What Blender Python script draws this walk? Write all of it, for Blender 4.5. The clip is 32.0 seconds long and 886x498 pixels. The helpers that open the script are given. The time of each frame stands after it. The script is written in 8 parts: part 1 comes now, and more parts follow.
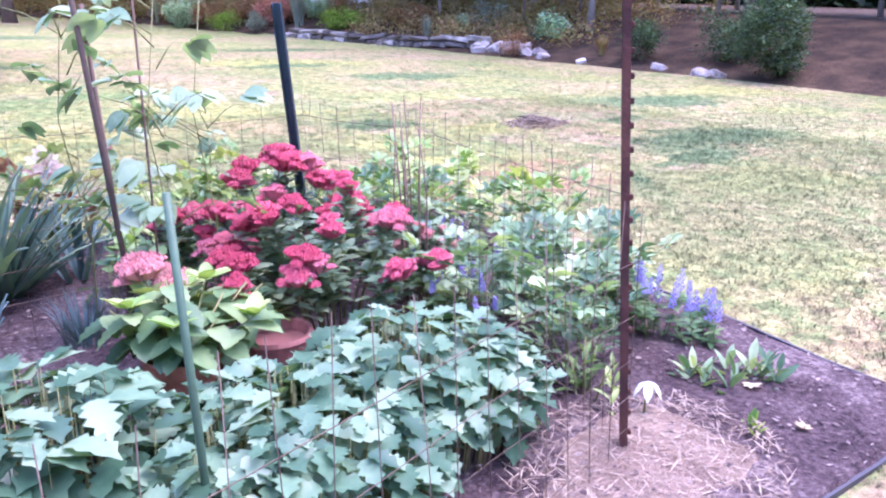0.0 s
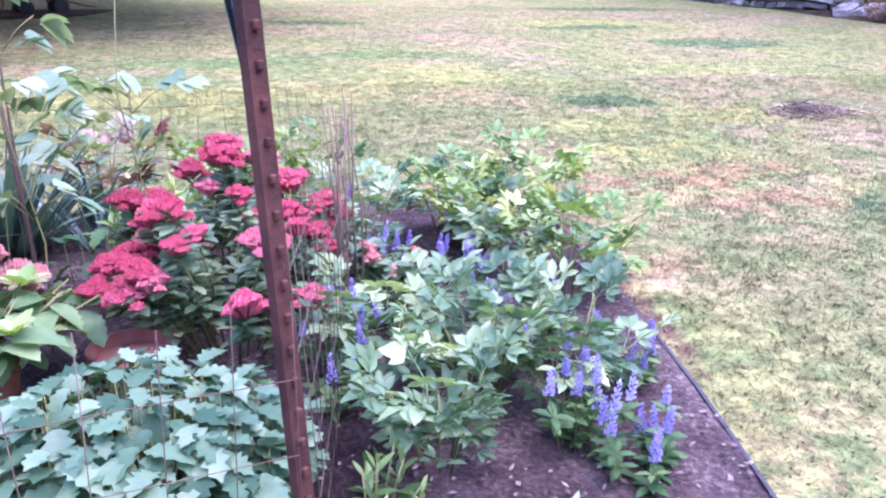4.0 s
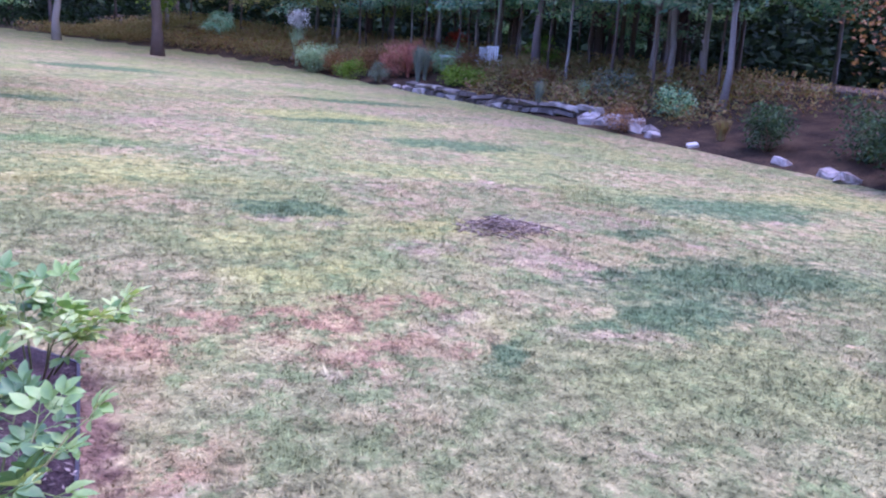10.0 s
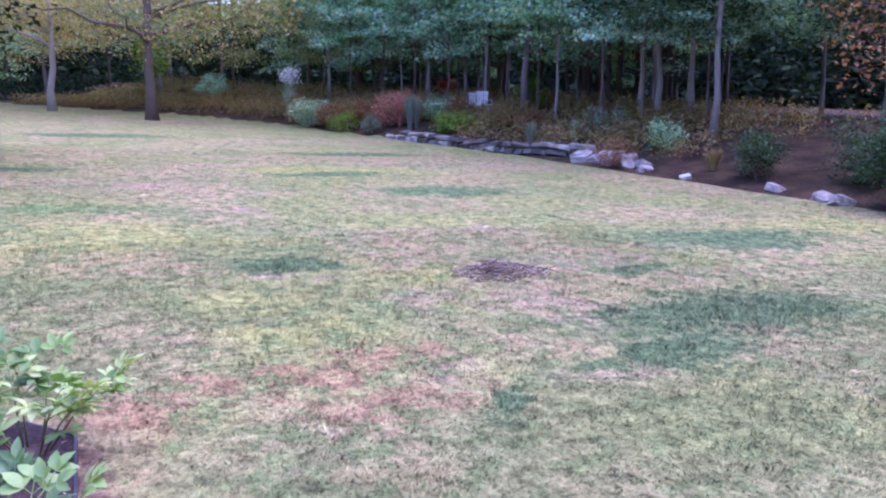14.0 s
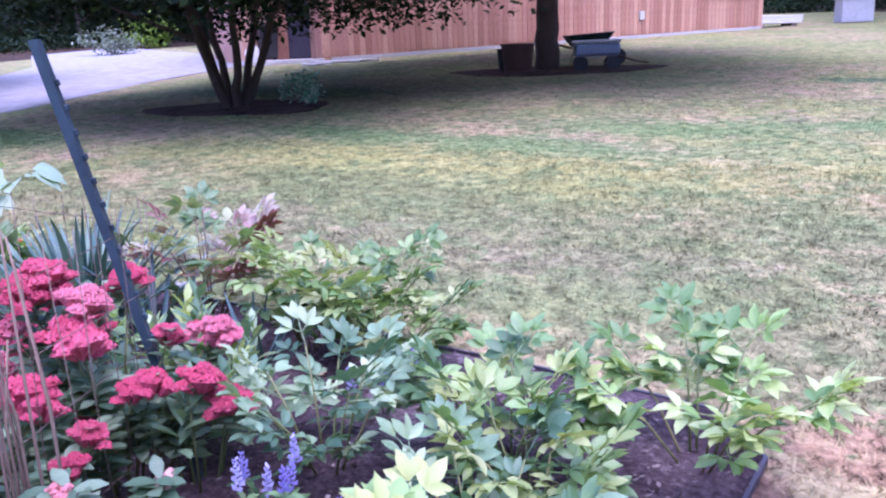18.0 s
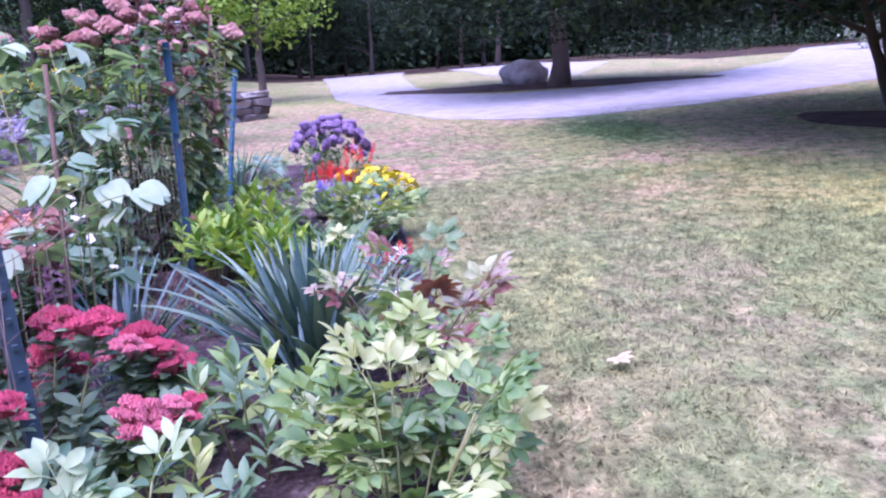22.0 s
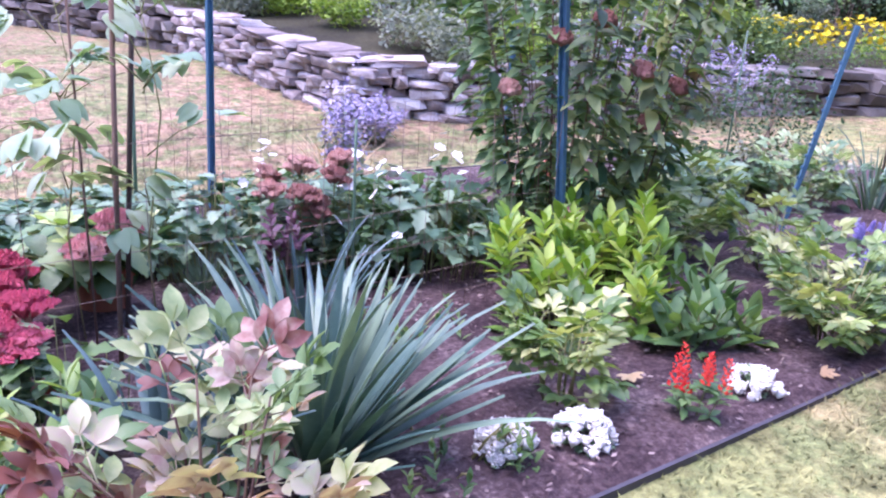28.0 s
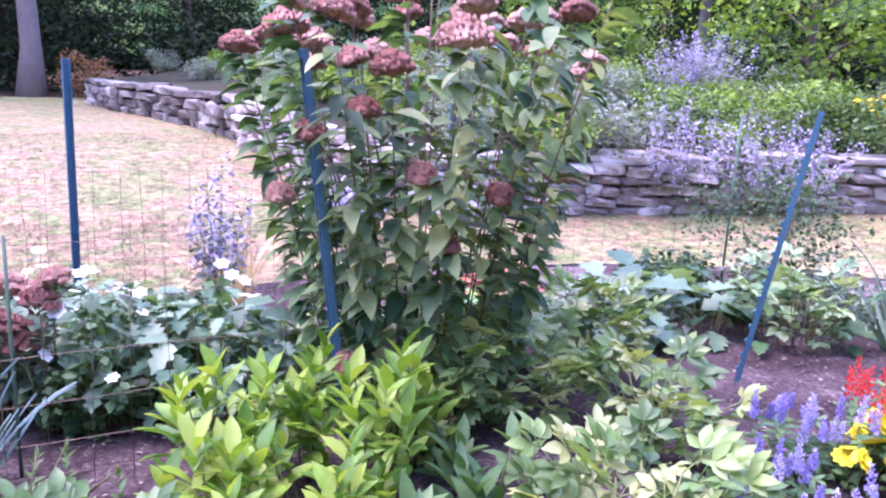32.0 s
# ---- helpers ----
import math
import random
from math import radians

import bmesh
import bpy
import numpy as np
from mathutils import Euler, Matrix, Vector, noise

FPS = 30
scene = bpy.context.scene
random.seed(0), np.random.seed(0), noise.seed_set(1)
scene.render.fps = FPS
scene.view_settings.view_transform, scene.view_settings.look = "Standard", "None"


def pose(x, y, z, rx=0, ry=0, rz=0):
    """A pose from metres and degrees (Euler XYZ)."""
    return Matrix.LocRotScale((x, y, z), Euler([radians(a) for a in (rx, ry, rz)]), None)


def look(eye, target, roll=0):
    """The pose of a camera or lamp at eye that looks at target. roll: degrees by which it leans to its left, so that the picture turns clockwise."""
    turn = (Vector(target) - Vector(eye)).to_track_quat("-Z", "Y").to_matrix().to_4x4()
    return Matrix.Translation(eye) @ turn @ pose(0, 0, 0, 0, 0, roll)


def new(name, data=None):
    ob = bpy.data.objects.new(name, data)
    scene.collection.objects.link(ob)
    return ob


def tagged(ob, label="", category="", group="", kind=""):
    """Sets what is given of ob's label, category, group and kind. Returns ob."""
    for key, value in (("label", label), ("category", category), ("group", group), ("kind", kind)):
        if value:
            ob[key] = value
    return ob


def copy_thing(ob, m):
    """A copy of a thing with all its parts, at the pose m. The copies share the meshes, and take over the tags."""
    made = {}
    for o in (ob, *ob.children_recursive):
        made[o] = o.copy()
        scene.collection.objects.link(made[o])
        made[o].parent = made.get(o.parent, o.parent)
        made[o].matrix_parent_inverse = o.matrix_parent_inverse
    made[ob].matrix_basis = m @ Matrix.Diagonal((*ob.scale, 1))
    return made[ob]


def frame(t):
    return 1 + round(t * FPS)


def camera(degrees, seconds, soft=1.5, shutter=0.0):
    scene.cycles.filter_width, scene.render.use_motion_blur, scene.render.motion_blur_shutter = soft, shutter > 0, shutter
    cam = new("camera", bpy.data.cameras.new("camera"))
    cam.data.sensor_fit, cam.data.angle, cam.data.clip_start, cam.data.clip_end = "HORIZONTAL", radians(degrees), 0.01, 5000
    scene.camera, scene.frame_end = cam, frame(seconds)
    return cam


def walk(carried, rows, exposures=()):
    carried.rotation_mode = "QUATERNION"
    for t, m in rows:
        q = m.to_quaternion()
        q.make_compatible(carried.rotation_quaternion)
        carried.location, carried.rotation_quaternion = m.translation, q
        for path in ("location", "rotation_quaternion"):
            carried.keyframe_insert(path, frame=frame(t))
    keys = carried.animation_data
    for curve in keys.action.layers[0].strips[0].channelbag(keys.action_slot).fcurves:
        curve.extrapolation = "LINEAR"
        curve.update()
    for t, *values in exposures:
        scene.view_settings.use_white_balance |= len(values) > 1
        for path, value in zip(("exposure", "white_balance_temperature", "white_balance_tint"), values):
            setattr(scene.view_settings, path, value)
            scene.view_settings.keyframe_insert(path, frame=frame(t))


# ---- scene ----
cam = camera(58.9, 32.0, soft=2.2)
PATH = [
    (0, (-2.670, -0.069, 1.593), (-1.405, 1.378, 1.039), -0.5),
    (0.5, (-2.457, -0.127, 1.609), (-1.295, 1.400, 1.046), -2.5),
    (1, (-2.137, -0.287, 1.620), (-1.173, 1.367, 1.042), -1.9),
    (1.5, (-1.941, -0.254, 1.614), (-0.797, 1.291, 1.062), -1.7),
    (2, (-1.696, -0.198, 1.627), (-0.577, 1.349, 1.032), -0.6),
    (2.5, (-1.406, -0.151, 1.655), (-0.486, 1.533, 1.091), -1.4),
    (3, (-1.114, -0.200, 1.619), (-0.483, 1.605, 1.033), -1.9),
    (3.5, (-0.905, -0.221, 1.656), (-0.333, 1.595, 1.043), -1.0),
    (5.5, (0.039, -0.006, 1.662), (0.041, 1.859, 0.941), 1.1),
    (6, (0.183, 0.085, 1.657), (0.210, 1.962, 0.968), 2.8),
    (6.5, (0.331, 0.224, 1.647), (0.291, 2.085, 0.917), 2.4),
    (7, (0.489, 0.322, 1.661), (0.252, 2.205, 1.029), 1.4),
    (7.5, (0.675, 0.460, 1.691), (0.265, 2.295, 1.009), 2.2),
    (8, (0.740, 0.493, 1.709), (0.559, 2.376, 1.059), 3.3),
    (8.5, (0.889, 0.516, 1.693), (1.149, 2.404, 1.088), 3.7),
    (9, (0.911, 0.528, 1.707), (1.479, 2.372, 1.181), 3.8),
    (9.5, (0.956, 0.463, 1.755), (1.741, 2.237, 1.266), 3.6),
    (10, (0.960, 0.491, 1.752), (1.898, 2.204, 1.321), 4.0),
    (10.5, (0.955, 0.475, 1.765), (1.928, 2.183, 1.399), 3.3),
    (11, (0.978, 0.441, 1.779), (1.934, 2.171, 1.472), 2.4),
    (11.5, (0.975, 0.469, 1.784), (1.950, 2.193, 1.507), 1.8),
    (12, (0.987, 0.467, 1.784), (1.962, 2.189, 1.491), 1.3),
    (12.5, (0.990, 0.475, 1.780), (1.974, 2.194, 1.499), 1.2),
    (13, (0.993, 0.476, 1.778), (1.968, 2.198, 1.489), 0.9),
    (13.5, (0.994, 0.475, 1.778), (1.975, 2.193, 1.482), 0.8),
    (14, (1.005, 0.470, 1.776), (1.945, 2.206, 1.457), 0.5),
    (14.5, (0.997, 0.541, 1.744), (1.637, 2.394, 1.350), -2.2),
    (15, (1.047, 0.660, 1.711), (1.186, 2.607, 1.273), -3.4),
    (15.5, (1.157, 0.848, 1.694), (0.737, 2.748, 1.233), -1.7),
    (17.5, (1.378, 1.643, 1.654), (0.451, 3.358, 1.207), 1.2),
    (18, (1.487, 1.944, 1.620), (0.485, 3.603, 1.126), -2.2),
    (18.5, (1.508, 2.302, 1.583), (0.582, 3.985, 1.023), -0.1),
    (19, (1.557, 2.618, 1.603), (0.504, 4.236, 1.080), -1.5),
    (19.5, (1.692, 2.997, 1.608), (0.513, 4.489, 0.990), -1.0),
    (20, (1.751, 3.250, 1.640), (0.338, 4.565, 1.117), -1.6),
    (20.5, (1.788, 3.555, 1.644), (0.270, 4.756, 1.137), 3.7),
    (21, (1.781, 3.850, 1.668), (0.041, 4.701, 1.170), -0.5),
    (21.5, (1.709, 4.228, 1.665), (-0.209, 4.522, 1.179), -1.7),
    (22, (1.583, 4.455, 1.632), (-0.356, 4.641, 1.178), -1.5),
    (22.5, (1.351, 4.685, 1.635), (-0.593, 4.651, 1.167), -1.2),
    (23, (1.159, 4.917, 1.629), (-0.780, 4.677, 1.203), -0.2),
    (23.5, (1.015, 5.261, 1.674), (-0.864, 4.768, 1.199), 1.3),
    (24, (0.804, 5.385, 1.646), (-1.026, 4.722, 1.183), 1.5),
    (24.5, (0.508, 5.516, 1.618), (-1.235, 4.667, 1.125), 0.1),
    (25, (0.268, 5.643, 1.626), (-1.397, 4.623, 1.192), 2.2),
    (25.5, (0.051, 5.865, 1.724), (-1.436, 4.618, 1.240), 2.9),
    (26, (-0.196, 5.943, 1.680), (-1.603, 4.603, 1.205), 2.1),
    (26.5, (-0.462, 6.066, 1.745), (-1.768, 4.647, 1.217), 4.4),
    (28.5, (-1.268, 6.160, 1.672), (-2.271, 4.542, 1.060), 2.9),
    (29, (-1.486, 6.148, 1.674), (-2.448, 4.486, 1.117), 3.1),
    (29.5, (-1.762, 6.166, 1.701), (-2.685, 4.497, 1.099), 5.9),
    (30, (-1.998, 6.190, 1.686), (-2.950, 4.522, 1.129), 3.8),
    (30.5, (-2.334, 6.116, 1.690), (-3.321, 4.488, 1.075), 6.3),
    (31, (-2.576, 6.107, 1.714), (-3.515, 4.432, 1.152), 3.1),
    (31.5, (-2.896, 6.045, 1.731), (-3.703, 4.289, 1.216), 5.1),
    (32, (-3.046, 6.059, 1.762), (-3.747, 4.238, 1.323), 2.7),
]
walk(cam, [(t, look(eye, target, roll)) for t, eye, target, roll in PATH],
     [(0.0, 2.90, 6000, 41), (2.0, 2.70, 5800, 42), (3.5, 2.68, 5850, 41), (7.0, 2.62, 5750, 41), (8.0, 2.52, 5700, 42), (9.5, 2.12, 5450, 48), (12.0, 2.06, 5520, 47), (15.5, 2.14, 5520, 46),
      (18.0, 2.32, 5500, 47), (20.0, 2.26, 5300, 55), (22.0, 2.38, 5650, 52), (24.0, 2.42, 5800, 50), (26.0, 2.52, 6050, 44), (29.0, 2.76, 6250, 41), (30.0, 2.86, 6250, 40), (31.0, 2.94, 6200, 42), (32.0, 2.98, 6150, 47)])

# ---- world and light ----
SUN_EL, SUN_AZ = radians(70), radians(125)
world = bpy.data.worlds.new("sky")
scene.world = world
world.use_nodes = True
wn = world.node_tree
sky = wn.nodes.new("ShaderNodeTexSky")
sky.sky_type, sky.sun_disc = "NISHITA", False
sky.sun_elevation, sky.sun_rotation = SUN_EL, SUN_AZ
sky.dust_density, sky.air_density = 0.8, 1.0
wn.links.new(sky.outputs[0], wn.nodes["Background"].inputs[0])
wn.nodes["Background"].inputs[1].default_value = 0.15
sun_data = bpy.data.lights.new("sun", "SUN")
sun_data.energy, sun_data.angle, sun_data.color = 0.9, radians(60), (1.0, 0.96, 0.92)
sun = new("sun", sun_data)
sun.matrix_world = look((math.sin(SUN_AZ) * math.cos(SUN_EL) * 50, math.cos(SUN_AZ) * math.cos(SUN_EL) * 50, math.sin(SUN_EL) * 50), (0, 0, 0))

# ---- materials ----
def base_mat(name, rough=0.8, metal=0.0):
    m = bpy.data.materials.new(name)
    m.use_nodes = True
    b = m.node_tree.nodes["Principled BSDF"]
    b.inputs["Roughness"].default_value, b.inputs["Metallic"].default_value = rough, metal
    return m, m.node_tree, b


def node(nt, kind, **values):
    n = nt.nodes.new(kind)
    for k, v in values.items():
        n.inputs[k.replace("_", " ")].default_value = v
    return n


def noise_of(nt, scale, detail=3.0, vec=None, rough=0.55):
    n = node(nt, "ShaderNodeTexNoise", Scale=scale, Detail=detail, Roughness=rough)
    if vec is not None:
        nt.links.new(vec, n.inputs["Vector"])
    return n.outputs["Fac"]


def ramp(nt, fac, stops):
    r = nt.nodes.new("ShaderNodeValToRGB")
    e = r.color_ramp.elements
    while len(e) < len(stops):
        e.new(0.5)
    for el, (p, c) in zip(e, stops):
        el.position, el.color = p, (*c, 1)
    nt.links.new(fac, r.inputs[0])
    return r.outputs[0]


def mixed(nt, fac, a, b, blend="MIX"):
    m = nt.nodes.new("ShaderNodeMix")
    m.data_type, m.blend_type = "RGBA", blend
    for sock, v in ((m.inputs[0], fac), (m.inputs[6], a), (m.inputs[7], b)):
        if isinstance(v, bpy.types.NodeSocket):
            nt.links.new(v, sock)
        elif isinstance(v, tuple):
            sock.default_value = (*v, 1)
        else:
            sock.default_value = v
    return m.outputs[2]


def maths(nt, op, a, b=0.0, c=0.0):
    m = nt.nodes.new("ShaderNodeMath")
    m.operation, m.use_clamp = op, False
    for sock, v in zip(m.inputs, (a, b, c)):
        if isinstance(v, bpy.types.NodeSocket):
            nt.links.new(v, sock)
        else:
            sock.default_value = v
    return m.outputs[0]


def bumped(nt, bsdf, height, strength=0.4, distance=0.02):
    b = node(nt, "ShaderNodeBump", Strength=strength, Distance=distance)
    nt.links.new(height, b.inputs["Height"])
    nt.links.new(b.outputs[0], bsdf.inputs["Normal"])


def place_vec(nt):
    return nt.nodes.new("ShaderNodeNewGeometry").outputs["Position"]


def local_vec(nt):
    return nt.nodes.new("ShaderNodeTexCoord").outputs["Object"]


def varied(name, colours, rough=0.7, grain=30.0, relief=0.25, metal=0.0, by="object", mottle=0.35, sheen=0.0, spec=None):
    """A surface whose colour runs over the given ones from piece to piece, with mottling and fine relief."""
    m, nt, b = base_mat(name, rough, metal)
    pos = local_vec(nt) if by == "object" else place_vec(nt)
    if by == "island":
        rnd = nt.nodes.new("ShaderNodeNewGeometry").outputs["Random Per Island"]
    else:
        rnd = nt.nodes.new("ShaderNodeObjectInfo").outputs["Random"]
    n1, n2 = noise_of(nt, grain * 0.15, 2, pos), noise_of(nt, grain, 4, pos)
    k = maths(nt, "MULTIPLY_ADD", maths(nt, "SUBTRACT", n1, 0.5), mottle * 2, rnd)
    stops = [((i + 0.5) / len(colours), c) for i, c in enumerate(colours)]
    col = ramp(nt, k, stops)
    shade = maths(nt, "MULTIPLY_ADD", n2, 0.6, 0.7)
    comb = nt.nodes.new("ShaderNodeCombineColor")
    for s in comb.inputs[:3]:
        nt.links.new(shade, s)
    nt.links.new(mixed(nt, 1.0, col, comb.outputs[0], "MULTIPLY"), b.inputs["Base Color"])
    if relief:
        bumped(nt, b, n2, relief, 0.01)
    if spec is not None:
        b.inputs["Specular IOR Level"].default_value = spec
    return m


def leafy(name, colours, rough=0.42, by="object", glow=0.28, grain=25.0):
    """A leaf: coloured by piece, veined along its length, letting a little light through."""
    m, nt, b = base_mat(name, rough)
    if by == "island":
        rnd = nt.nodes.new("ShaderNodeNewGeometry").outputs["Random Per Island"]
    else:
        rnd = nt.nodes.new("ShaderNodeObjectInfo").outputs["Random"]
    n1 = noise_of(nt, grain, 3, local_vec(nt))
    n0 = noise_of(nt, 3.0, 2, place_vec(nt))
    k = maths(nt, "MULTIPLY_ADD", maths(nt, "SUBTRACT", n1, 0.5), 0.5, rnd)
    k = maths(nt, "MULTIPLY_ADD", maths(nt, "SUBTRACT", n0, 0.5), 0.6, k)
    col = ramp(nt, k, [((i + 0.5) / len(colours), c) for i, c in enumerate(colours)])
    nt.links.new(col, b.inputs["Base Color"])
    b.inputs["Specular IOR Level"].default_value = 0.5 if by == "object" else 0.15
    bumped(nt, b, n1, 0.3, 0.004)
    tr = nt.nodes.new("ShaderNodeBsdfTranslucent")
    nt.links.new(mixed(nt, 1.0, col, (1.2, 1.25, 0.5), "MULTIPLY"), tr.inputs[0])
    mx = nt.nodes.new("ShaderNodeMixShader")
    mx.inputs[0].default_value = glow
    nt.links.new(b.outputs[0], mx.inputs[1])
    nt.links.new(tr.outputs[0], mx.inputs[2])
    nt.links.new(mx.outputs[0], nt.nodes["Material Output"].inputs[0])
    return m


def blots(nt, xy, places, wobble):
    """One inside any of the uneven ellipses on the ground, fading to nought at their rims."""
    best = None
    for cx, cy, rx, ry in places:
        dx = maths(nt, "MULTIPLY_ADD", xy[0], 1 / rx, -cx / rx)
        dy = maths(nt, "MULTIPLY_ADD", xy[1], 1 / ry, -cy / ry)
        d = maths(nt, "MULTIPLY_ADD", dy, dy, maths(nt, "MULTIPLY", dx, dx))
        best = d if best is None else maths(nt, "MINIMUM", best, d)
    best = maths(nt, "MULTIPLY_ADD", maths(nt, "SUBTRACT", wobble, 0.5), 4.5, best)
    return span(nt, best, 2.3, 0.1)


def span(nt, v, lo, hi):
    """Nought at lo, one at hi, smooth between."""
    r = nt.nodes.new("ShaderNodeMapRange")
    r.interpolation_type = "SMOOTHSTEP"
    nt.links.new(v, r.inputs[0])
    if lo < hi:
        r.inputs[1].default_value, r.inputs[2].default_value = lo, hi
        return r.outputs[0]
    r.inputs[1].default_value, r.inputs[2].default_value, r.inputs[3].default_value, r.inputs[4].default_value = hi, lo, 1.0, 0.0
    return r.outputs[0]


GREEN_BLOTS = [(6.5, 5.1, 1.4, 0.6), (5.1, 4.5, 0.6, 0.3), (-10.3, 8.3, 1.3, 0.7), (3.39, 8.05, 0.5, 0.3), (3.4, 4.15, 0.25, 0.15), (6.75, 6.75, 0.25, 0.2), (5.4, 5.5, 0.2, 0.12), (9.6, 21.2, 2.0, 0.45), (6.75, 16.2, 1.2, 0.4),
               (8.1, 13.3, 1.3, 0.6), (3.3, 27.4, 1.8, 0.9), (0.9, 17.2, 0.9, 0.35), (9.5, 8.0, 1.5, 0.6), (-9.5, 14.2, 2.2, 0.9), (-13.0, 8.6, 1.6, 0.7)]
PARCHED_BLOTS = [(-2.0, -8.0, 7.0, 7.5), (-9.5, 5.0, 3.0, 1.4), (-5.0, -2.5, 6.5, 3.4), (-15.0, 3.0, 3.5, 2.0)]
DRY_BLOTS = [(5.1, 6.0, 0.45, 0.4), (5.2, 5.45, 0.45, 0.25), (4.25, 4.25, 0.45, 0.16), (6.75, 7.2, 0.7, 0.3), (2.65, 15.0, 1.7, 0.9), (6.0, 37.8, 2.6, 1.2), (-9.0, 9.6, 2.6, 0.8),
             (-5.0, 15.0, 4.0, 1.6), (-0.2, 6.3, 0.9, 0.3), (-2.6, 6.2, 1.3, 0.4), (11.0, 18.0, 2.5, 1.2)]
OLIVE_BLOTS = [(-4.2, 5.3, 1.0, 0.4), (-5.8, 5.3, 1.0, 0.4), (-1.9, 5.1, 0.9, 0.4), (-3.0, 5.0, 0.9, 0.35), (-4.4, 4.95, 1.0, 0.35), (-0.6, 5.3, 0.9, 0.4), (0.9, 5.6, 0.9, 0.5), (0.1, 6.2, 1.0, 0.5), (1.7, 6.6, 1.0, 0.5), (3.9, 3.4, 1.5, 0.7), (2.5, 2.6, 1.1, 0.9), (-1.6, 5.9, 1.3, 0.6), (-3.4, 6.3, 1.6, 0.7), (-0.6, 6.7, 1.6, 0.6), (-5.4, 6.2, 1.8, 0.7), (-2.5, 7.5, 2.4, 0.6), (0.8, 7.6, 1.2, 0.5), (6.8, 3.6, 1.4, 0.7), (9.0, 5.5, 1.3, 0.8)]
BROWN_BLOTS = [(1.14, 3.95, 0.13, 0.7), (1.05, 3.0, 0.1, 0.5)]
ORANGE_BLOTS = [(2.2, 5.0, 0.6, 0.2), (1.7, 4.9, 0.35, 0.3), (2.7, 4.5, 0.5, 0.16), (3.3, 5.2, 0.5, 0.15), (2.0, 3.6, 0.5, 0.15)]
YELLOW_BLOTS = [(1.5, 9.9, 1.6, 0.9), (5.7, 10.2, 1.0, 0.5), (2.9, 5.9, 0.5, 0.3), (12.2, 8.4, 1.5, 0.8), (-2.4, 8.6, 3.2, 1.2), (2.3, 6.9, 0.7, 0.4), (4.4, 7.2, 0.5, 0.3), (8.0, 17.0, 2.5, 0.8)]

FRESH_BLOTS = [(-9.9, 8.2, 1.1, 0.5), (-4.4, 10.0, 1.6, 0.5), (-2.3, 9.9, 1.6, 0.5), (-1.2, 11.4, 1.6, 0.6), (1.2, 12.0, 1.5, 0.4)]


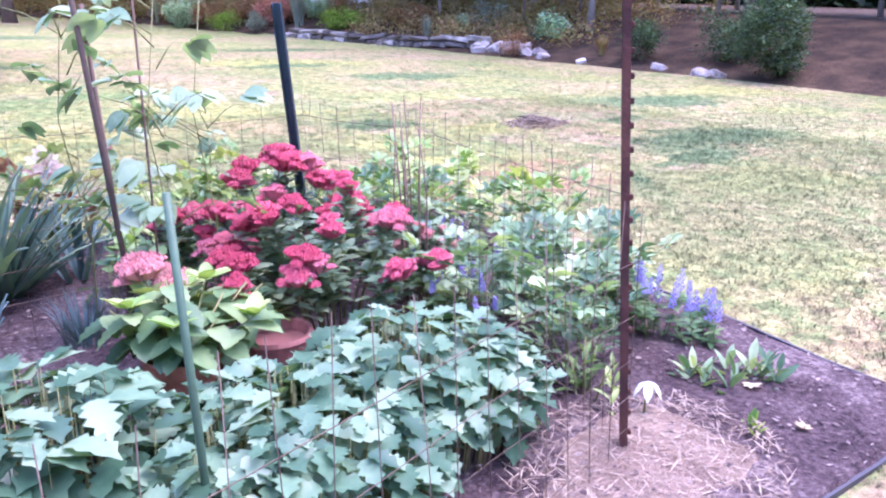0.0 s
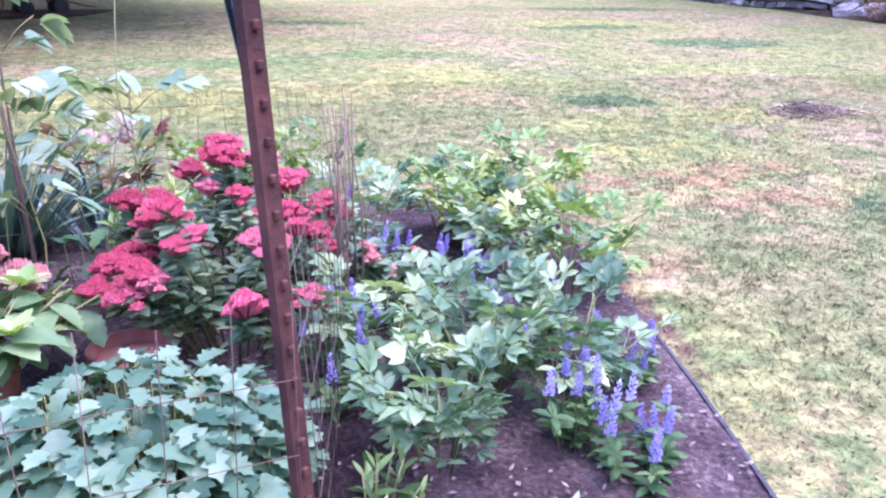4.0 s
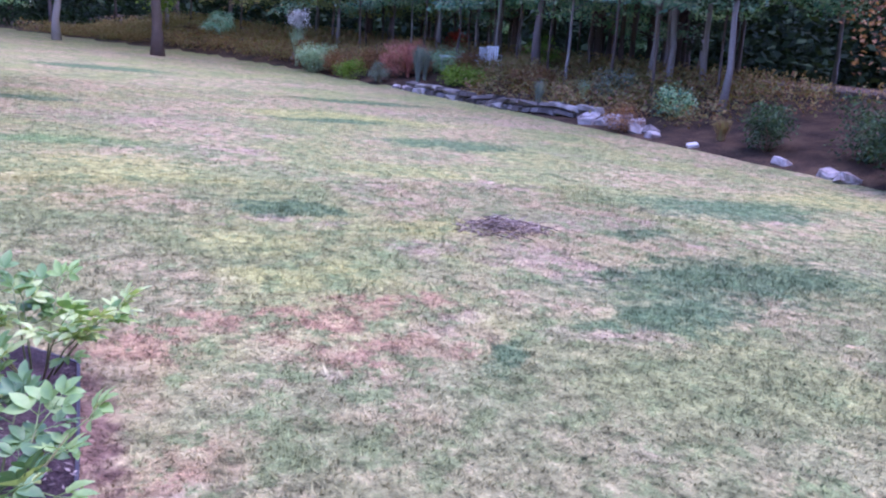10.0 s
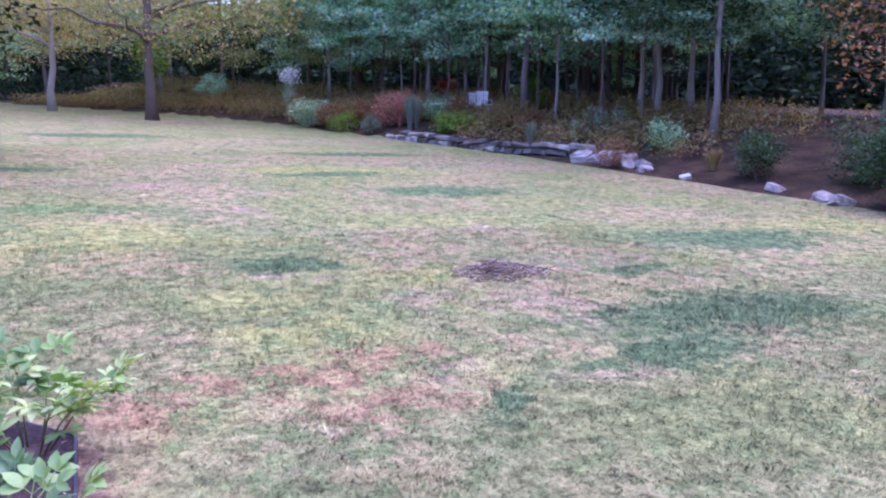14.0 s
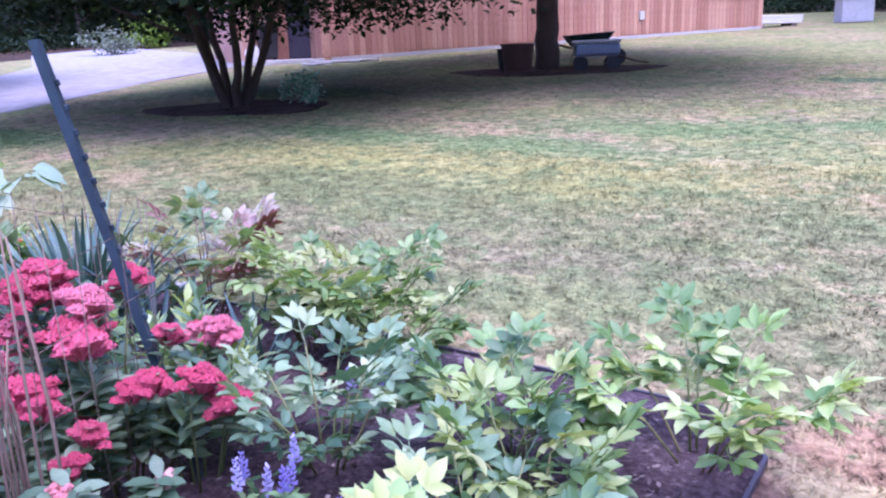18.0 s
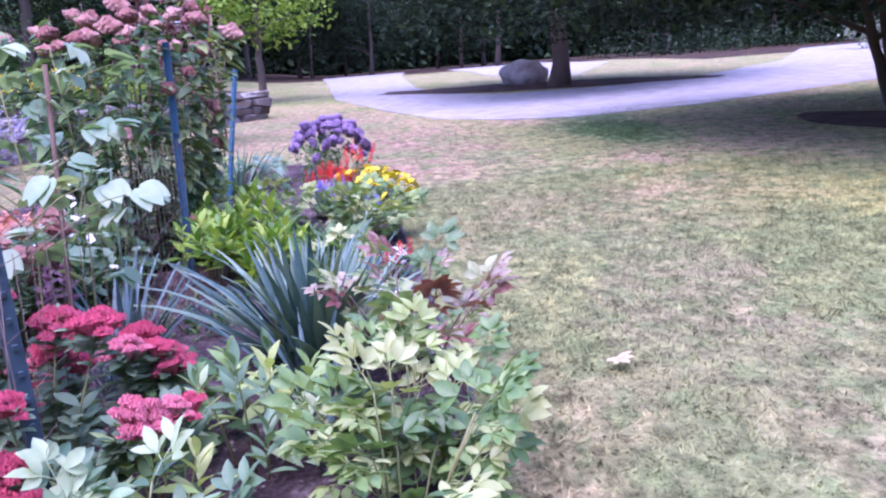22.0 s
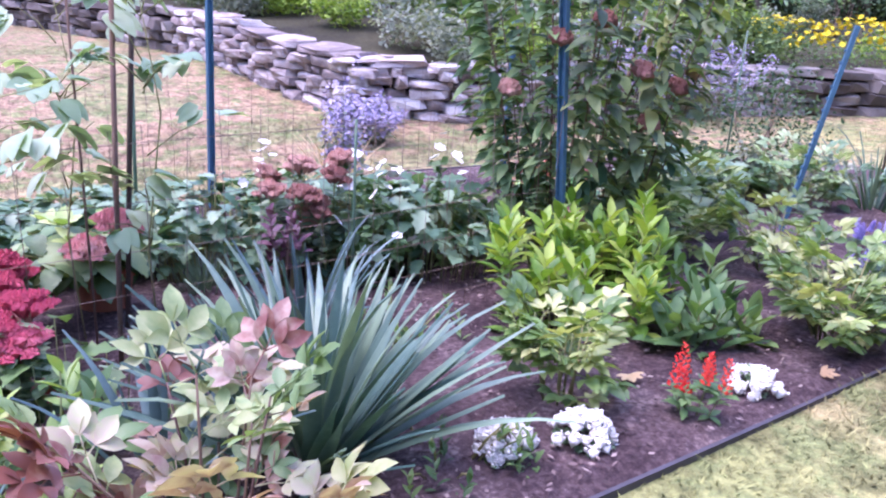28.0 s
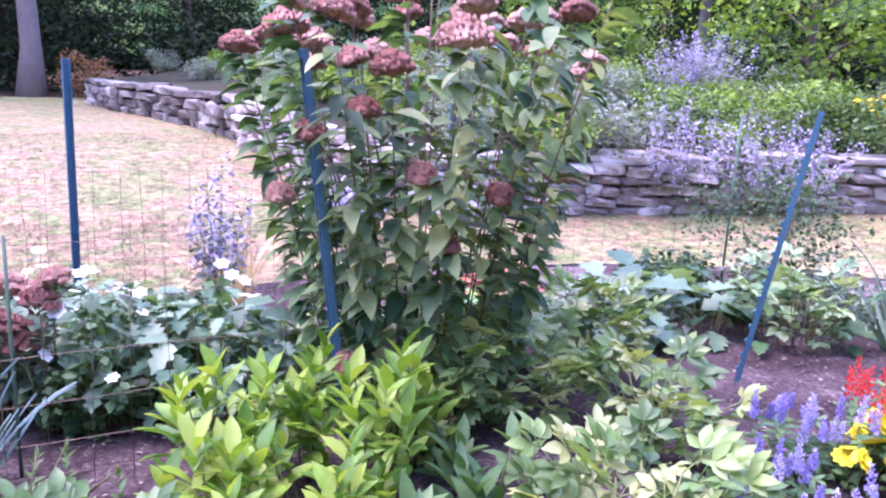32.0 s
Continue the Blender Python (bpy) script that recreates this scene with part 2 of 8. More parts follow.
def lawn_colour(nt, pos, jitter=None):
    warp = node(nt, "ShaderNodeTexNoise", Scale=0.9, Detail=4.0, Roughness=0.6)
    nt.links.new(pos, warp.inputs["Vector"])
    bend = nt.nodes.new("ShaderNodeVectorMath")
    bend.operation = "MULTIPLY_ADD"
    nt.links.new(warp.outputs["Color"], bend.inputs[0])
    bend.inputs[1].default_value = (1.5, 1.5, 0)
    shift = nt.nodes.new("ShaderNodeVectorMath")
    shift.operation = "SUBTRACT"
    nt.links.new(pos, shift.inputs[0])
    shift.inputs[1].default_value = (0.75, 0.75, 0)
    nt.links.new(shift.outputs[0], bend.inputs[2])
    sep = nt.nodes.new("ShaderNodeSeparateXYZ")
    nt.links.new(bend.outputs[0], sep.inputs[0])
    xy = (sep.outputs[0], sep.outputs[1])
    sp = nt.nodes.new("ShaderNodeSeparateXYZ")
    nt.links.new(pos, sp.inputs[0])
    tuft, fine = noise_of(nt, 7.5, 5, pos, 0.65), noise_of(nt, 24.0, 5, pos, 0.7)
    broad, wob = noise_of(nt, 0.45, 3, pos), tuft
    turn = nt.nodes.new("ShaderNodeMapping")
    turn.inputs[1].default_value = (31.0, 17.0, 5.0)
    nt.links.new(pos, turn.inputs[0])
    hue, small = noise_of(nt, 1.0, 4, turn.outputs[0], 0.65), noise_of(nt, 4.3, 5, turn.outputs[0], 0.7)
    wet = noise_of(nt, 0.8, 3, turn.outputs[0], 0.6)
    straw, olive = (0.355, 0.275, 0.155), (0.275, 0.272, 0.112)
    col = mixed(nt, span(nt, broad, 0.40, 0.60), straw, olive)
    col = mixed(nt, maths(nt, "MULTIPLY", span(nt, hue, 0.56, 0.70), 0.8), col, (0.37, 0.26, 0.19))
    col = mixed(nt, maths(nt, "MULTIPLY", blots(nt, xy, YELLOW_BLOTS, wob), 0.85), col, (0.335, 0.33, 0.115))
    col = mixed(nt, maths(nt, "MULTIPLY", blots(nt, xy, DRY_BLOTS, wob), 0.6), col, (0.36, 0.25, 0.185))
    col = mixed(nt, maths(nt, "MULTIPLY", blots(nt, xy, PARCHED_BLOTS, wob), 0.8), col, (0.295, 0.19, 0.14))
    col = mixed(nt, maths(nt, "MULTIPLY", blots(nt, xy, ORANGE_BLOTS, wob), 0.75), col, (0.35, 0.19, 0.12))
    col = mixed(nt, maths(nt, "MULTIPLY", span(nt, wet, 0.48, 0.64), 0.55), col, (0.17, 0.21, 0.09))
    col = mixed(nt, maths(nt, "MULTIPLY", span(nt, small, 0.48, 0.60), 0.8), col, (0.15, 0.20, 0.08))
    col = mixed(nt, maths(nt, "MULTIPLY", blots(nt, xy, OLIVE_BLOTS, wob), 0.65), col, (0.165, 0.19, 0.08))
    col = mixed(nt, maths(nt, "MULTIPLY", blots(nt, xy, GREEN_BLOTS, wob), 0.88), col, (0.085, 0.15, 0.07))
    col = mixed(nt, maths(nt, "MULTIPLY", blots(nt, xy, FRESH_BLOTS, wob), 0.75), col, (0.115, 0.195, 0.072))
    col = mixed(nt, maths(nt, "MULTIPLY", blots(nt, (sp.outputs[0], sp.outputs[1]), BROWN_BLOTS, wob), 0.85), col, (0.16, 0.085, 0.075))
    k = maths(nt, "MULTIPLY_ADD", maths(nt, "SUBTRACT", tuft, 0.5), 2.4, 0.97)
    k = maths(nt, "MULTIPLY_ADD", maths(nt, "SUBTRACT", fine, 0.5), 2.3, k)
    if jitter is not None:
        k = maths(nt, "MULTIPLY_ADD", maths(nt, "SUBTRACT", jitter, 0.5), 0.4, k)
    k = maths(nt, "MINIMUM", maths(nt, "MAXIMUM", k, 0.36), 1.7)
    comb = nt.nodes.new("ShaderNodeCombineColor")
    for s in comb.inputs[:3]:
        nt.links.new(k, s)
    return mixed(nt, 1.0, col, comb.outputs[0], "MULTIPLY"), fine


M_LAWN, nt, b = base_mat("lawn", 0.95)
b.inputs["Specular IOR Level"].default_value = 0.15
col, fine = lawn_colour(nt, place_vec(nt))
nt.links.new(col, b.inputs["Base Color"])
bumped(nt, b, fine, 0.8, 0.03)

M_BLADE, nt, b = base_mat("grass_blade", 0.7)
col, fine = lawn_colour(nt, place_vec(nt), nt.nodes.new("ShaderNodeNewGeometry").outputs["Random Per Island"])
nt.links.new(mixed(nt, 1.0, col, (1.12, 1.12, 1.05), "MULTIPLY"), b.inputs["Base Color"])
b.inputs["Specular IOR Level"].default_value = 0.2
level = nt.nodes.new("ShaderNodeCombineXYZ")
level.inputs[2].default_value = 1.0
soft = nt.nodes.new("ShaderNodeVectorMath")
soft.operation = "MULTIPLY_ADD"
nt.links.new(nt.nodes.new("ShaderNodeNewGeometry").outputs["Normal"], soft.inputs[0])
soft.inputs[1].default_value = (0.35, 0.35, 0.35)
nt.links.new(level.outputs[0], soft.inputs[2])
nt.links.new(soft.outputs[0], b.inputs["Normal"])


def earthy(name, colours, scale=60.0, relief=0.9, rough=0.95):
    m, nt, b = base_mat(name, rough)
    pos = place_vec(nt)
    a, c = noise_of(nt, scale, 6, pos, 0.7), noise_of(nt, scale * 0.06, 3, pos)
    k = maths(nt, "MULTIPLY_ADD", maths(nt, "SUBTRACT", c, 0.5), 0.9, a)
    nt.links.new(ramp(nt, k, [(0.25 + 0.5 * i / (len(colours) - 1), q) for i, q in enumerate(colours)]), b.inputs["Base Color"])
    b.inputs["Specular IOR Level"].default_value = 0.2
    bumped(nt, b, a, relief, 0.03)
    return m


M_SOIL = earthy("bed_soil", [(0.030, 0.018, 0.024), (0.070, 0.045, 0.053), (0.126, 0.087, 0.096), (0.281, 0.217, 0.222)], 40)
M_LITTER = earthy("forest_litter", [(0.016, 0.011, 0.009), (0.038, 0.024, 0.018), (0.075, 0.045, 0.030), (0.12, 0.08, 0.05)], 22)
M_MULCH = earthy("tree_mulch", [(0.03, 0.02, 0.017), (0.07, 0.042, 0.036), (0.11, 0.07, 0.06)], 40)
M_ROAD = earthy("gravel_drive", [(0.245, 0.230, 0.238), (0.324, 0.310, 0.324), (0.403, 0.389, 0.403)], 45, 0.5)
M_STONE = varied("field_stone", [(0.18, 0.145, 0.145), (0.34, 0.295, 0.295), (0.46, 0.415, 0.42), (0.26, 0.205, 0.20), (0.58, 0.54, 0.54)], 0.9, 14, 0.6, mottle=0.5)
M_BARK = varied("tree_bark", [(0.09, 0.065, 0.055), (0.15, 0.11, 0.095)], 0.95, 18, 0.9, by="place")
M_BARK_PALE = varied("pale_bark", [(0.24, 0.21, 0.20), (0.34, 0.30, 0.29)], 0.9, 14, 0.6, by="place")
M_BARK_LILAC = varied("lilac_grey_bark", [(0.16, 0.125, 0.13), (0.23, 0.18, 0.185)], 0.95, 16, 0.8, by="place")
M_CEDAR = varied("cedar_board", [(0.42, 0.20, 0.135), (0.53, 0.27, 0.18), (0.47, 0.23, 0.17), (0.60, 0.34, 0.23)], 0.7, 9, 0.25, mottle=0.3)
M_TRIM = varied("wood_trim", [(0.55, 0.36, 0.24), (0.6, 0.40, 0.28)], 0.6, 12, 0.15)
M_WHITE = varied("white_paint", [(0.72, 0.71, 0.74), (0.80, 0.79, 0.81)], 0.55, 20, 0.1, mottle=0.2)
M_DARK = varied("dark_plastic", [(0.02, 0.02, 0.024), (0.035, 0.033, 0.037)], 0.5, 30, 0.1)
M_CONCRETE = varied("concrete", [(0.50, 0.48, 0.47), (0.60, 0.58, 0.57)], 0.9, 25, 0.3)
M_POST_BLUE = varied("blue_painted_steel", [(0.035, 0.115, 0.20), (0.05, 0.15, 0.24)], 0.55, 40, 0.3, mottle=0.5)
M_POST_DARK = varied("dark_painted_steel", [(0.015, 0.03, 0.045), (0.03, 0.06, 0.085)], 0.5, 40, 0.3, mottle=0.5)
M_RUST = varied("rusty_steel", [(0.085, 0.028, 0.024), (0.14, 0.05, 0.04), (0.06, 0.02, 0.02)], 0.85, 35, 0.6, mottle=0.6)
M_WIRE = varied("rusted_wire", [(0.13, 0.09, 0.075), (0.22, 0.16, 0.13)], 0.7, 30, 0.0, metal=0.3)
M_STAKE = varied("green_stake", [(0.07, 0.14, 0.09), (0.10, 0.18, 0.12)], 0.5, 25, 0.2)
M_TWIG = varied("dry_twig", [(0.16, 0.10, 0.08), (0.26, 0.18, 0.13)], 0.9, 25, 0.4)
M_STICK = varied("dark_stick", [(0.05, 0.033, 0.028), (0.09, 0.06, 0.05)], 0.9, 25, 0.5)
M_STEM = varied("green_stem", [(0.14, 0.17, 0.06), (0.25, 0.24, 0.10)], 0.6, 25, 0.2)
M_STEM_DARK = varied("purple_stem", [(0.10, 0.05, 0.05), (0.16, 0.10, 0.07)], 0.6, 25, 0.2)
M_EDGE = varied("edging_strip", [(0.035, 0.032, 0.045), (0.06, 0.055, 0.075)], 0.55, 20, 0.2)
M_POT = varied("terracotta", [(0.36, 0.12, 0.075), (0.42, 0.15, 0.09)], 0.8, 20, 0.3)
M_POT_PINK = varied("pink_pot", [(0.50, 0.20, 0.18), (0.55, 0.24, 0.21)], 0.6, 20, 0.15)

L_PEONY = leafy("peony_leaf", [(0.093, 0.187, 0.082), (0.156, 0.273, 0.116), (0.248, 0.389, 0.137), (0.341, 0.475, 0.178), (0.513, 0.575, 0.233)])
L_PEONY_COOL = leafy("peony_leaf_cool", [(0.090, 0.182, 0.104), (0.160, 0.273, 0.156), (0.268, 0.396, 0.223), (0.429, 0.532, 0.313)])
L_PEONY_BRIGHT = leafy("peony_leaf_bright", [(0.15, 0.27, 0.09), (0.25, 0.40, 0.13), (0.36, 0.50, 0.17), (0.48, 0.56, 0.24)], 0.4)
L_PEONY_PALE = leafy("peony_leaf_pale", [(0.09, 0.17, 0.06), (0.15, 0.26, 0.085), (0.24, 0.355, 0.12), (0.34, 0.43, 0.16), (0.42, 0.46, 0.21)], 0.36)
L_PEONY_PINK = leafy("peony_leaf_turning", [(0.12, 0.21, 0.09), (0.20, 0.30, 0.13), (0.31, 0.38, 0.18), (0.42, 0.44, 0.26), (0.47, 0.39, 0.32), (0.38, 0.25, 0.22), (0.24, 0.09, 0.08)])
L_LIME = leafy("lime_leaf", [(0.085, 0.20, 0.03), (0.165, 0.31, 0.042), (0.26, 0.41, 0.06), (0.37, 0.48, 0.10)])
L_COVER = leafy("broad_leaf", [(0.055, 0.125, 0.08), (0.10, 0.195, 0.125), (0.16, 0.27, 0.175), (0.24, 0.35, 0.24)])
L_COVER_REST = leafy("broad_leaf_rest", [(0.055, 0.125, 0.08), (0.10, 0.195, 0.125), (0.16, 0.27, 0.175), (0.24, 0.35, 0.24)], 0.42, "island")
L_SEDUM = leafy("sedum_leaf", [(0.092, 0.168, 0.100), (0.169, 0.252, 0.153), (0.262, 0.350, 0.213)], 0.45)
L_IRIS = leafy("sword_leaf", [(0.042, 0.099, 0.090), (0.085, 0.160, 0.139), (0.136, 0.222, 0.179), (0.187, 0.284, 0.197)], 0.45, glow=0.15)
L_IRIS_DARK = leafy("dark_sword_leaf", [(0.049, 0.098, 0.108), (0.086, 0.156, 0.172), (0.148, 0.247, 0.257)], 0.45, glow=0.12)
L_TALL = leafy("tall_plant_leaf", [(0.049, 0.095, 0.043), (0.098, 0.158, 0.065), (0.176, 0.252, 0.100), (0.312, 0.362, 0.142)], 0.5)
L_MINT = leafy("herb_leaf", [(0.051, 0.127, 0.049), (0.101, 0.204, 0.076), (0.165, 0.280, 0.108)], 0.5)
L_WINE = leafy("wine_leaf", [(0.055, 0.018, 0.035), (0.105, 0.04, 0.07), (0.18, 0.09, 0.14)], 0.5, glow=0.12)
L_VINE = leafy("heart_leaf", [(0.175, 0.293, 0.184), (0.284, 0.411, 0.276), (0.393, 0.489, 0.350)], 0.5, glow=0.3)
L_HYD = leafy("hydrangea_leaf", [(0.06, 0.13, 0.065), (0.11, 0.20, 0.095), (0.17, 0.28, 0.13), (0.26, 0.36, 0.17)], 0.45)
L_LIME_PALE = leafy("pale_lime_leaf", [(0.22, 0.36, 0.12), (0.36, 0.48, 0.18), (0.48, 0.56, 0.26)], 0.45)
L_DRY = leafy("fallen_leaf", [(0.55, 0.42, 0.26), (0.62, 0.52, 0.38), (0.48, 0.33, 0.2)], 0.8)
P_PINK = varied("sedum_flower", [(0.58, 0.075, 0.135), (0.67, 0.12, 0.19), (0.74, 0.22, 0.28)], 0.85, 160, 1.0, mottle=0.6)
P_PALE = varied("pale_pink_flower", [(0.66, 0.24, 0.25), (0.72, 0.36, 0.34), (0.76, 0.50, 0.46)], 0.85, 120, 0.9, mottle=0.6)
P_RUSTY = varied("rusty_pink_flower", [(0.29, 0.12, 0.105), (0.42, 0.20, 0.17), (0.53, 0.31, 0.26)], 0.95, 120, 1.0, mottle=0.6)
P_BLUE = varied("blue_flower", [(0.25, 0.20, 0.52), (0.34, 0.29, 0.61), (0.45, 0.41, 0.68)], 0.8, 80, 0.6)
P_PURPLE = varied("purple_flower", [(0.20, 0.12, 0.25), (0.33, 0.23, 0.38)], 0.85, 60, 0.6, by="island")
P_LAVENDER = varied("lavender_flower", [(0.33, 0.29, 0.47), (0.45, 0.40, 0.56)], 0.9, 60, 0.5, by="island")
P_RED = varied("red_flower", [(0.66, 0.02, 0.015), (0.74, 0.05, 0.03)], 0.7, 80, 0.5)
P_YELLOW = varied("yellow_flower", [(0.74, 0.60, 0.015), (0.80, 0.68, 0.03)], 0.7, 80, 0.4)
P_WHITE = varied("white_flower", [(0.70, 0.70, 0.71), (0.78, 0.77, 0.75)], 0.7, 80, 0.3)
C_DEEP = leafy("deep_green_crown", [(0.117, 0.253, 0.225), (0.229, 0.439, 0.319), (0.420, 0.659, 0.452), (0.692, 0.800, 0.635)], 0.7, "island", 0.45)
C_COOL = leafy("cool_green_crown", [(0.170, 0.373, 0.349), (0.340, 0.650, 0.545), (0.679, 0.800, 0.800)], 0.7, "island", 0.45)
# Near-black leaf colour with the shade of deep woods and canopies put in.
C_SHADED = leafy("shaded_canopy", [(0.009, 0.022, 0.013), (0.019, 0.039, 0.019), (0.039, 0.066, 0.031)], 0.7, "island", 0.15)
C_YELLOW = leafy("yellowing_crown", [(0.234, 0.211, 0.124), (0.421, 0.372, 0.165), (0.561, 0.470, 0.228), (0.491, 0.335, 0.247)], 0.8, "island", 0.4)
C_OLIVE = leafy("olive_crown", [(0.20, 0.23, 0.12), (0.34, 0.38, 0.18), (0.50, 0.50, 0.24)], 0.8, "island", 0.4)
C_RUSSET = leafy("russet_crown", [(0.15, 0.075, 0.055), (0.29, 0.145, 0.085), (0.40, 0.225, 0.125)], 0.8, "island", 0.35)
C_FERN = leafy("bracken", [(0.24, 0.14, 0.085), (0.38, 0.25, 0.12), (0.38, 0.31, 0.14), (0.20, 0.24, 0.11), (0.45, 0.28, 0.14), (0.27, 0.28, 0.12), (0.28, 0.13, 0.095)], 0.8, "island")
C_MID = leafy("mid_green_leaves", [(0.06, 0.11, 0.05), (0.10, 0.17, 0.07), (0.17, 0.25, 0.10)], 0.7, "island")
C_BUSH = leafy("dark_bush_leaves", [(0.03, 0.06, 0.04), (0.06, 0.11, 0.06), (0.10, 0.17, 0.09)], 0.6, "island")
C_LIME = leafy("lime_crown", [(0.10, 0.19, 0.03), (0.19, 0.31, 0.05), (0.30, 0.42, 0.09)], 0.7, "island")
C_WINE = leafy("wine_stems", [(0.344, 0.142, 0.121), (0.567, 0.223, 0.203), (0.729, 0.365, 0.284)], 0.8, "island")
C_PALE = leafy("pale_green_leaves", [(0.264, 0.396, 0.264), (0.384, 0.516, 0.348), (0.504, 0.600, 0.432)], 0.7, "island")
C_RED = leafy("red_crown", [(0.32, 0.025, 0.02), (0.45, 0.06, 0.03)], 0.7, "island")
C_GREY = leafy("grey_green_crown", [(0.154, 0.192, 0.163), (0.240, 0.288, 0.240), (0.317, 0.355, 0.298)], 0.8, "island")

M_GLASS, nt, b = base_mat("window_glass", 0.04)
b.inputs["Base Color"].default_value = (0.03, 0.035, 0.04, 1)
b.inputs["Specular IOR Level"].default_value = 0.8
M_INSIDE = varied("dim_interior", [(0.06, 0.055, 0.06), (0.09, 0.08, 0.085)], 0.9, 5, 0.1)

# ---- shapes ----
RNG = random.Random(7)


def ground_z(x, y):
    """The lawn: rising gently to the north-west and again south of the bed, with a bank under the woods."""
    z = 0.035 - 0.0194 * np.clip(x, -40, 25) + 0.0711 * np.log1p(np.exp(np.clip(np.asarray(y) / 1.5, -40, 60)))
    s = wood_depth(x, y)
    south = np.clip((0.6 - np.asarray(y)) / 7.0, 0, 1)
    z = z + 0.45 * south * south * (3 - 2 * south) * np.clip((11.0 - np.asarray(x)) / 6.0, 0, 1)
    return z + 1.5 * np.clip(s / 7.0, 0, 1) * np.clip((np.asarray(x) - 4) / 6, 0, 1)


WOOD_EDGE = [(-400, 78), (-30, 72), (-5, 63), (3, 54), (9.6, 46), (12.7, 38), (13.0, 34), (14.1, 28), (14.9, 22.5), (15.1, 17), (14.9, 14), (14.8, 9.5), (15.2, 4), (16.5, -6), (18, -60)]


def wood_depth(x, y):
    """How far a point lies beyond the edge of the woods, which runs from the south-east round to the north-west."""
    ys, xs = [p[1] for p in WOOD_EDGE][::-1], [p[0] for p in WOOD_EDGE][::-1]
    return np.asarray(x) - np.interp(y, ys, xs)


def mesh_of(name, verts, faces, mat, smooth=False):
    me = bpy.data.meshes.new(name)
    me.from_pydata([tuple(v) for v in verts], [], [tuple(int(i) for i in f) for f in faces])
    if mat is not None:
        me.materials.append(mat)
    if smooth:
        me.polygons.foreach_set("use_smooth", [True] * len(me.polygons))
    return me


def soup(name, verts, size, mat):
    """A mesh of separate faces with `size` corners each, from an array of corners."""
    n = len(verts) // size
    me = bpy.data.meshes.new(name)
    me.vertices.add(len(verts))
    me.vertices.foreach_set("co", np.asarray(verts, np.float32).ravel())
    me.loops.add(len(verts))
    me.loops.foreach_set("vertex_index", np.arange(len(verts), dtype=np.int32))
    me.polygons.add(n)
    me.polygons.foreach_set("loop_start", np.arange(0, n * size, size, dtype=np.int32))
    me.materials.append(mat)
    me.update()
    me.validate()
    return me


def part(name, bm, material, parent, label=""):
    me = bpy.data.meshes.new(name)
    bm.to_mesh(me)
    bm.free()
    me.materials.append(material)
    ob = new(name, me)
    ob.parent = parent
    return tagged(ob, label)


def piece(name, me, parent, m=None, label=""):
    ob = new(name, me)
    ob.parent = parent
    if m is not None:
        ob.matrix_local = m
    return tagged(ob, label)


def thing(name, x, y, label, category, group="", z=None, turn=0.0):
    ob = new(name)
    ob.empty_display_size = 0.1
    ob.matrix_world = pose(x, y, float(ground_z(x, y)) if z is None else z, 0, 0, turn)
    return tagged(ob, label, category, group)


def box_bm(sx, sy, sz, at=(0, 0, 0), bevel=0.0, turn=None):
    bm = bmesh.new()
    bmesh.ops.create_cube(bm, size=1.0)
    bmesh.ops.scale(bm, vec=(sx, sy, sz), verts=bm.verts)
    if bevel:
        bmesh.ops.bevel(bm, geom=bm.edges[:], offset=bevel, segments=1, affect="EDGES")
    if turn is not None:
        bmesh.ops.transform(bm, matrix=turn, verts=bm.verts)
    bmesh.ops.translate(bm, vec=at, verts=bm.verts)
    return bm


def tube_arrays(points, radii, sides=6):
    pts = [Vector(p) for p in points]
    verts, faces = [], []
    for i, p in enumerate(pts):
        d = (pts[min(i + 1, len(pts) - 1)] - pts[max(i - 1, 0)]).normalized()
        a = d.orthogonal().normalized()
        c = d.cross(a)
        for k in range(sides):
            t = 2 * math.pi * k / sides
            verts.append(p + (a * math.cos(t) + c * math.sin(t)) * radii[i])
    for i in range(len(pts) - 1):
        for k in range(sides):
            faces.append((i * sides + k, i * sides + (k + 1) % sides, (i + 1) * sides + (k + 1) % sides, (i + 1) * sides + k))
    faces.append(tuple(range(sides))[::-1])
    faces.append(tuple((len(pts) - 1) * sides + k for k in range(sides)))
    return verts, faces


def tubes(name, lines, mat, sides=6):
    """Several tapered tubes in one mesh: each a list of points and a list of radii."""
    verts, faces = [], []
    for pts, rad in lines:
        v, f = tube_arrays(pts, rad, sides)
        faces += [tuple(i + len(verts) for i in q) for q in f]
        verts += v
    return mesh_of(name, verts, faces, mat, True)


def blade_mesh(name, length, width, mat, fold=0.12, droop=0.25, segs=5, belly=0.45, tip=0.0):
    """One leaf along +x: widest at `belly`, folded along its midrib, drooping to its tip."""
    v, f = [], []
    for i in range(segs + 1):
        t = i / segs
        w = width / 2 * (math.sin(math.pi * min(t / belly, 1) / 2) if t < belly else max(0.0, math.cos(math.pi / 2 * (t - belly) / (1 - belly))) ** 0.8)
        w = max(w, width * 0.03 if i < segs else tip)
        z = -droop * length * t * t
        v += [(t * length, -w, z + fold * w * 2), (t * length, 0, z), (t * length, w, z + fold * w * 2)]
    for i in range(segs):
        a = 3 * i
        f += [(a, a + 1, a + 4, a + 3), (a + 1, a + 2, a + 5, a + 4)]
    return mesh_of(name, v, f, mat, True)


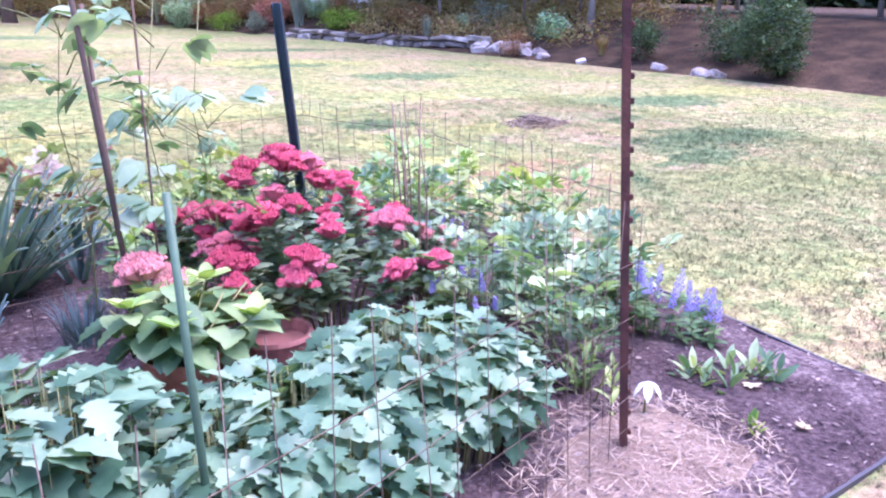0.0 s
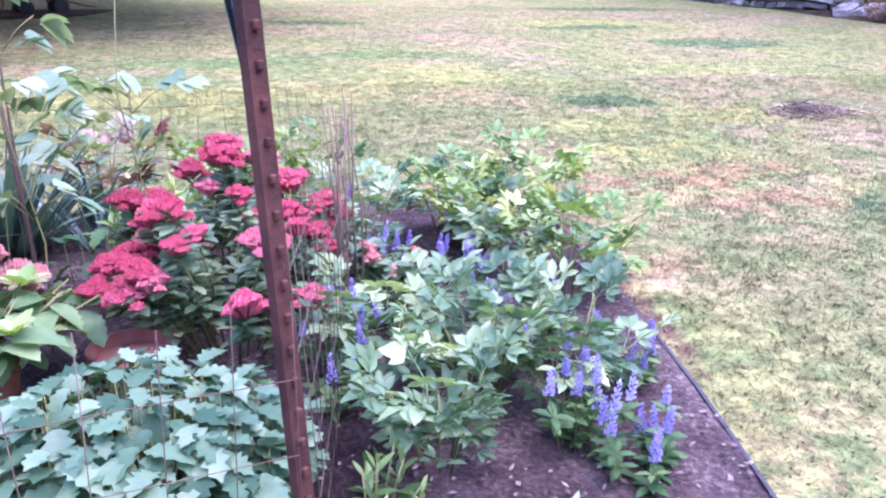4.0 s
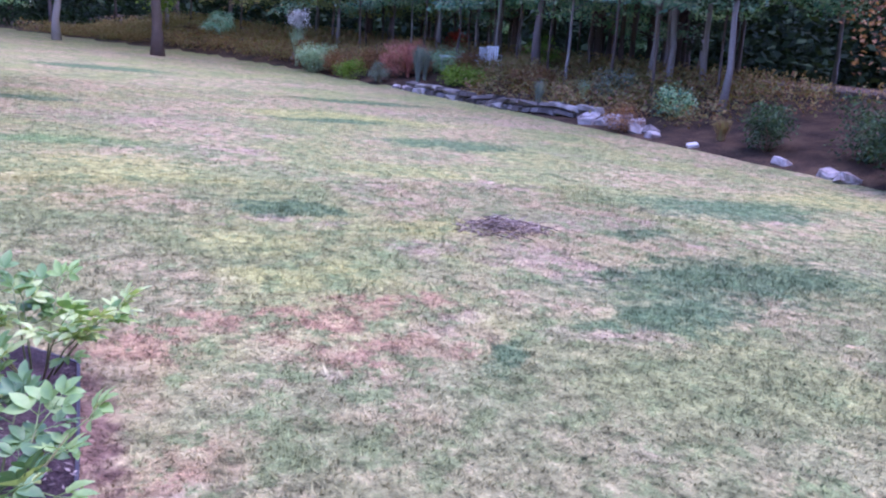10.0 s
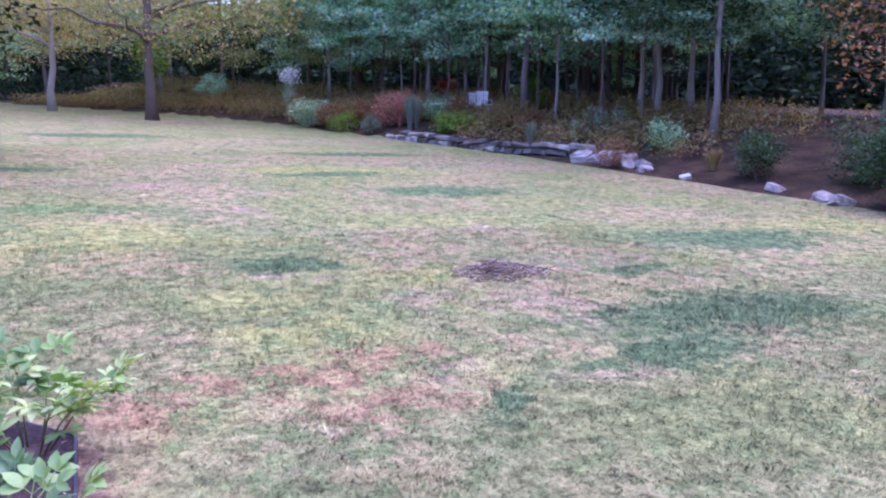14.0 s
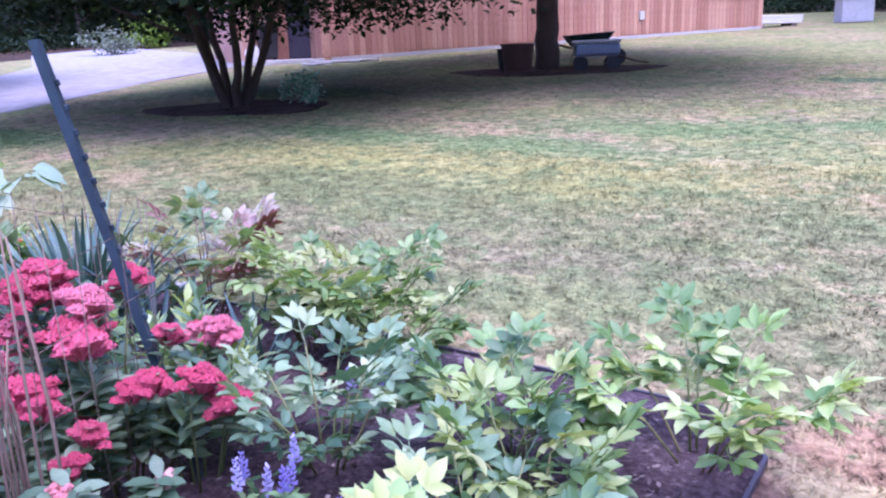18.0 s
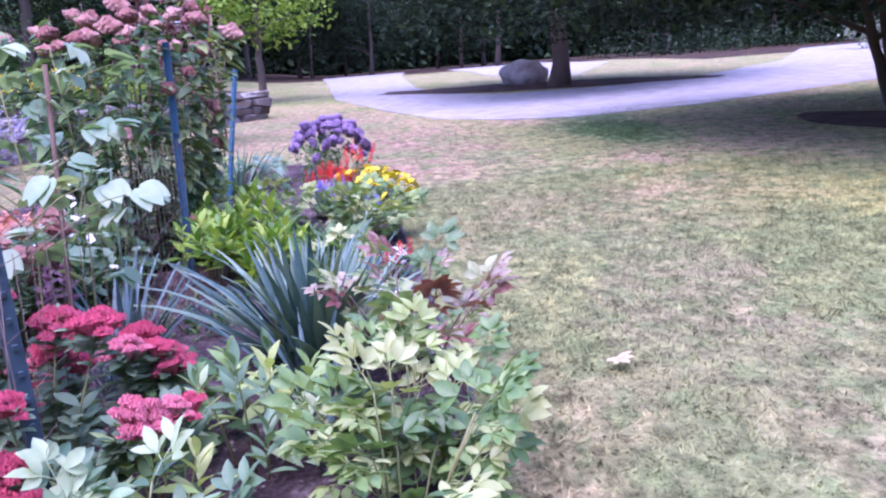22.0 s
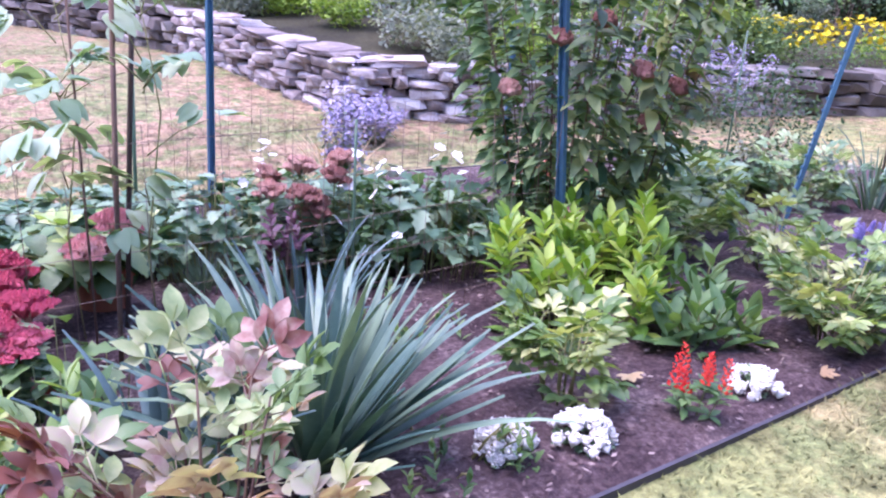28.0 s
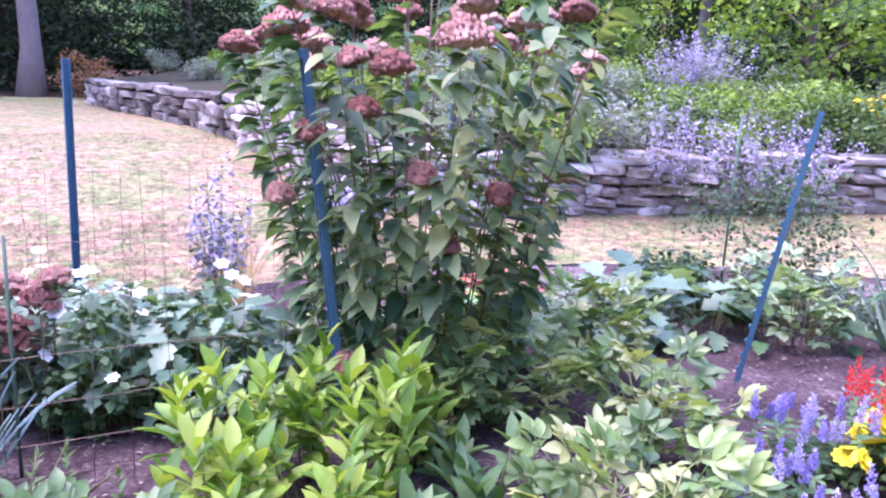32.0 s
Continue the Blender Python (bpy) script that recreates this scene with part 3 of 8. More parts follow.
def lobed_leaf(name, length, width, mat, droop=0.2, lobes=4, deep=0.42):
    """One leaf along +x with a toothed, lobed rim, cupped about its midrib."""
    v, f, n = [], [], 2 * lobes + 1
    for i in range(n + 1):
        t = i / n
        w = width / 2 * math.sin(math.pi * min(1.0, 0.06 + 0.94 * t ** 0.8)) ** 0.7
        out = i % 2 == 1
        w = max(w * (1.0 if out else 1.0 - deep), 0.002)
        x = length * min(t + (0.055 if out and i < n else 0.0), 1.0)
        z = -droop * length * t * t
        v += [(x, -w, z + 0.22 * w), (length * t, 0, z), (x, w, z + 0.22 * w)]
    for i in range(n):
        a = 3 * i
        f += [(a, a + 1, a + 4, a + 3), (a + 1, a + 2, a + 5, a + 4)]
    return mesh_of(name, v, f, mat, True)


def joined(name, parts, mat):
    """Meshes at poses, melted into one mesh."""
    v, f = [], []
    for me, m in parts:
        k = len(v)
        v += [m @ q.co for q in me.vertices]
        f += [tuple(k + i for i in p.vertices) for p in me.polygons]
    return mesh_of(name, v, f, mat, True)


def spray(name, mat, leaflet, fan, rise=20.0, stalk=0.06):
    """A twice-divided leaf: three small fans of leaflets on a forked stalk."""
    bits = []
    for b, (turn, reach) in enumerate(((0, 0.055), (-52, 0.035), (52, 0.035))):
        m = pose(stalk, 0, 0, RNG.uniform(-12, 12), RNG.uniform(-16, 4), turn + RNG.uniform(-8, 8))
        bits.append((tubes("s", [([(0, 0, 0), (reach, 0, 0.002)], [0.0022, 0.0016])], mat, 3), m))
        for k in range(3 if b == 0 or fan > 4 else 2):
            a = (k - 1) * 48 if b == 0 or fan > 4 else (k - 0.5) * 60
            bits.append((leaflet, m @ pose(reach, 0, 0, RNG.uniform(-22, 22), RNG.uniform(-rise, 8), a + RNG.uniform(-9, 9)) @ Matrix.Scale((1.0 if a == 0 else 0.86) * RNG.uniform(0.85, 1.12), 4)))
    bits.append((tubes("s", [([(0, 0, 0), (stalk, 0, 0.003)], [0.003, 0.002])], mat, 3), Matrix()))
    return joined(name, bits, mat)


# ---- ground ----
def axis(fine0, fine1, step, far):
    a = list(np.arange(fine0, fine1 + step / 2, step))
    for sign in (-1, 1):
        v, s = (fine0 if sign < 0 else fine1), step
        while abs(v) < far:
            s *= 1.22
            v += sign * s
            a.append(v)
    return np.array(sorted(a))


TERRACE_WALL = [(-18.2, 2.0), (-16.8, 0.9), (-14.4, -0.35), (-11.4, -1.05), (-8.3, -1.5), (-6.5, -1.7), (-5.35, -2.25), (-4.9, -3.7), (-4.6, -6.5), (-4.1, -9.2), (-3.4, -11.8), (-2.3, -15.2), (-1.9, -16.8)]


def in_terrace(x, y):
    wy = np.interp(x, [p[0] for p in TERRACE_WALL[:7]], [p[1] for p in TERRACE_WALL[:7]])
    wx = np.interp(y, [p[1] for p in TERRACE_WALL[6:]][::-1], [p[0] for p in TERRACE_WALL[6:]][::-1])
    return (np.asarray(x) > -22) & (np.asarray(x) < wx) & (np.asarray(y) < wy) & (np.asarray(y) > -34)


def terrace_z(x, y):
    """The planted slope behind the garden wall."""
    d = 99.0
    for (x0, y0), (x1, y1) in zip(TERRACE_WALL, TERRACE_WALL[1:]):
        k = max(0.0, min(1.0, ((x - x0) * (x1 - x0) + (y - y0) * (y1 - y0)) / ((x1 - x0) ** 2 + (y1 - y0) ** 2)))
        d = min(d, math.hypot(x - x0 - k * (x1 - x0), y - y0 - k * (y1 - y0)))
    return float(ground_z(x, y)) + 0.62 + (0.01 + 0.05 * max(0.0, min(1.0, (x + 15.0) / 4.0))) * min(d, 11.0)


gx, gy = axis(-20, 16, 0.5, 420), axis(-12, 44, 0.5, 420)
GX, GY = np.meshgrid(gx, gy)
GZ = ground_z(GX, GY) + 0.012 * np.sin(GX * 1.7 + 0.6 * GY) * np.cos(GY * 1.3)
verts = np.stack([GX, GY, GZ], -1).reshape(-1, 3)
nx = len(gx)
faces = [(j * nx + i, j * nx + i + 1, (j + 1) * nx + i + 1, (j + 1) * nx + i) for j in range(len(gy) - 1) for i in range(nx - 1)]
me = mesh_of("ground", verts, faces, M_LAWN, True)
me.materials.append(M_LITTER)
for p in me.polygons:
    c = p.center
    if wood_depth(c.x, c.y) > 0.0 or (c.x < -34 and c.y > 20) or c.x < -46 or c.y < -36 or (c.y < -21.5 and c.x > -4) or c.y > 62:
        p.material_index = 1
ground = tagged(new("ground", me), "sloping lawn of patchy dry and green grass, brown leaf litter under the woods", "lawn", kind="structure")


def sheet(name, outline, lift, mat, label, category, step=0.35, rough=0.0, kind="structure", thick=0.12):
    """A thin slab laid on the ground inside an outline."""
    xs, ys = [p[0] for p in outline], [p[1] for p in outline]
    bm = bmesh.new()
    n = len(outline)
    # points of a grid inside the outline, joined to the outline by triangulation
    ring = [bm.verts.new((x, y, 0)) for x, y in outline]
    face = bm.faces.new(ring)
    bm.normal_update()
    if face.normal.z < 0:
        face.normal_flip()
    for ax, lo, hi in ((0, min(xs), max(xs)), (1, min(ys), max(ys))):
        k = max(int((hi - lo) / step), 1)
        for i in range(1, k):
            at, no = [0, 0, 0], [0, 0, 0]
            at[ax], no[ax] = lo + (hi - lo) * i / k, 1
            bmesh.ops.bisect_plane(bm, geom=bm.verts[:] + bm.edges[:] + bm.faces[:], plane_co=at, plane_no=no)
    rim = {v for e in bm.edges if e.is_boundary for v in e.verts}
    for v in bm.verts:
        h = lift * (0.35 if v in rim else 1.0)
        v.co.z = float(ground_z(v.co.x, v.co.y)) + h + rough * (noise.noise(v.co * 2.3) + 0.5 * noise.noise(v.co * 6.1)) * (v not in rim)
    out = bmesh.ops.extrude_face_region(bm, geom=bm.faces[:])
    for v in [q for q in out["geom"] if isinstance(q, bmesh.types.BMVert)]:
        v.co.z -= thick
    bmesh.ops.recalc_face_normals(bm, faces=bm.faces)
    me = bpy.data.meshes.new(name)
    bm.to_mesh(me)
    bm.free()
    me.materials.append(mat)
    return tagged(new(name, me), label, category, kind=kind)


def rounded(points, per=6):
    """A closed smooth line through the points."""
    out, n = [], len(points)
    for i in range(n):
        p0, p1, p2, p3 = (np.array(points[(i + k) % n], float) for k in (-1, 0, 1, 2))
        for k in range(per):
            t = k / per
            q = 0.5 * (2 * p1 + (p2 - p0) * t + (2 * p0 - 5 * p1 + 4 * p2 - p3) * t * t + (3 * p1 - p0 - 3 * p2 + p3) * t ** 3)
            out.append((float(q[0]), float(q[1])))
    return out


BED = [(1.17, 4.52), (1.11, 3.6), (1.04, 2.8), (0.95, 2.2), (0.85, 1.7), (0.77, 1.25), (0.72, 0.98), (0.58, 0.82), (0.2, 0.73), (-0.35, 0.77), (-1.2, 0.72), (-2.6, 0.6), (-4.5, 0.3), (-6.5, 0.5),
       (-8.2, 1.2), (-9.0, 2.4), (-8.9, 3.6), (-8.0, 4.45), (-6.6, 4.72), (-4.8, 4.72), (-3.2, 4.78), (-1.5, 4.85), (0.2, 4.82), (0.95, 4.8)]
sheet("bed_soil", BED, 0.035, M_SOIL, "dark brown mulched soil of the flower bed", "soil", 0.16, 0.018)
rim = [(x, y) for x, y in BED]
edge_v, edge_f = [], []
for i, (x, y) in enumerate(rim):
    a, c = Vector((*rim[i - 1], 0)), Vector((*rim[(i + 1) % len(rim)], 0))
    d = (c - a).normalized()
    nrm = Vector((d.y, -d.x, 0))
    z = float(ground_z(x, y))
    for off, h in ((0.012, -0.05), (0.012, 0.024), (-0.003, 0.024), (-0.003, -0.05)):
        edge_v.append((x + nrm.x * off, y + nrm.y * off, z + h + 0.008 * math.sin(i * 2.1)))
n = len(rim)
for i in range(n):
    for k in range(4):
        edge_f.append((4 * i + k, 4 * i + (k + 1) % 4, 4 * ((i + 1) % n) + (k + 1) % 4, 4 * ((i + 1) % n) + k))
tagged(new("bed_edging", mesh_of("bed_edging", edge_v, edge_f, M_EDGE)), "dark edging strip between flower bed and lawn", "edging", kind="structure")

ROAD = [(-17.2, 21.6), (-15.4, 15.8), (-13.0, 10.8), (-12.5, 8.4), (-13.1, 7.0), (-14.4, 5.9), (-18.0, 4.9), (-24, 3.6), (-60, 1.5), (-64, 8.0), (-42, 6.6), (-27.5, 6.4), (-22.5, 7.0),
        (-20.3, 8.4), (-20.2, 11.5), (-22, 15), (-27, 20), (-38, 27), (-40, 34), (-28, 28), (-21, 24.5)]
sheet("driveway", ROAD, 0.03, M_ROAD, "pale grey gravel driveway curving past the lawn", "driveway", 1.5, 0.01, "structure")
sheet("far_drive", [(-28, 12.5), (-34, 10), (-60, 11), (-62, 19), (-40, 17.5)], 0.03, M_ROAD, "pale gravel of the drive beyond the roadside tree", "driveway", 2.0, 0.01)


def disc(cx, cy, rx, ry, turn=0.0, wob=0.08, k=22):
    out = []
    for i in range(k):
        t = 2 * math.pi * i / k
        r = 1 + wob * math.sin(3 * t + cx) + wob * 0.6 * math.sin(5 * t + cy)
        px, py = rx * r * math.cos(t), ry * r * math.sin(t)
        out.append((cx + px * math.cos(turn) - py * math.sin(turn), cy + px * math.sin(turn) + py * math.cos(turn)))
    return out


sheet("tree_mulch", disc(-8.5, 11.9, 1.65, 1.05, 0.35), 0.04, M_MULCH, "dark mulch ring under the many-stemmed tree", "mulch", 0.4, 0.02)
sheet("tree_mulch", disc(-5.7, 19.0, 2.4, 1.2, 0.4), 0.03, M_MULCH, "dark mulch under the shade tree by the house", "mulch", 0.5, 0.02)
# This mulch disc is widened to paint the roadside tree's shade as well.
sheet("tree_mulch", disc(-22.8, 9.9, 5.4, 1.7, 1.15), 0.06, M_MULCH, "dark mulch bed and painted tree shade round the roadside tree", "mulch", 0.6, 0.02)
sheet("straw_patch", disc(-0.62, 1.24, 0.48, 0.34, 0.3), 0.045, earthy("straw", [(0.17, 0.11, 0.095), (0.29, 0.20, 0.165), (0.42, 0.31, 0.25)], 70), "pale straw scattered at the foot of the rusty post", "straw", 0.12, 0.012, "stuff")

# ---- terrace behind the dry-stone wall ----
back = [(x, y - 0.12) for x, y in TERRACE_WALL[:6]] + [(x - 0.15, y) for x, y in TERRACE_WALL[6:]]
bm = bmesh.new()
ring = back + [(-6, -24.0), (-9, -34.5), (-24, -30), (-25, -8), (-21, 0.5)]
face = bm.faces.new([bm.verts.new((x, y, 0)) for x, y in ring])
for ax, lo, hi in ((0, -25, 0), (1, -35, 3)):
    for i in range(1, 26):
        at, no = [0, 0, 0], [0, 0, 0]
        at[ax], no[ax] = lo + (hi - lo) * i / 26, 1
        bmesh.ops.bisect_plane(bm, geom=bm.verts[:] + bm.edges[:] + bm.faces[:], plane_co=at, plane_no=no)
for v in bm.verts:
    v.co.z = terrace_z(v.co.x, v.co.y) + 0.03 * noise.noise(v.co * 1.4)
out = bmesh.ops.extrude_face_region(bm, geom=bm.faces[:])
for v in [q for q in out["geom"] if isinstance(q, bmesh.types.BMVert)]:
    v.co.z = min(v.co.z - 0.7, 0.1)
bmesh.ops.recalc_face_normals(bm, faces=bm.faces)
me = bpy.data.meshes.new("terrace")
bm.to_mesh(me)
bm.free()
me.materials.append(earthy("terrace_earth", [(0.02, 0.018, 0.014), (0.042, 0.04, 0.024), (0.07, 0.066, 0.036)], 18))
tagged(new("terrace_ground", me), "raised planted earth behind the dry-stone wall", "terrace", kind="structure")

# ---- house ----
H0, H1 = Vector((-14.85, 22.2, 0)), Vector((-4.45, 38.3, 0))
HD = (H1 - H0).normalized()
HN = Vector((HD.y, -HD.x, 0))
HLEN = (H1 - H0).length
HZ0 = float(ground_z(-14.85, 22.2))
HZ1 = float(ground_z(-4.45, 38.3))
HTURN = math.degrees(math.atan2(HD.y, HD.x))
HTOP = HZ1 + 5.2


def house_at(s, n, z):
    """A pose on the house: s along its long wall, n out of it."""
    p = H0 + HD * s + HN * n
    return pose(p.x, p.y, z, 0, 0, HTURN)


WINDOWS = [(HLEN - 3.15, 2.75, 1.35, 2.6), (HLEN - 6.0, 2.1, 2.55, 1.4), (HLEN - 9.3, 2.0, 2.55, 1.4), (5.6, 2.2, 2.75, 1.3)]
house = thing("house", H0.x, H0.y, "long house clad in reddish vertical cedar boards", "house", z=0.0)
house.matrix_world = Matrix()
hw = piece("wall", mesh_of("wall", [], [], None), house, None, "reddish cedar boarded wall")


def wall_z(s):
    return HZ0 + (HZ1 - HZ0) * s / HLEN


core = bmesh.new()
cuts = sorted({0.0, HLEN} | {w[0] for w in WINDOWS} | {w[0] + w[1] for w in WINDOWS})
for s0, s1 in zip(cuts, cuts[1:]):
    win = [w for w in WINDOWS if w[0] <= s0 + 1e-6 and s1 <= w[0] + w[1] + 1e-6]
    spans = [(wall_z(s0) - 0.3, HTOP)] if not win else [(wall_z(s0) - 0.3, HZ1 + win[0][2]), (HZ1 + win[0][2] + win[0][3], HTOP)]
    for z0, z1 in spans:
        t = box_bm(s1 - s0, 0.16, z1 - z0)
        me = bpy.data.meshes.new("t")
        t.to_mesh(me)
        t.free()
        me.transform(house_at((s0 + s1) / 2, -0.12, (z0 + z1) / 2))
        core.from_mesh(me)
for s, n, ln, dep in ((-0.0, -4.5, 0.16, 9.0), (HLEN, -4.5, 0.16, 9.0), (HLEN / 2, -9.0, HLEN, 0.16)):
    t = box_bm(ln, dep, HTOP - HZ0 + 0.3)
    me = bpy.data.meshes.new("t")
    t.to_mesh(me)
    t.free()
    me.transform(house_at(s, n, (HTOP + HZ0 - 0.3) / 2))
    core.from_mesh(me)
part("wall_core", core, M_CEDAR, house)
hw.data.materials.append(M_CEDAR)
BOARD = 0.20
board_me = {}
s = 0.0
while s < HLEN - 0.05:
    win = [w for w in WINDOWS if w[0] - 0.02 < s + BOARD / 2 < w[0] + w[1] + 0.02]
    z0 = max(wall_z(s), wall_z(s)) + 0.12
    spans = [(z0, HTOP)] if not win else [(z0, HZ1 + win[0][2] - 0.07), (HZ1 + win[0][2] + win[0][3] + 0.07, HTOP)]
    for a, c in spans:
        key = round((c - a) * 8)
        if key not in board_me:
            t = box_bm(BOARD - 0.012, 0.03, 1.0, (0, 0, 0.5), 0.004)
            me = bpy.data.meshes.new("board")
            t.to_mesh(me)
            t.free()
            me.transform(Matrix.Diagonal((1, 1, key / 8, 1)))
            me.materials.append(M_CEDAR)
            board_me[key] = me
        piece("board", board_me[key], hw, house_at(s + BOARD / 2, -0.02 + RNG.uniform(0, 0.006), c - key / 8))
    s += BOARD
# end wall towards the porch, clad the same way
for k in range(6):
    t = 0.1 + k * BOARD
    p = H0 - HN * t - HD * 0.1
    me = board_me[sorted(board_me)[-1]]
    piece("board", me, hw, pose(p.x, p.y, HZ0 + 0.12, 0, 0, HTURN + 90))
for s0, w, z0, h in WINDOWS:
    wz = HZ1 + z0
    win = piece("window", mesh_of("window", [], [], None), house, None, "window in a pale wooden frame")
    win.data.materials.append(M_TRIM)
    for nm, sx, sz, cs, cz in (("frame", w + 0.16, 0.08, w / 2, -0.03), ("frame", w + 0.16, 0.08, w / 2, h + 0.03), ("frame", 0.08, h, -0.03, h / 2), ("frame", 0.08, h, w + 0.03, h / 2),
                               ("mullion", 0.05, h, w / 2, h / 2)):
        bx = box_bm(sx, 0.14, sz, bevel=0.006)
        bmesh.ops.transform(bx, matrix=house_at(s0 + cs, 0.0, wz + cz), verts=bx.verts)
        part(nm, bx, M_TRIM, win)
    if h > 2:
        for q in (0.25, 0.75):
            bx = box_bm(0.05, 0.1, h * 0.55, bevel=0.004)
            bmesh.ops.transform(bx, matrix=house_at(s0 + w * q, 0.0, wz + h * 0.275), verts=bx.verts)
            part("mullion", bx, M_TRIM, win)
    bx = box_bm(w, 0.012, h)
    bmesh.ops.transform(bx, matrix=house_at(s0 + w / 2, -0.09, wz + h / 2), verts=bx.verts)
    part("pane", bx, M_GLASS, win)
    # Added dark panel behind the pane stands in for the unlit room.
    bx = box_bm(w, 0.02, h)
    bmesh.ops.transform(bx, matrix=house_at(s0 + w / 2, -0.6, wz + h / 2), verts=bx.verts)
    part("blind", bx, M_INSIDE, win)
roof = bmesh.new()
for sgn, n0, n1 in ((1, 0.7, -4.6), (-1, -9.7, -4.5)):
    a = [house_at(-0.8, n0, HTOP - 0.1).translation, house_at(HLEN + 0.6, n0, HTOP - 0.1).translation, house_at(HLEN + 0.6, n1, HTOP + 2.0).translation, house_at(-0.8, n1, HTOP + 2.0).translation]
    vs = [roof.verts.new(q) for q in a] + [roof.verts.new(q + Vector((0, 0, 0.18))) for q in a]
    for f in ((0, 1, 2, 3), (4, 5, 6, 7), (0, 1, 5, 4), (1, 2, 6, 5), (2, 3, 7, 6), (3, 0, 4, 7)):
        roof.faces.new([vs[i] for i in f])
bmesh.ops.recalc_face_normals(roof, faces=roof.faces)
part("roof", roof, varied("roof_shingle", [(0.06, 0.055, 0.055), (0.1, 0.09, 0.09)], 0.9, 20, 0.4), house, "dark shingled roof")
for s0, s1 in ((0.2, HLEN * 0.62), (HLEN * 0.62, HLEN)):
    bx = box_bm(s1 - s0, 0.1, 0.22)
    bmesh.ops.transform(bx, matrix=house_at((s0 + s1) / 2, -0.03, (wall_z(s0) + wall_z(s1)) / 2 + 0.0) @ pose(0, 0, 0, 0, -math.degrees(math.atan2(HZ1 - HZ0, HLEN)), 0), verts=bx.verts)
    part("footing", bx, M_CONCRETE, house, "pale concrete footing")
# porch recess at the near end: back wall with a door, a slab and a bin
porch = thing("porch_wall", H0.x, H0.y, "cedar porch wall with a dark door", "porch", z=0.0)
porch.matrix_world = Matrix()
for w, d, cs, cn in ((2.4, 0.2, -1.2, -1.3), (0.2, 4.0, -2.35, -3.3)):
    bx = box_bm(w, d, 3.6, bevel=0.01)
    bmesh.ops.transform(bx, matrix=house_at(cs, cn, HZ0 + 1.8), verts=bx.verts)
    part("wall_panel", bx, M_CEDAR, porch)
for ds, dn in ((-1.08, -1.1), (-2.2, -1.1)):
    bx = box_bm(0.4, 0.16, 3.6, bevel=0.01)
    bmesh.ops.transform(bx, matrix=house_at(ds, dn, HZ0 + 1.8), verts=bx.verts)
    part("porch_post", bx, M_CEDAR, porch)
bx = box_bm(3.4, 5.6, 0.2, bevel=0.02)
bmesh.ops.transform(bx, matrix=house_at(-1.3, -2.4, HZ0 + 3.7), verts=bx.verts)
part("porch_roof", bx, M_TRIM, porch)
bx = box_bm(0.8, 0.08, 2.05, bevel=0.01)
bmesh.ops.transform(bx, matrix=house_at(-0.46, -1.17, HZ0 + 1.15), verts=bx.verts)
door = part("door", bx, varied("grey_door", [(0.07, 0.07, 0.10), (0.10, 0.10, 0.13)], 0.4, 10, 0.05), porch, "dark grey door with a round wreath")
wr = bmesh.new()
for i in range(20):
    for k in range(6):
        t, u = 2 * math.pi * i / 20, 2 * math.pi * k / 6
        wr.verts.new(((0.2 + 0.06 * math.cos(u)) * math.cos(t), 0.05 * math.sin(u), (0.2 + 0.06 * math.cos(u)) * math.sin(t)))
wr.verts.ensure_lookup_table()
for i in range(20):
    for k in range(6):
        wr.faces.new([wr.verts[i * 6 + k], wr.verts[i * 6 + (k + 1) % 6], wr.verts[(i + 1) % 20 * 6 + (k + 1) % 6], wr.verts[(i + 1) % 20 * 6 + k]])
bmesh.ops.transform(wr, matrix=house_at(-0.46, -1.08, HZ0 + 1.55), verts=wr.verts)
part("wreath", wr, M_DARK, porch, "dark round wreath")
bx = box_bm(2.5, 1.3, 0.16, bevel=0.02)
bmesh.ops.transform(bx, matrix=house_at(-1.3, -0.55, HZ0 + 0.02), verts=bx.verts)
part("slab", bx, M_CONCRETE, porch, "pale concrete porch slab")


def wheelie_bin(m):
    root = tagged(new("wheelie_bin"), "dark wheeled rubbish bin by the porch", "bin")
    root.matrix_world = m
    bm = box_bm(0.58, 0.62, 0.95, (0, 0, 0.55), 0.03)
    for v in bm.verts:
        if v.co.z < 0.4:
            v.co.x *= 0.82
            v.co.y *= 0.8
    part("body", bm, M_DARK, root)
    part("lid", box_bm(0.64, 0.7, 0.07, (0, 0.02, 1.06), 0.02, None), M_DARK, root)
    for sx in (-0.26, 0.26):
        bm = bmesh.new()
        bmesh.ops.create_cone(bm, cap_ends=True, segments=14, radius1=0.12, radius2=0.12, depth=0.05, matrix=pose(sx, 0.27, 0.12, 0, 90, 0))
        part("wheel", bm, M_DARK, root)
    part("handle", box_bm(0.5, 0.04, 0.04, (0, 0.4, 1.0), 0.01), M_DARK, root)


p = H0 + HD * -1.62 - HN * 0.75
wheelie_bin(pose(p.x, p.y, float(ground_z(p.x, p.y)) + 0.1, 0, 0, HTURN))
p = H0 + HD * -2.2 - HN * 0.45
bag = bmesh.new()
bmesh.ops.create_icosphere(bag, subdivisions=3, radius=0.4)
for v in bag.verts:
    v.co = v.co * (1 + 0.18 * noise.noise(v.co * 5)) * (1.0 if v.co.z < 0.1 else 0.9)
    v.co.z = max(v.co.z, -0.36) * 1.25 + 0.44
    v.co = v.co * 0.7
    v.co.x *= 0.6
me = bpy.data.meshes.new("white_sack")
bag.to_mesh(me)
bag.free()
me.materials.append(M_WHITE)
ob = tagged(new("white_sack", me), "lumpy white sack standing by the porch bin", "sack")
ob.matrix_world = pose(p.x, p.y, float(ground_z(p.x, p.y)) + 0.05)
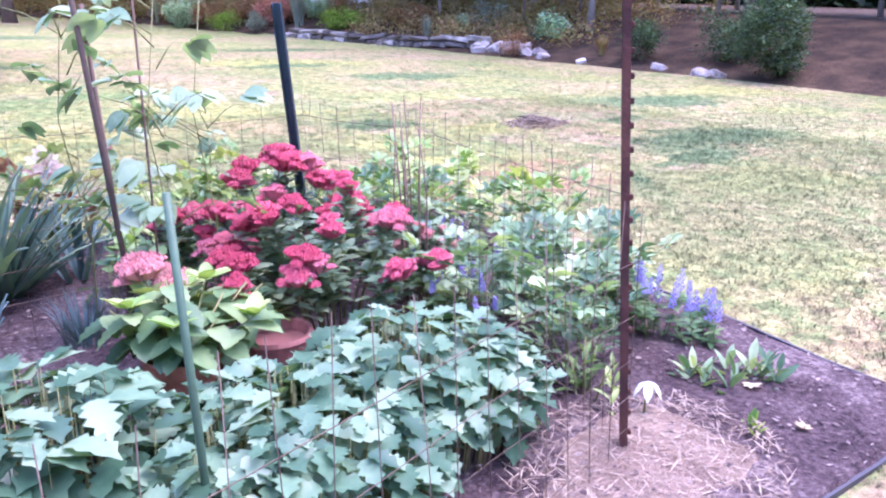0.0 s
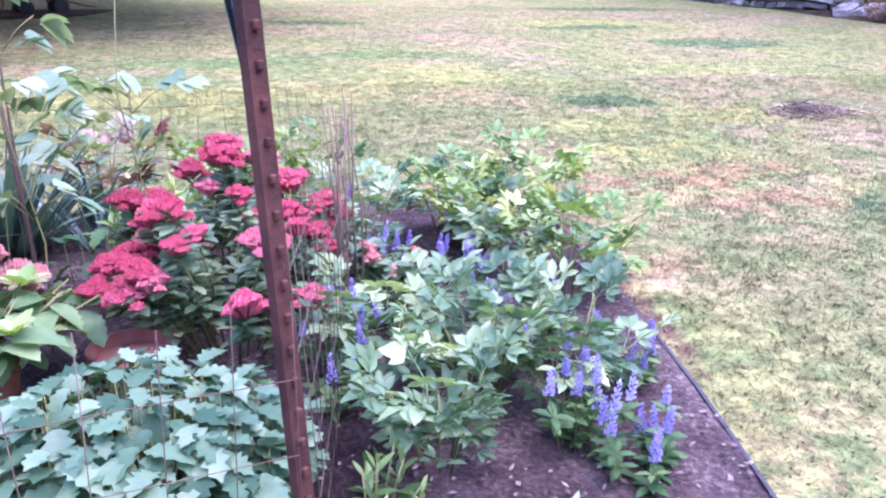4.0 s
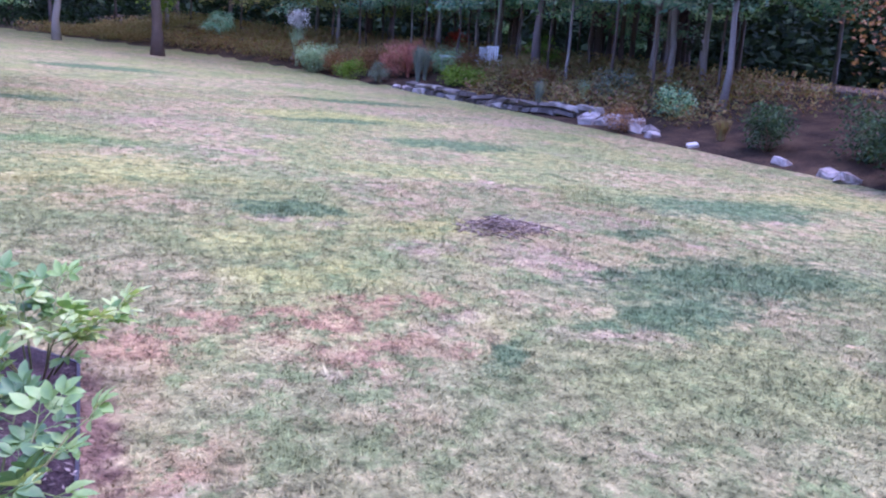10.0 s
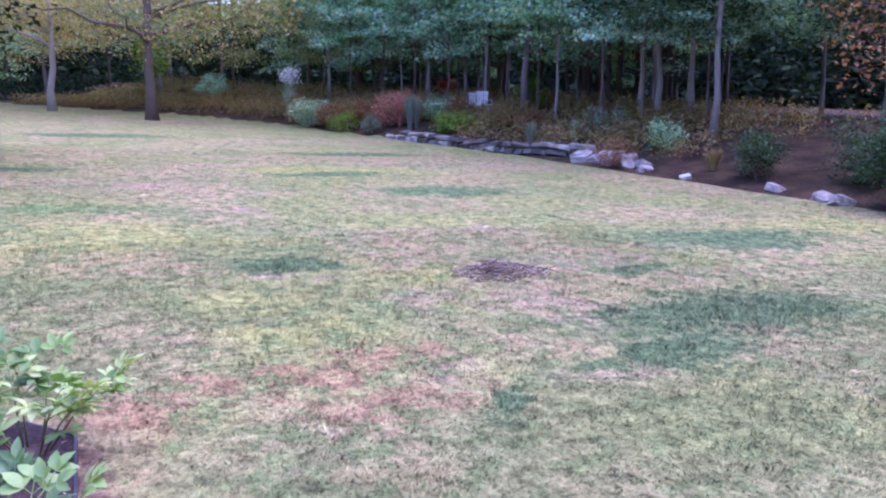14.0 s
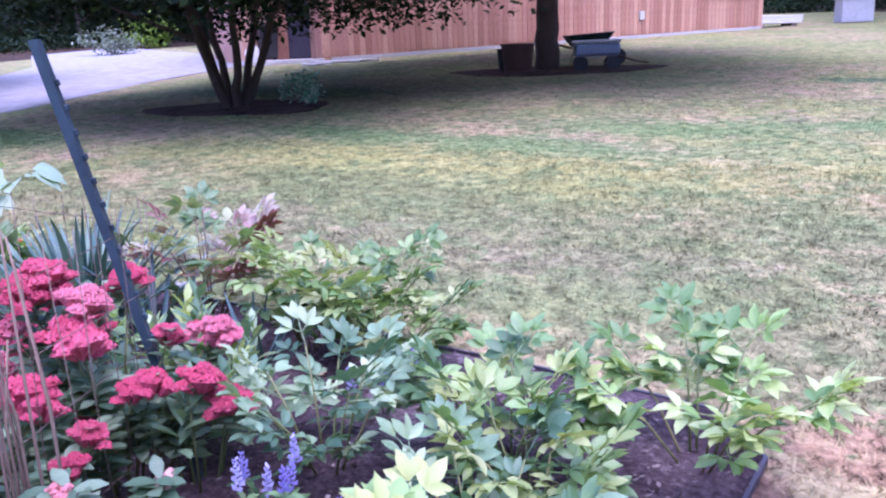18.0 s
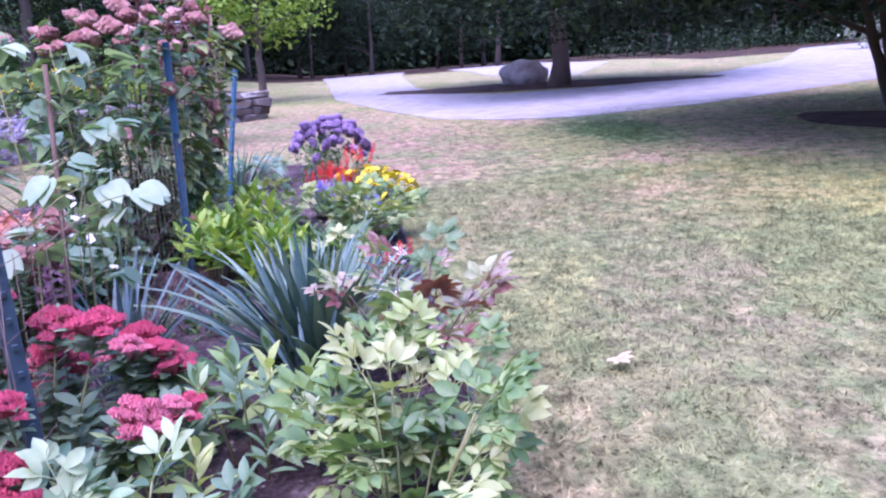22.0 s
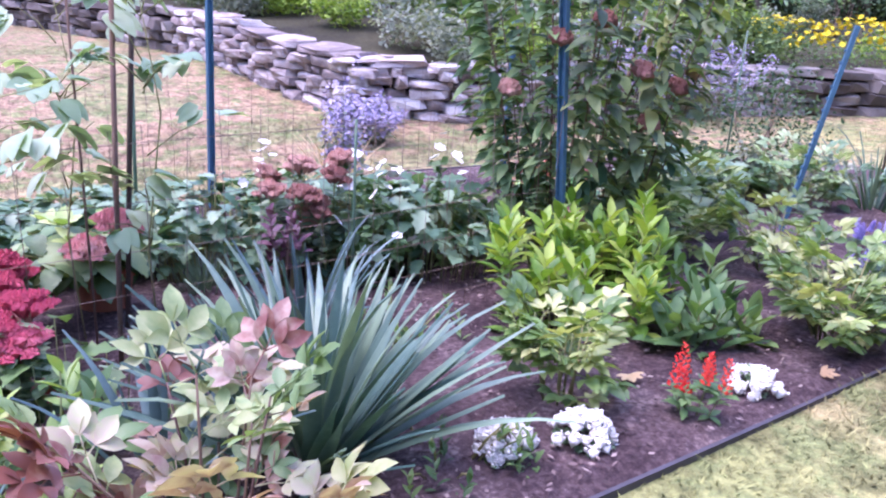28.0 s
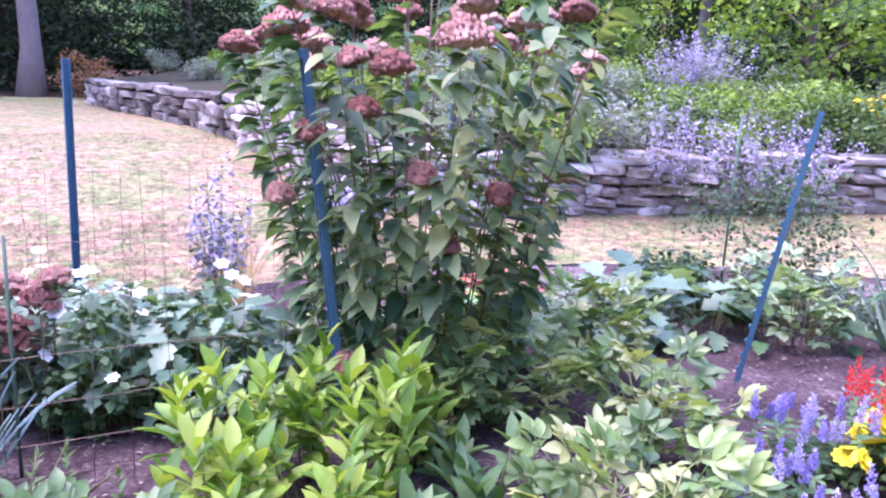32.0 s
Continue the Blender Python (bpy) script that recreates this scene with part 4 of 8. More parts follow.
for k, (sx, sy, w, d) in enumerate(((0.4, 1.0, 1.3, 0.5), (1.3, 1.4, 0.8, 0.45), (-0.3, 1.6, 0.9, 0.5))):
    p = H0 + HD * (sx - 0.5) + HN * sy
    bm = box_bm(w, d, 0.08, (0, 0, 0.03), 0.02)
    me = bpy.data.meshes.new("stepping_stone")
    bm.to_mesh(me)
    bm.free()
    me.materials.append(M_CONCRETE)
    ob = tagged(new("stepping_stone", me), "flat pale stepping stone at the house corner", "stone", "stepping stones")
    ob.matrix_world = pose(p.x, p.y, float(ground_z(p.x, p.y)), 0, 0, HTURN + 20 * k)
# meter on the wall
root = tagged(new("hose_tap"), "small grey outdoor tap on the house wall", "tap")
root.matrix_world = house_at(HLEN - 6.4, 0.04, HZ1 + 0.65)
part("plate", box_bm(0.22, 0.08, 0.32, (0, 0, 0), 0.01), M_CONCRETE, root)
part("spout", box_bm(0.08, 0.14, 0.1, (0, 0.1, -0.16), 0.01), M_DARK, root)
# stacked white boards beyond the house corner, a planter box
root = tagged(new("board_stack"), "white boards stacked on grey blocks beyond the house", "board stack")
p = H1 + HD * 1.4 + HN * -0.6
root.matrix_world = pose(p.x, p.y, float(ground_z(p.x, p.y)), 0, 0, HTURN)
for k in range(3):
    part("board", box_bm(2.8, 0.7, 0.1, (0.05 * k, 0.02 * k, 0.2 + 0.12 * k), 0.01), M_WHITE, root)
for sx in (-1.0, 1.0):
    part("block", box_bm(0.35, 0.6, 0.2, (sx, 0, 0.08), 0.02), M_STONE, root)
p = Vector((-1.3, 43.0, 0))
pl = thing("planter_box", p.x, p.y, "square pale grey planter box on the lawn", "planter", turn=20)
M_PLANT = varied("pale_grey_wood", [(0.46, 0.45, 0.50), (0.55, 0.54, 0.58)], 0.7, 15, 0.2)
for sx, sy, w, d in ((0, -0.6, 1.3, 0.08), (0, 0.6, 1.3, 0.08), (-0.62, 0, 0.08, 1.12), (0.62, 0, 0.08, 1.12)):
    part("side_panel", box_bm(w, d, 1.0, (sx, sy, 0.5), 0.01), M_PLANT, pl)
for sx, sy in ((0, -0.64), (0, 0.64)):
    part("rim", box_bm(1.42, 0.14, 0.06, (sx, sy, 1.03), 0.01), M_PLANT, pl)
for sx in (-0.66, 0.66):
    part("rim", box_bm(0.12, 1.14, 0.06, (sx, 0, 1.03), 0.01), M_PLANT, pl)
part("soil", box_bm(1.18, 1.14, 0.05, (0, 0, 0.9)), M_SOIL, pl)


# ---- dry-stone wall ----
def stone_mesh(k, rng):
    bm = bmesh.new()
    bmesh.ops.create_cube(bm, size=1.0)
    bmesh.ops.bevel(bm, geom=bm.edges[:], offset=0.16, segments=1, affect="EDGES")
    for v in bm.verts:
        v.co += Vector((rng.uniform(-0.09, 0.09), rng.uniform(-0.09, 0.09), rng.uniform(-0.07, 0.07)))
    me = bpy.data.meshes.new("stone")
    bm.to_mesh(me)
    bm.free()
    me.materials.append(M_STONE)
    return me


STONES = [stone_mesh(k, RNG) for k in range(9)]


def dry_wall(name, line, height, label, near, depth=0.5, length=0.34, course=0.115):
    root = tagged(new(name), label, "stone wall", kind="structure")
    far_v, far_f = [], []
    for (x0, y0), (x1, y1) in zip(line, line[1:]):
        L = math.hypot(x1 - x0, y1 - y0)
        turn = math.degrees(math.atan2(y1 - y0, x1 - x0))
        close = near(x0, y0) and near(x1, y1)
        ln = length if close else length * 1.7
        rows = int(height / (course if close else course * 1.35))
        for r in range(rows):
            s = RNG.uniform(-0.2, 0.0)
            hh = height / rows
            while s < L:
                w = ln * RNG.uniform(0.55, 1.6) * (1.5 if r == rows - 1 else 1.0)
                if RNG.random() < 0.13 and r < rows - 1:
                    w *= 0.5
                c = min(s + w / 2, L)
                x, y = x0 + (x1 - x0) * c / L, y0 + (y1 - y0) * c / L
                hs = hh * RNG.uniform(0.85, 1.35) * (0.75 if r == rows - 1 else 1.0)
                z = float(ground_z(x, y)) - 0.04 + hh * (r + 0.5) + RNG.uniform(-0.015, 0.015)
                m = pose(x, y, z, RNG.uniform(-5, 5), RNG.uniform(-6, 6), turn + RNG.uniform(-9, 9)) @ pose(0, RNG.uniform(-0.06, 0.06), 0) @ Matrix.Diagonal((w * 1.02, depth * RNG.uniform(0.8, 1.15), hs, 1))
                me = RNG.choice(STONES)
                if close:
                    piece("stone", me, root, m)
                else:
                    k = len(far_v)
                    far_v += [m @ q.co for q in me.vertices]
                    far_f += [tuple(k + i for i in q.vertices) for q in me.polygons]
                s += w
    if far_v:
        fm = mesh_of("stones", far_v, far_f, varied("far_field_stone", [(0.07, 0.058, 0.056), (0.14, 0.12, 0.118), (0.22, 0.195, 0.19), (0.10, 0.08, 0.075), (0.36, 0.33, 0.32)], 0.9, 14, 0.5, by="island"))
        tagged(piece("stones", fm, root), kind="stuff")
    return root


dry_wall("garden_wall", TERRACE_WALL, 0.72, "low dry-stone wall of flat grey and lilac stones", lambda x, y: -14.0 < x < -4.3 and y > -7.6)
dry_wall("far_garden_wall", [(-24.0, -21.0), (-15.0, -21.5), (-7.0, -23.0)], 0.6, "far low dry-stone wall across the terrace", lambda x, y: False)
wood_wall = [(14.15, 28.0), (14.55, 25.2), (14.95, 22.6), (15.5, 20.6), (15.85, 19.2)]
dry_wall("woodland_wall", wood_wall, 0.4, "tumbled low stone wall at the edge of the woods", lambda x, y: False)

# ---- trees ----
def leaf_soup(name, centres, spread, per, size, mat, flat=0.7, seed=1, tilt=1.0):
    """Small pointed leaves strewn about the given centres."""
    r = np.random.default_rng(seed)
    c = np.repeat(np.asarray(centres, float), per, axis=0)
    n = len(c)
    sp = np.repeat(np.asarray(spread, float) * np.ones(len(centres)), per)[:, None]
    p = c + np.clip(r.normal(0, 1, (n, 3)), -1.7, 1.7) * sp * np.array([1, 1, flat])
    a = r.normal(0, 1, (n, 3)) * np.array([1, 1, 0.5 * tilt])
    a /= np.linalg.norm(a, axis=1)[:, None]
    up = np.array([0, 0, 1.0]) + r.normal(0, 0.55 * tilt, (n, 3))
    s = np.cross(a, up)
    s /= np.linalg.norm(s, axis=1)[:, None] + 1e-9
    L = size * r.uniform(0.6, 1.3, (n, 1))
    W = L * 0.33
    dip = np.array([0, 0, -0.12]) * L
    quads = np.stack([p, p + a * L * 0.5 + s * W, p + a * L + dip, p + a * L * 0.5 - s * W], 1)
    return soup(name, quads.reshape(-1, 3), 4, mat)


def crown_points(rx, ry, rz, n, seed, low=-1.0, hollow=0.45):
    r = np.random.default_rng(seed)
    out = []
    while len(out) < n:
        v = r.uniform(-1, 1, 3)
        d = np.linalg.norm(v)
        bump = 1.0 + 0.22 * math.sin(3.1 * v[0] + seed) * math.cos(2.7 * v[1] - seed)
        if hollow < d < bump and v[2] > low:
            out.append((v[0] * rx, v[1] * ry, v[2] * rz))
    return np.array(out)


def limb_line(p0, p1, r0, r1, sag=0.1, k=5, rng=RNG, wob=0.06):
    a, c = Vector(p0), Vector(p1)
    pts, rad = [], []
    for i in range(k + 1):
        t = i / k
        q = a.lerp(c, t)
        w = (c - a).length * wob
        if 0 < i < k:
            q += Vector((rng.uniform(-w, w), rng.uniform(-w, w), rng.uniform(-w, w) * 0.5 + sag * math.sin(math.pi * t)))
        pts.append(q)
        rad.append(r0 + (r1 - r0) * t)
    return pts, rad


def tree(name, x, y, label, height, trunk_r, crown_r, crown_base, mat, bark, leaf=0.16, clumps=60, per=45, seed=1, forks=None, category="tree", group="", lean=0.0, flat=1.0, low=-1.0, tier=0.6, spread=None):
    root = thing(name, x, y, label, category, group)
    rng = random.Random(seed)
    ch = height - crown_base
    lines = []
    if forks is None:
        lines.append(limb_line((0, 0, -0.2), (lean * height, 0, height * 0.85), trunk_r, trunk_r * 0.3, 0.0, 8, rng, 0.009))
        lines[-1][1][0] = trunk_r * 1.45
        for k in range(9):
            a, h = rng.uniform(0, 6.28), crown_base + ch * rng.uniform(0.0, 0.6)
            q = crown_r * rng.uniform(0.5, 0.85)
            lines.append(limb_line((lean * h, 0, h - 0.3), (q * math.cos(a), q * math.sin(a), h + rng.uniform(0.1, 0.35) * q), trunk_r * 0.35, trunk_r * 0.07, 0.15, 5, rng))
    else:
        lines += [limb_line(p, q, r0, r1, sg, 7, rng, 0.014) for p, q, r0, r1, sg in forks]
    piece("trunk", tubes("trunk", lines, bark, 9), root)
    pts = crown_points(crown_r, crown_r, ch / 2 * flat, clumps, seed, low)
    lo = pts[:, 2].min()
    pts[:, 2] = crown_base + (pts[:, 2] - lo) / (pts[:, 2].max() - lo) * ch
    piece("crown", leaf_soup("crown", pts, spread or crown_r * 0.11 + 0.12, per, leaf, mat, tier, seed), root)
    return root


# the many-stemmed tree in its mulch ring
forks = []
for k, (a, r) in enumerate(((0.4, 0.5), (1.5, 0.35), (2.7, 0.6), (3.6, 0.35), (4.6, 0.5), (5.6, 0.42))):
    bx, by = 0.11 * math.cos(a), 0.11 * math.sin(a)
    forks.append(((bx, by, -0.1), (r * 1.6 * math.cos(a), r * 1.6 * math.sin(a), 1.6), 0.085, 0.055, -0.09))
    forks.append(((r * 1.6 * math.cos(a), r * 1.6 * math.sin(a), 1.56), (r * 5.5 * math.cos(a), r * 5 * math.sin(a), 2.9), 0.06, 0.02, 0.1))
forks.append(((-0.3, -0.35, 1.1), (-1.5, -1.2, 1.75), 0.05, 0.02, 0.0))
# Shade inside these crowns is put into their near-black leaf colour.
tree("many_stemmed_tree", -8.5, 11.85, "many-stemmed ornamental tree with shade-darkened leaf colour and a low spreading crown", 6.0, 0.1, 4.6, 1.82, C_SHADED, M_BARK, 0.13, 420, 230, 3, forks, flat=1.0, low=-0.3)
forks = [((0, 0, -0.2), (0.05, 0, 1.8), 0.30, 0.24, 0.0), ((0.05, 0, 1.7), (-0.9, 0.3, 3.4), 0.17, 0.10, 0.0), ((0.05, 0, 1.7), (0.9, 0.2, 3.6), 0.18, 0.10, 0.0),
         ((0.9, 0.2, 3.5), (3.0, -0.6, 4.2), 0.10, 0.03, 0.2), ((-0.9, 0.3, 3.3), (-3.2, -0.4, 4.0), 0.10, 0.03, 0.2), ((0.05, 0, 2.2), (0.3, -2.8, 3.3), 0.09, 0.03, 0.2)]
tree("shade_tree", -5.95, 19.2, "shade tree with shade-darkened leaf colour and a forked trunk before the house", 8.6, 0.3, 6.6, 2.7, C_SHADED, M_BARK, 0.15, 460, 220, 5, forks, flat=0.95, low=-0.3)
tree("roadside_tree", -21.6, 10.25, "tree with shade-darkened leaf colour and a broad low crown beside the drive", 8.5, 0.28, 5.4, 1.9, C_SHADED, M_BARK, 0.17, 320, 180, 8, flat=0.95, low=-0.4)
tree("yellowing_tree", 6.6, 38.9, "tall tree with thin yellowing autumn leaves", 12.0, 0.25, 7.5, 3.1, C_YELLOW, M_BARK, 0.15, 330, 70, 12, flat=0.95, tier=0.4)
tree("yellowing_tree", 2.8, 46.5, "pale-barked tree with yellow autumn leaves at the wood's edge", 11.0, 0.19, 6.5, 3.4, C_YELLOW, M_BARK_PALE, 0.17, 240, 70, 14, lean=0.03, tier=0.4)
tree("yellowing_tree", -0.25, 54.0, "tree with yellow-green autumn leaves beyond the house", 11.0, 0.17, 5.0, 2.6, C_YELLOW, M_BARK_PALE, 0.18, 200, 70, 15, tier=0.4)
tree("lime_sapling", 7.6, 46.2, "small bright green sapling at the wood's edge", 4.2, 0.09, 1.1, 2.2, C_LIME, M_BARK_PALE, 0.2, 30, 30, 16)
tree("young_tree", -25.2, 1.2, "small slanting tree with yellow-green leaves beside the drive", 5.0, 0.15, 2.3, 2.1, C_LIME, M_BARK, 0.2, 70, 40, 17, lean=0.06)
tree("lime_tree", -15.5, -6.5, "bright green young tree on the terrace", 5.0, 0.12, 2.1, 1.4, C_LIME, M_BARK, 0.17, 80, 40, 18)
tree("lime_tree", -11.2, -8.6, "bright green bushy young tree on the terrace", 4.2, 0.1, 1.5, 1.0, C_LIME, M_BARK, 0.15, 60, 40, 19)
tree("russet_tree", 18.2, 11.2, "tree with russet autumn leaves hanging at the wood's edge", 9.5, 0.12, 2.7, 2.2, C_RUSSET, M_STICK, 0.12, 56, 60, 20, tier=1.0)

tree("tall_tree", 0.1, -20.8, "tall dark tree with a lilac-grey trunk beyond the lawn", 15.0, 0.33, 6.0, 5.5, C_SHADED, M_BARK_LILAC, 0.2, 200, 90, 21)
tree("tall_tree", -24.0, -20.5, "tall dark tree with a lilac-grey trunk beyond the terrace", 15.0, 0.26, 6.0, 5.0, C_SHADED, M_BARK_LILAC, 0.2, 200, 90, 22)

# woods: a few trees built whole, then copied
# Kinds 5 and 6 have the shade of their woods in the leaf colour.
WOOD = []
for k, (h, r, cr, cb, mt, bk) in enumerate(((15, 0.12, 4.0, 3.6, C_DEEP, M_BARK), (17, 0.165, 4.6, 4.6, C_COOL, M_BARK_LILAC), (15, 0.10, 3.6, 3.2, C_COOL, M_BARK_PALE), (16, 0.2, 4.4, 2.2, C_COOL, M_BARK),
                                            (13, 0.2, 3.8, 1.6, C_DEEP, M_BARK), (15, 0.2, 4.4, 1.8, C_SHADED, M_BARK), (13, 0.17, 4.0, 1.4, C_SHADED, M_BARK), (15, 0.11, 4.0, 3.4, C_BUSH, M_BARK_PALE))):
    WOOD.append(tree("woodland_tree", 24 + 3 * k, 30 + 2 * k, "tall dark green woodland tree", h, r, cr, cb, mt, bk, 0.19, 120, 150, 30 + k, group="woodland trees", tier=0.3, spread=0.58))


def wood_copy(x, y, k, s=1.0):
    copy_thing(WOOD[k], pose(x, y, float(ground_z(x, y)) - 0.05, 0, 0, RNG.uniform(0, 360)) @ Matrix.Scale(s, 4))


for x, y, k, s in ((19.6, 36.6, 2, 1.15), (19.4, 27.5, 1, 1.0), (18.9, 17.1, 7, 0.9), (21.3, 22.9, 7, 1.0), (21.7, 20.7, 7, 0.95), (22.5, 34.0, 3, 0.9), (24.0, 29.5, 3, 0.9), (21.0, 39.5, 3, 0.8), (19.0, 44.0, 3, 0.8), (25.5, 26.0, 3, 0.8), (16.5, 42.5, 2, 0.9), (16.5, 46.0, 2, 0.8), (9.3, 53.2, 2, 1.0), (22.0, 31.5, 2, 0.9), (22.5, 26.0, 0, 0.9)):
    wood_copy(x, y, k, s)
spots = []


def plant_woods(count, test, box, gap, kinds):
    tries = 0
    while count and tries < 6000:
        tries += 1
        x, y = RNG.uniform(box[0], box[1]), RNG.uniform(box[2], box[3])
        if test(x, y) and all(math.hypot(x - a, y - c) > gap for a, c in spots):
            spots.append((x, y))
            wood_copy(x, y, RNG.choice((5, 7) if x > 10 and y < 24 else kinds), RNG.uniform(0.8, 1.15))
            count -= 1


plant_woods(62, lambda x, y: 5.0 < wood_depth(x, y) < 26 and y < 56, (10, 48, -45, 56), 3.0, (0, 1, 2, 3, 0))
plant_woods(30, lambda x, y: 2 < wood_depth(x, y) < 40 or y > 66, (-60, 12, 60, 84), 4.0, (0, 1, 3, 4))
plant_woods(44, lambda x, y: x < -50 and not (-3 < y < 20 and x > -62), (-78, -49, -40, 64), 4.2, (5, 6, 6, 5))
plant_woods(16, lambda x, y: True, (-48, -30, 36, 62), 4.2, (5, 6))
plant_woods(52, lambda x, y: y < -36.5 or x < -27 or (x > -6 and y < -25), (-60, 18, -58, -6), 3.6, (5, 6, 4, 5))
# young trees leaning out of the wood's edge
YOUNG = [tree("understorey_tree", 19.8, 33.8, "slender young tree with teal-green leaves at the wood's edge", 6.5, 0.05, 1.9, 2.0, C_COOL, M_BARK, 0.16, 34, 70, 70, group="understorey trees", tier=0.3),
         tree("understorey_tree", 18.6, 24.3, "slender young tree with grey-green leaves at the wood's edge", 7.5, 0.06, 2.2, 2.6, C_DEEP, M_BARK_PALE, 0.17, 38, 70, 71, group="understorey trees", tier=0.3)]
YOUNG.append(tree("understorey_tree", 15.4, 46.2, "young tree with yellow-green leaves at the wood's edge", 7.0, 0.07, 2.6, 1.8, C_OLIVE, M_BARK, 0.17, 48, 70, 72, group="understorey trees", tier=0.35))
YOUNG.append(tree("understorey_tree", 19.4, 28.9, "slender young tree with layered teal-green branches at the wood's edge", 8.6, 0.055, 2.9, 3.0, C_COOL, M_BARK, 0.17, 60, 90, 73, group="understorey trees", tier=0.16))
for x, y, k, q in ((12.9, 49.2, 2, 1.0), (16.4, 43.0, 2, 1.1), (18.4, 40.8, 2, 0.9), (20.2, 43.4, 2, 1.2), (10.6, 52.6, 2, 1.0), (21.4, 38.2, 2, 1.0), (17.2, 40.2, 0, 1.0), (20.6, 30.6, 1, 0.9), (20.4, 25.4, 0, 1.1), (18.6, 37.6, 1, 0.85), (22.0, 28.2, 0, 1.2), (15.2, 44.6, 0, 0.9), (21.4, 34.6, 1, 1.0), (22.6, 23.6, 1, 1.1),
                   (18.9, 29.8, 1, 1.05), (18.5, 32.4, 0, 1.2), (19.1, 26.2, 3, 1.0), (18.2, 35.2, 3, 0.95), (19.3, 22.6, 3, 1.1), (18.8, 20.0, 3, 0.95), (17.9, 38.2, 0, 1.15), (20.2, 18.6, 3, 0.9), (19.6, 31.2, 3, 1.15), (16.6, 39.6, 3, 0.95)):
    copy_thing(YOUNG[k], pose(x, y, float(ground_z(x, y)) - 0.05, 0, 0, RNG.uniform(0, 360)) @ Matrix.Scale(q, 4))
# added ring closing sky gaps behind the distant belt, coloured dark as woodland shade
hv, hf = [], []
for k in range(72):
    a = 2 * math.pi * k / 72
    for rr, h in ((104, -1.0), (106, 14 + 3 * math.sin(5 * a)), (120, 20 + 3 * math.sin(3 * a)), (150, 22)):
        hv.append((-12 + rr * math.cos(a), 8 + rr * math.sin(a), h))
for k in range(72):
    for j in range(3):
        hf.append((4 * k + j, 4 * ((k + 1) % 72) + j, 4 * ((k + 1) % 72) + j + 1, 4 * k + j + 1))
tagged(new("backdrop_hills", mesh_of("backdrop_hills", hv, hf, earthy("wood_shade", [(0.006, 0.012, 0.008), (0.014, 0.026, 0.015), (0.03, 0.045, 0.025)], 1.2))), "added backdrop ring in the dark of woodland shade, closing sky gaps", "backdrop", kind="structure")
# distant belt of trees round the place
pts = []
for k in range(900):
    a = 2 * math.pi * k / 900
    rr = 92 + 8 * math.sin(7 * a) + RNG.uniform(-6, 6)
    for h in (1.5, 5.0, 8.5, 12.0):
        pts.append((-12 + rr * math.cos(a), 8 + rr * math.sin(a), h + RNG.uniform(-1.5, 1.5)))
# Leaves coloured near black for the shade inside the far woods.
me = leaf_soup("far_woods", pts, 2.6, 60, 0.95, C_SHADED, 0.8, 77)
tagged(new("far_woods", me), "distant woods in shade-darkened leaf colour closing the view all round", "woods", kind="stuff")


# ---- shrubs and undergrowth ----
def shrub(name, x, y, label, w, h, mat, leaf=0.09, clumps=40, per=30, seed=1, category="shrub", z=None, group="", stems=True):
    root = thing(name, x, y, label, category, group, z)
    pts = crown_points(w / 2, w / 2, h / 2, clumps, seed, -0.95, 0.35)
    pts[:, 2] += h * 0.52
    if stems:
        lines = [limb_line((0, 0, -0.05), (p[0] * 0.8, p[1] * 0.8, p[2]), 0.012, 0.004, 0.02) for p in pts[:8]]
        tagged(piece("twig_tuft", tubes("twig_tuft", lines, M_TWIG, 4), root), kind="stuff")
    tagged(piece("foliage", leaf_soup("foliage", pts, w * 0.07 + 0.03, per, leaf, mat, 0.8, seed), root), kind="stuff")
    return root


def grass_clump(name, x, y, label, n, length, spread, mat, width=0.012, category="grass", z=None, seed=1, group="", plume=None):
    """Arching blades from one crown, each a folded strip."""
    root = thing(name, x, y, label, category, group, z)
    rng = random.Random(seed)
    v, f = [], []
    for i in range(n):
        a, L, o = rng.uniform(0, 6.283), length * rng.uniform(0.6, 1.1), rng.uniform(0.1, 1.0) * spread
        d = Vector((math.cos(a), math.sin(a), 0))
        sd = Vector((-d.y, d.x, 0))
        b = d * rng.uniform(0, 0.12 * spread + 0.03)
        k = len(v)
        for j in range(5):
            t = j / 4
            c = b + d * (o * L * t ** 1.6) + Vector((0, 0, L * (t - 0.35 * o * t * t)))
            w = width * (1 - t ** 3) + 0.0008
            v += [c - sd * w / 2, c + sd * w / 2]
        f += [(k + 2 * j, k + 2 * j + 1, k + 2 * j + 3, k + 2 * j + 2) for j in range(4)]
    tagged(piece("blade_tuft", mesh_of("blade_tuft", v, f, mat), root), kind="stuff")
    if plume is not None:
        pts = [(rng.gauss(0, 0.3) * spread * length, rng.gauss(0, 0.3) * spread * length, length * rng.uniform(0.9, 1.2)) for _ in range(46)]
        piece("plume_tuft", leaf_soup("plume_tuft", pts, 0.07, 30, 0.09, plume, 1.8, seed), root)
    return root


shrub("holly_bush", 15.35, 8.95, "tall rounded dark green bush beside the wood's edge", 1.55, 1.95, C_BUSH, 0.07, 150, 70, 41)
shrub("dark_shrub", 15.9, 12.9, "small dark shrub at the wood's edge", 1.1, 1.1, C_BUSH, 0.07, 60, 45, 42)
shrub("dark_shrub", 16.5, 10.6, "dark bluish shrub beside the rounded bush", 1.6, 1.3, C_BUSH, 0.08, 70, 45, 43)
shrub("red_shrub", 20.4, 36.0, "small bright red shrub under the trees", 1.4, 1.1, C_RED, 0.08, 50, 40, 44)
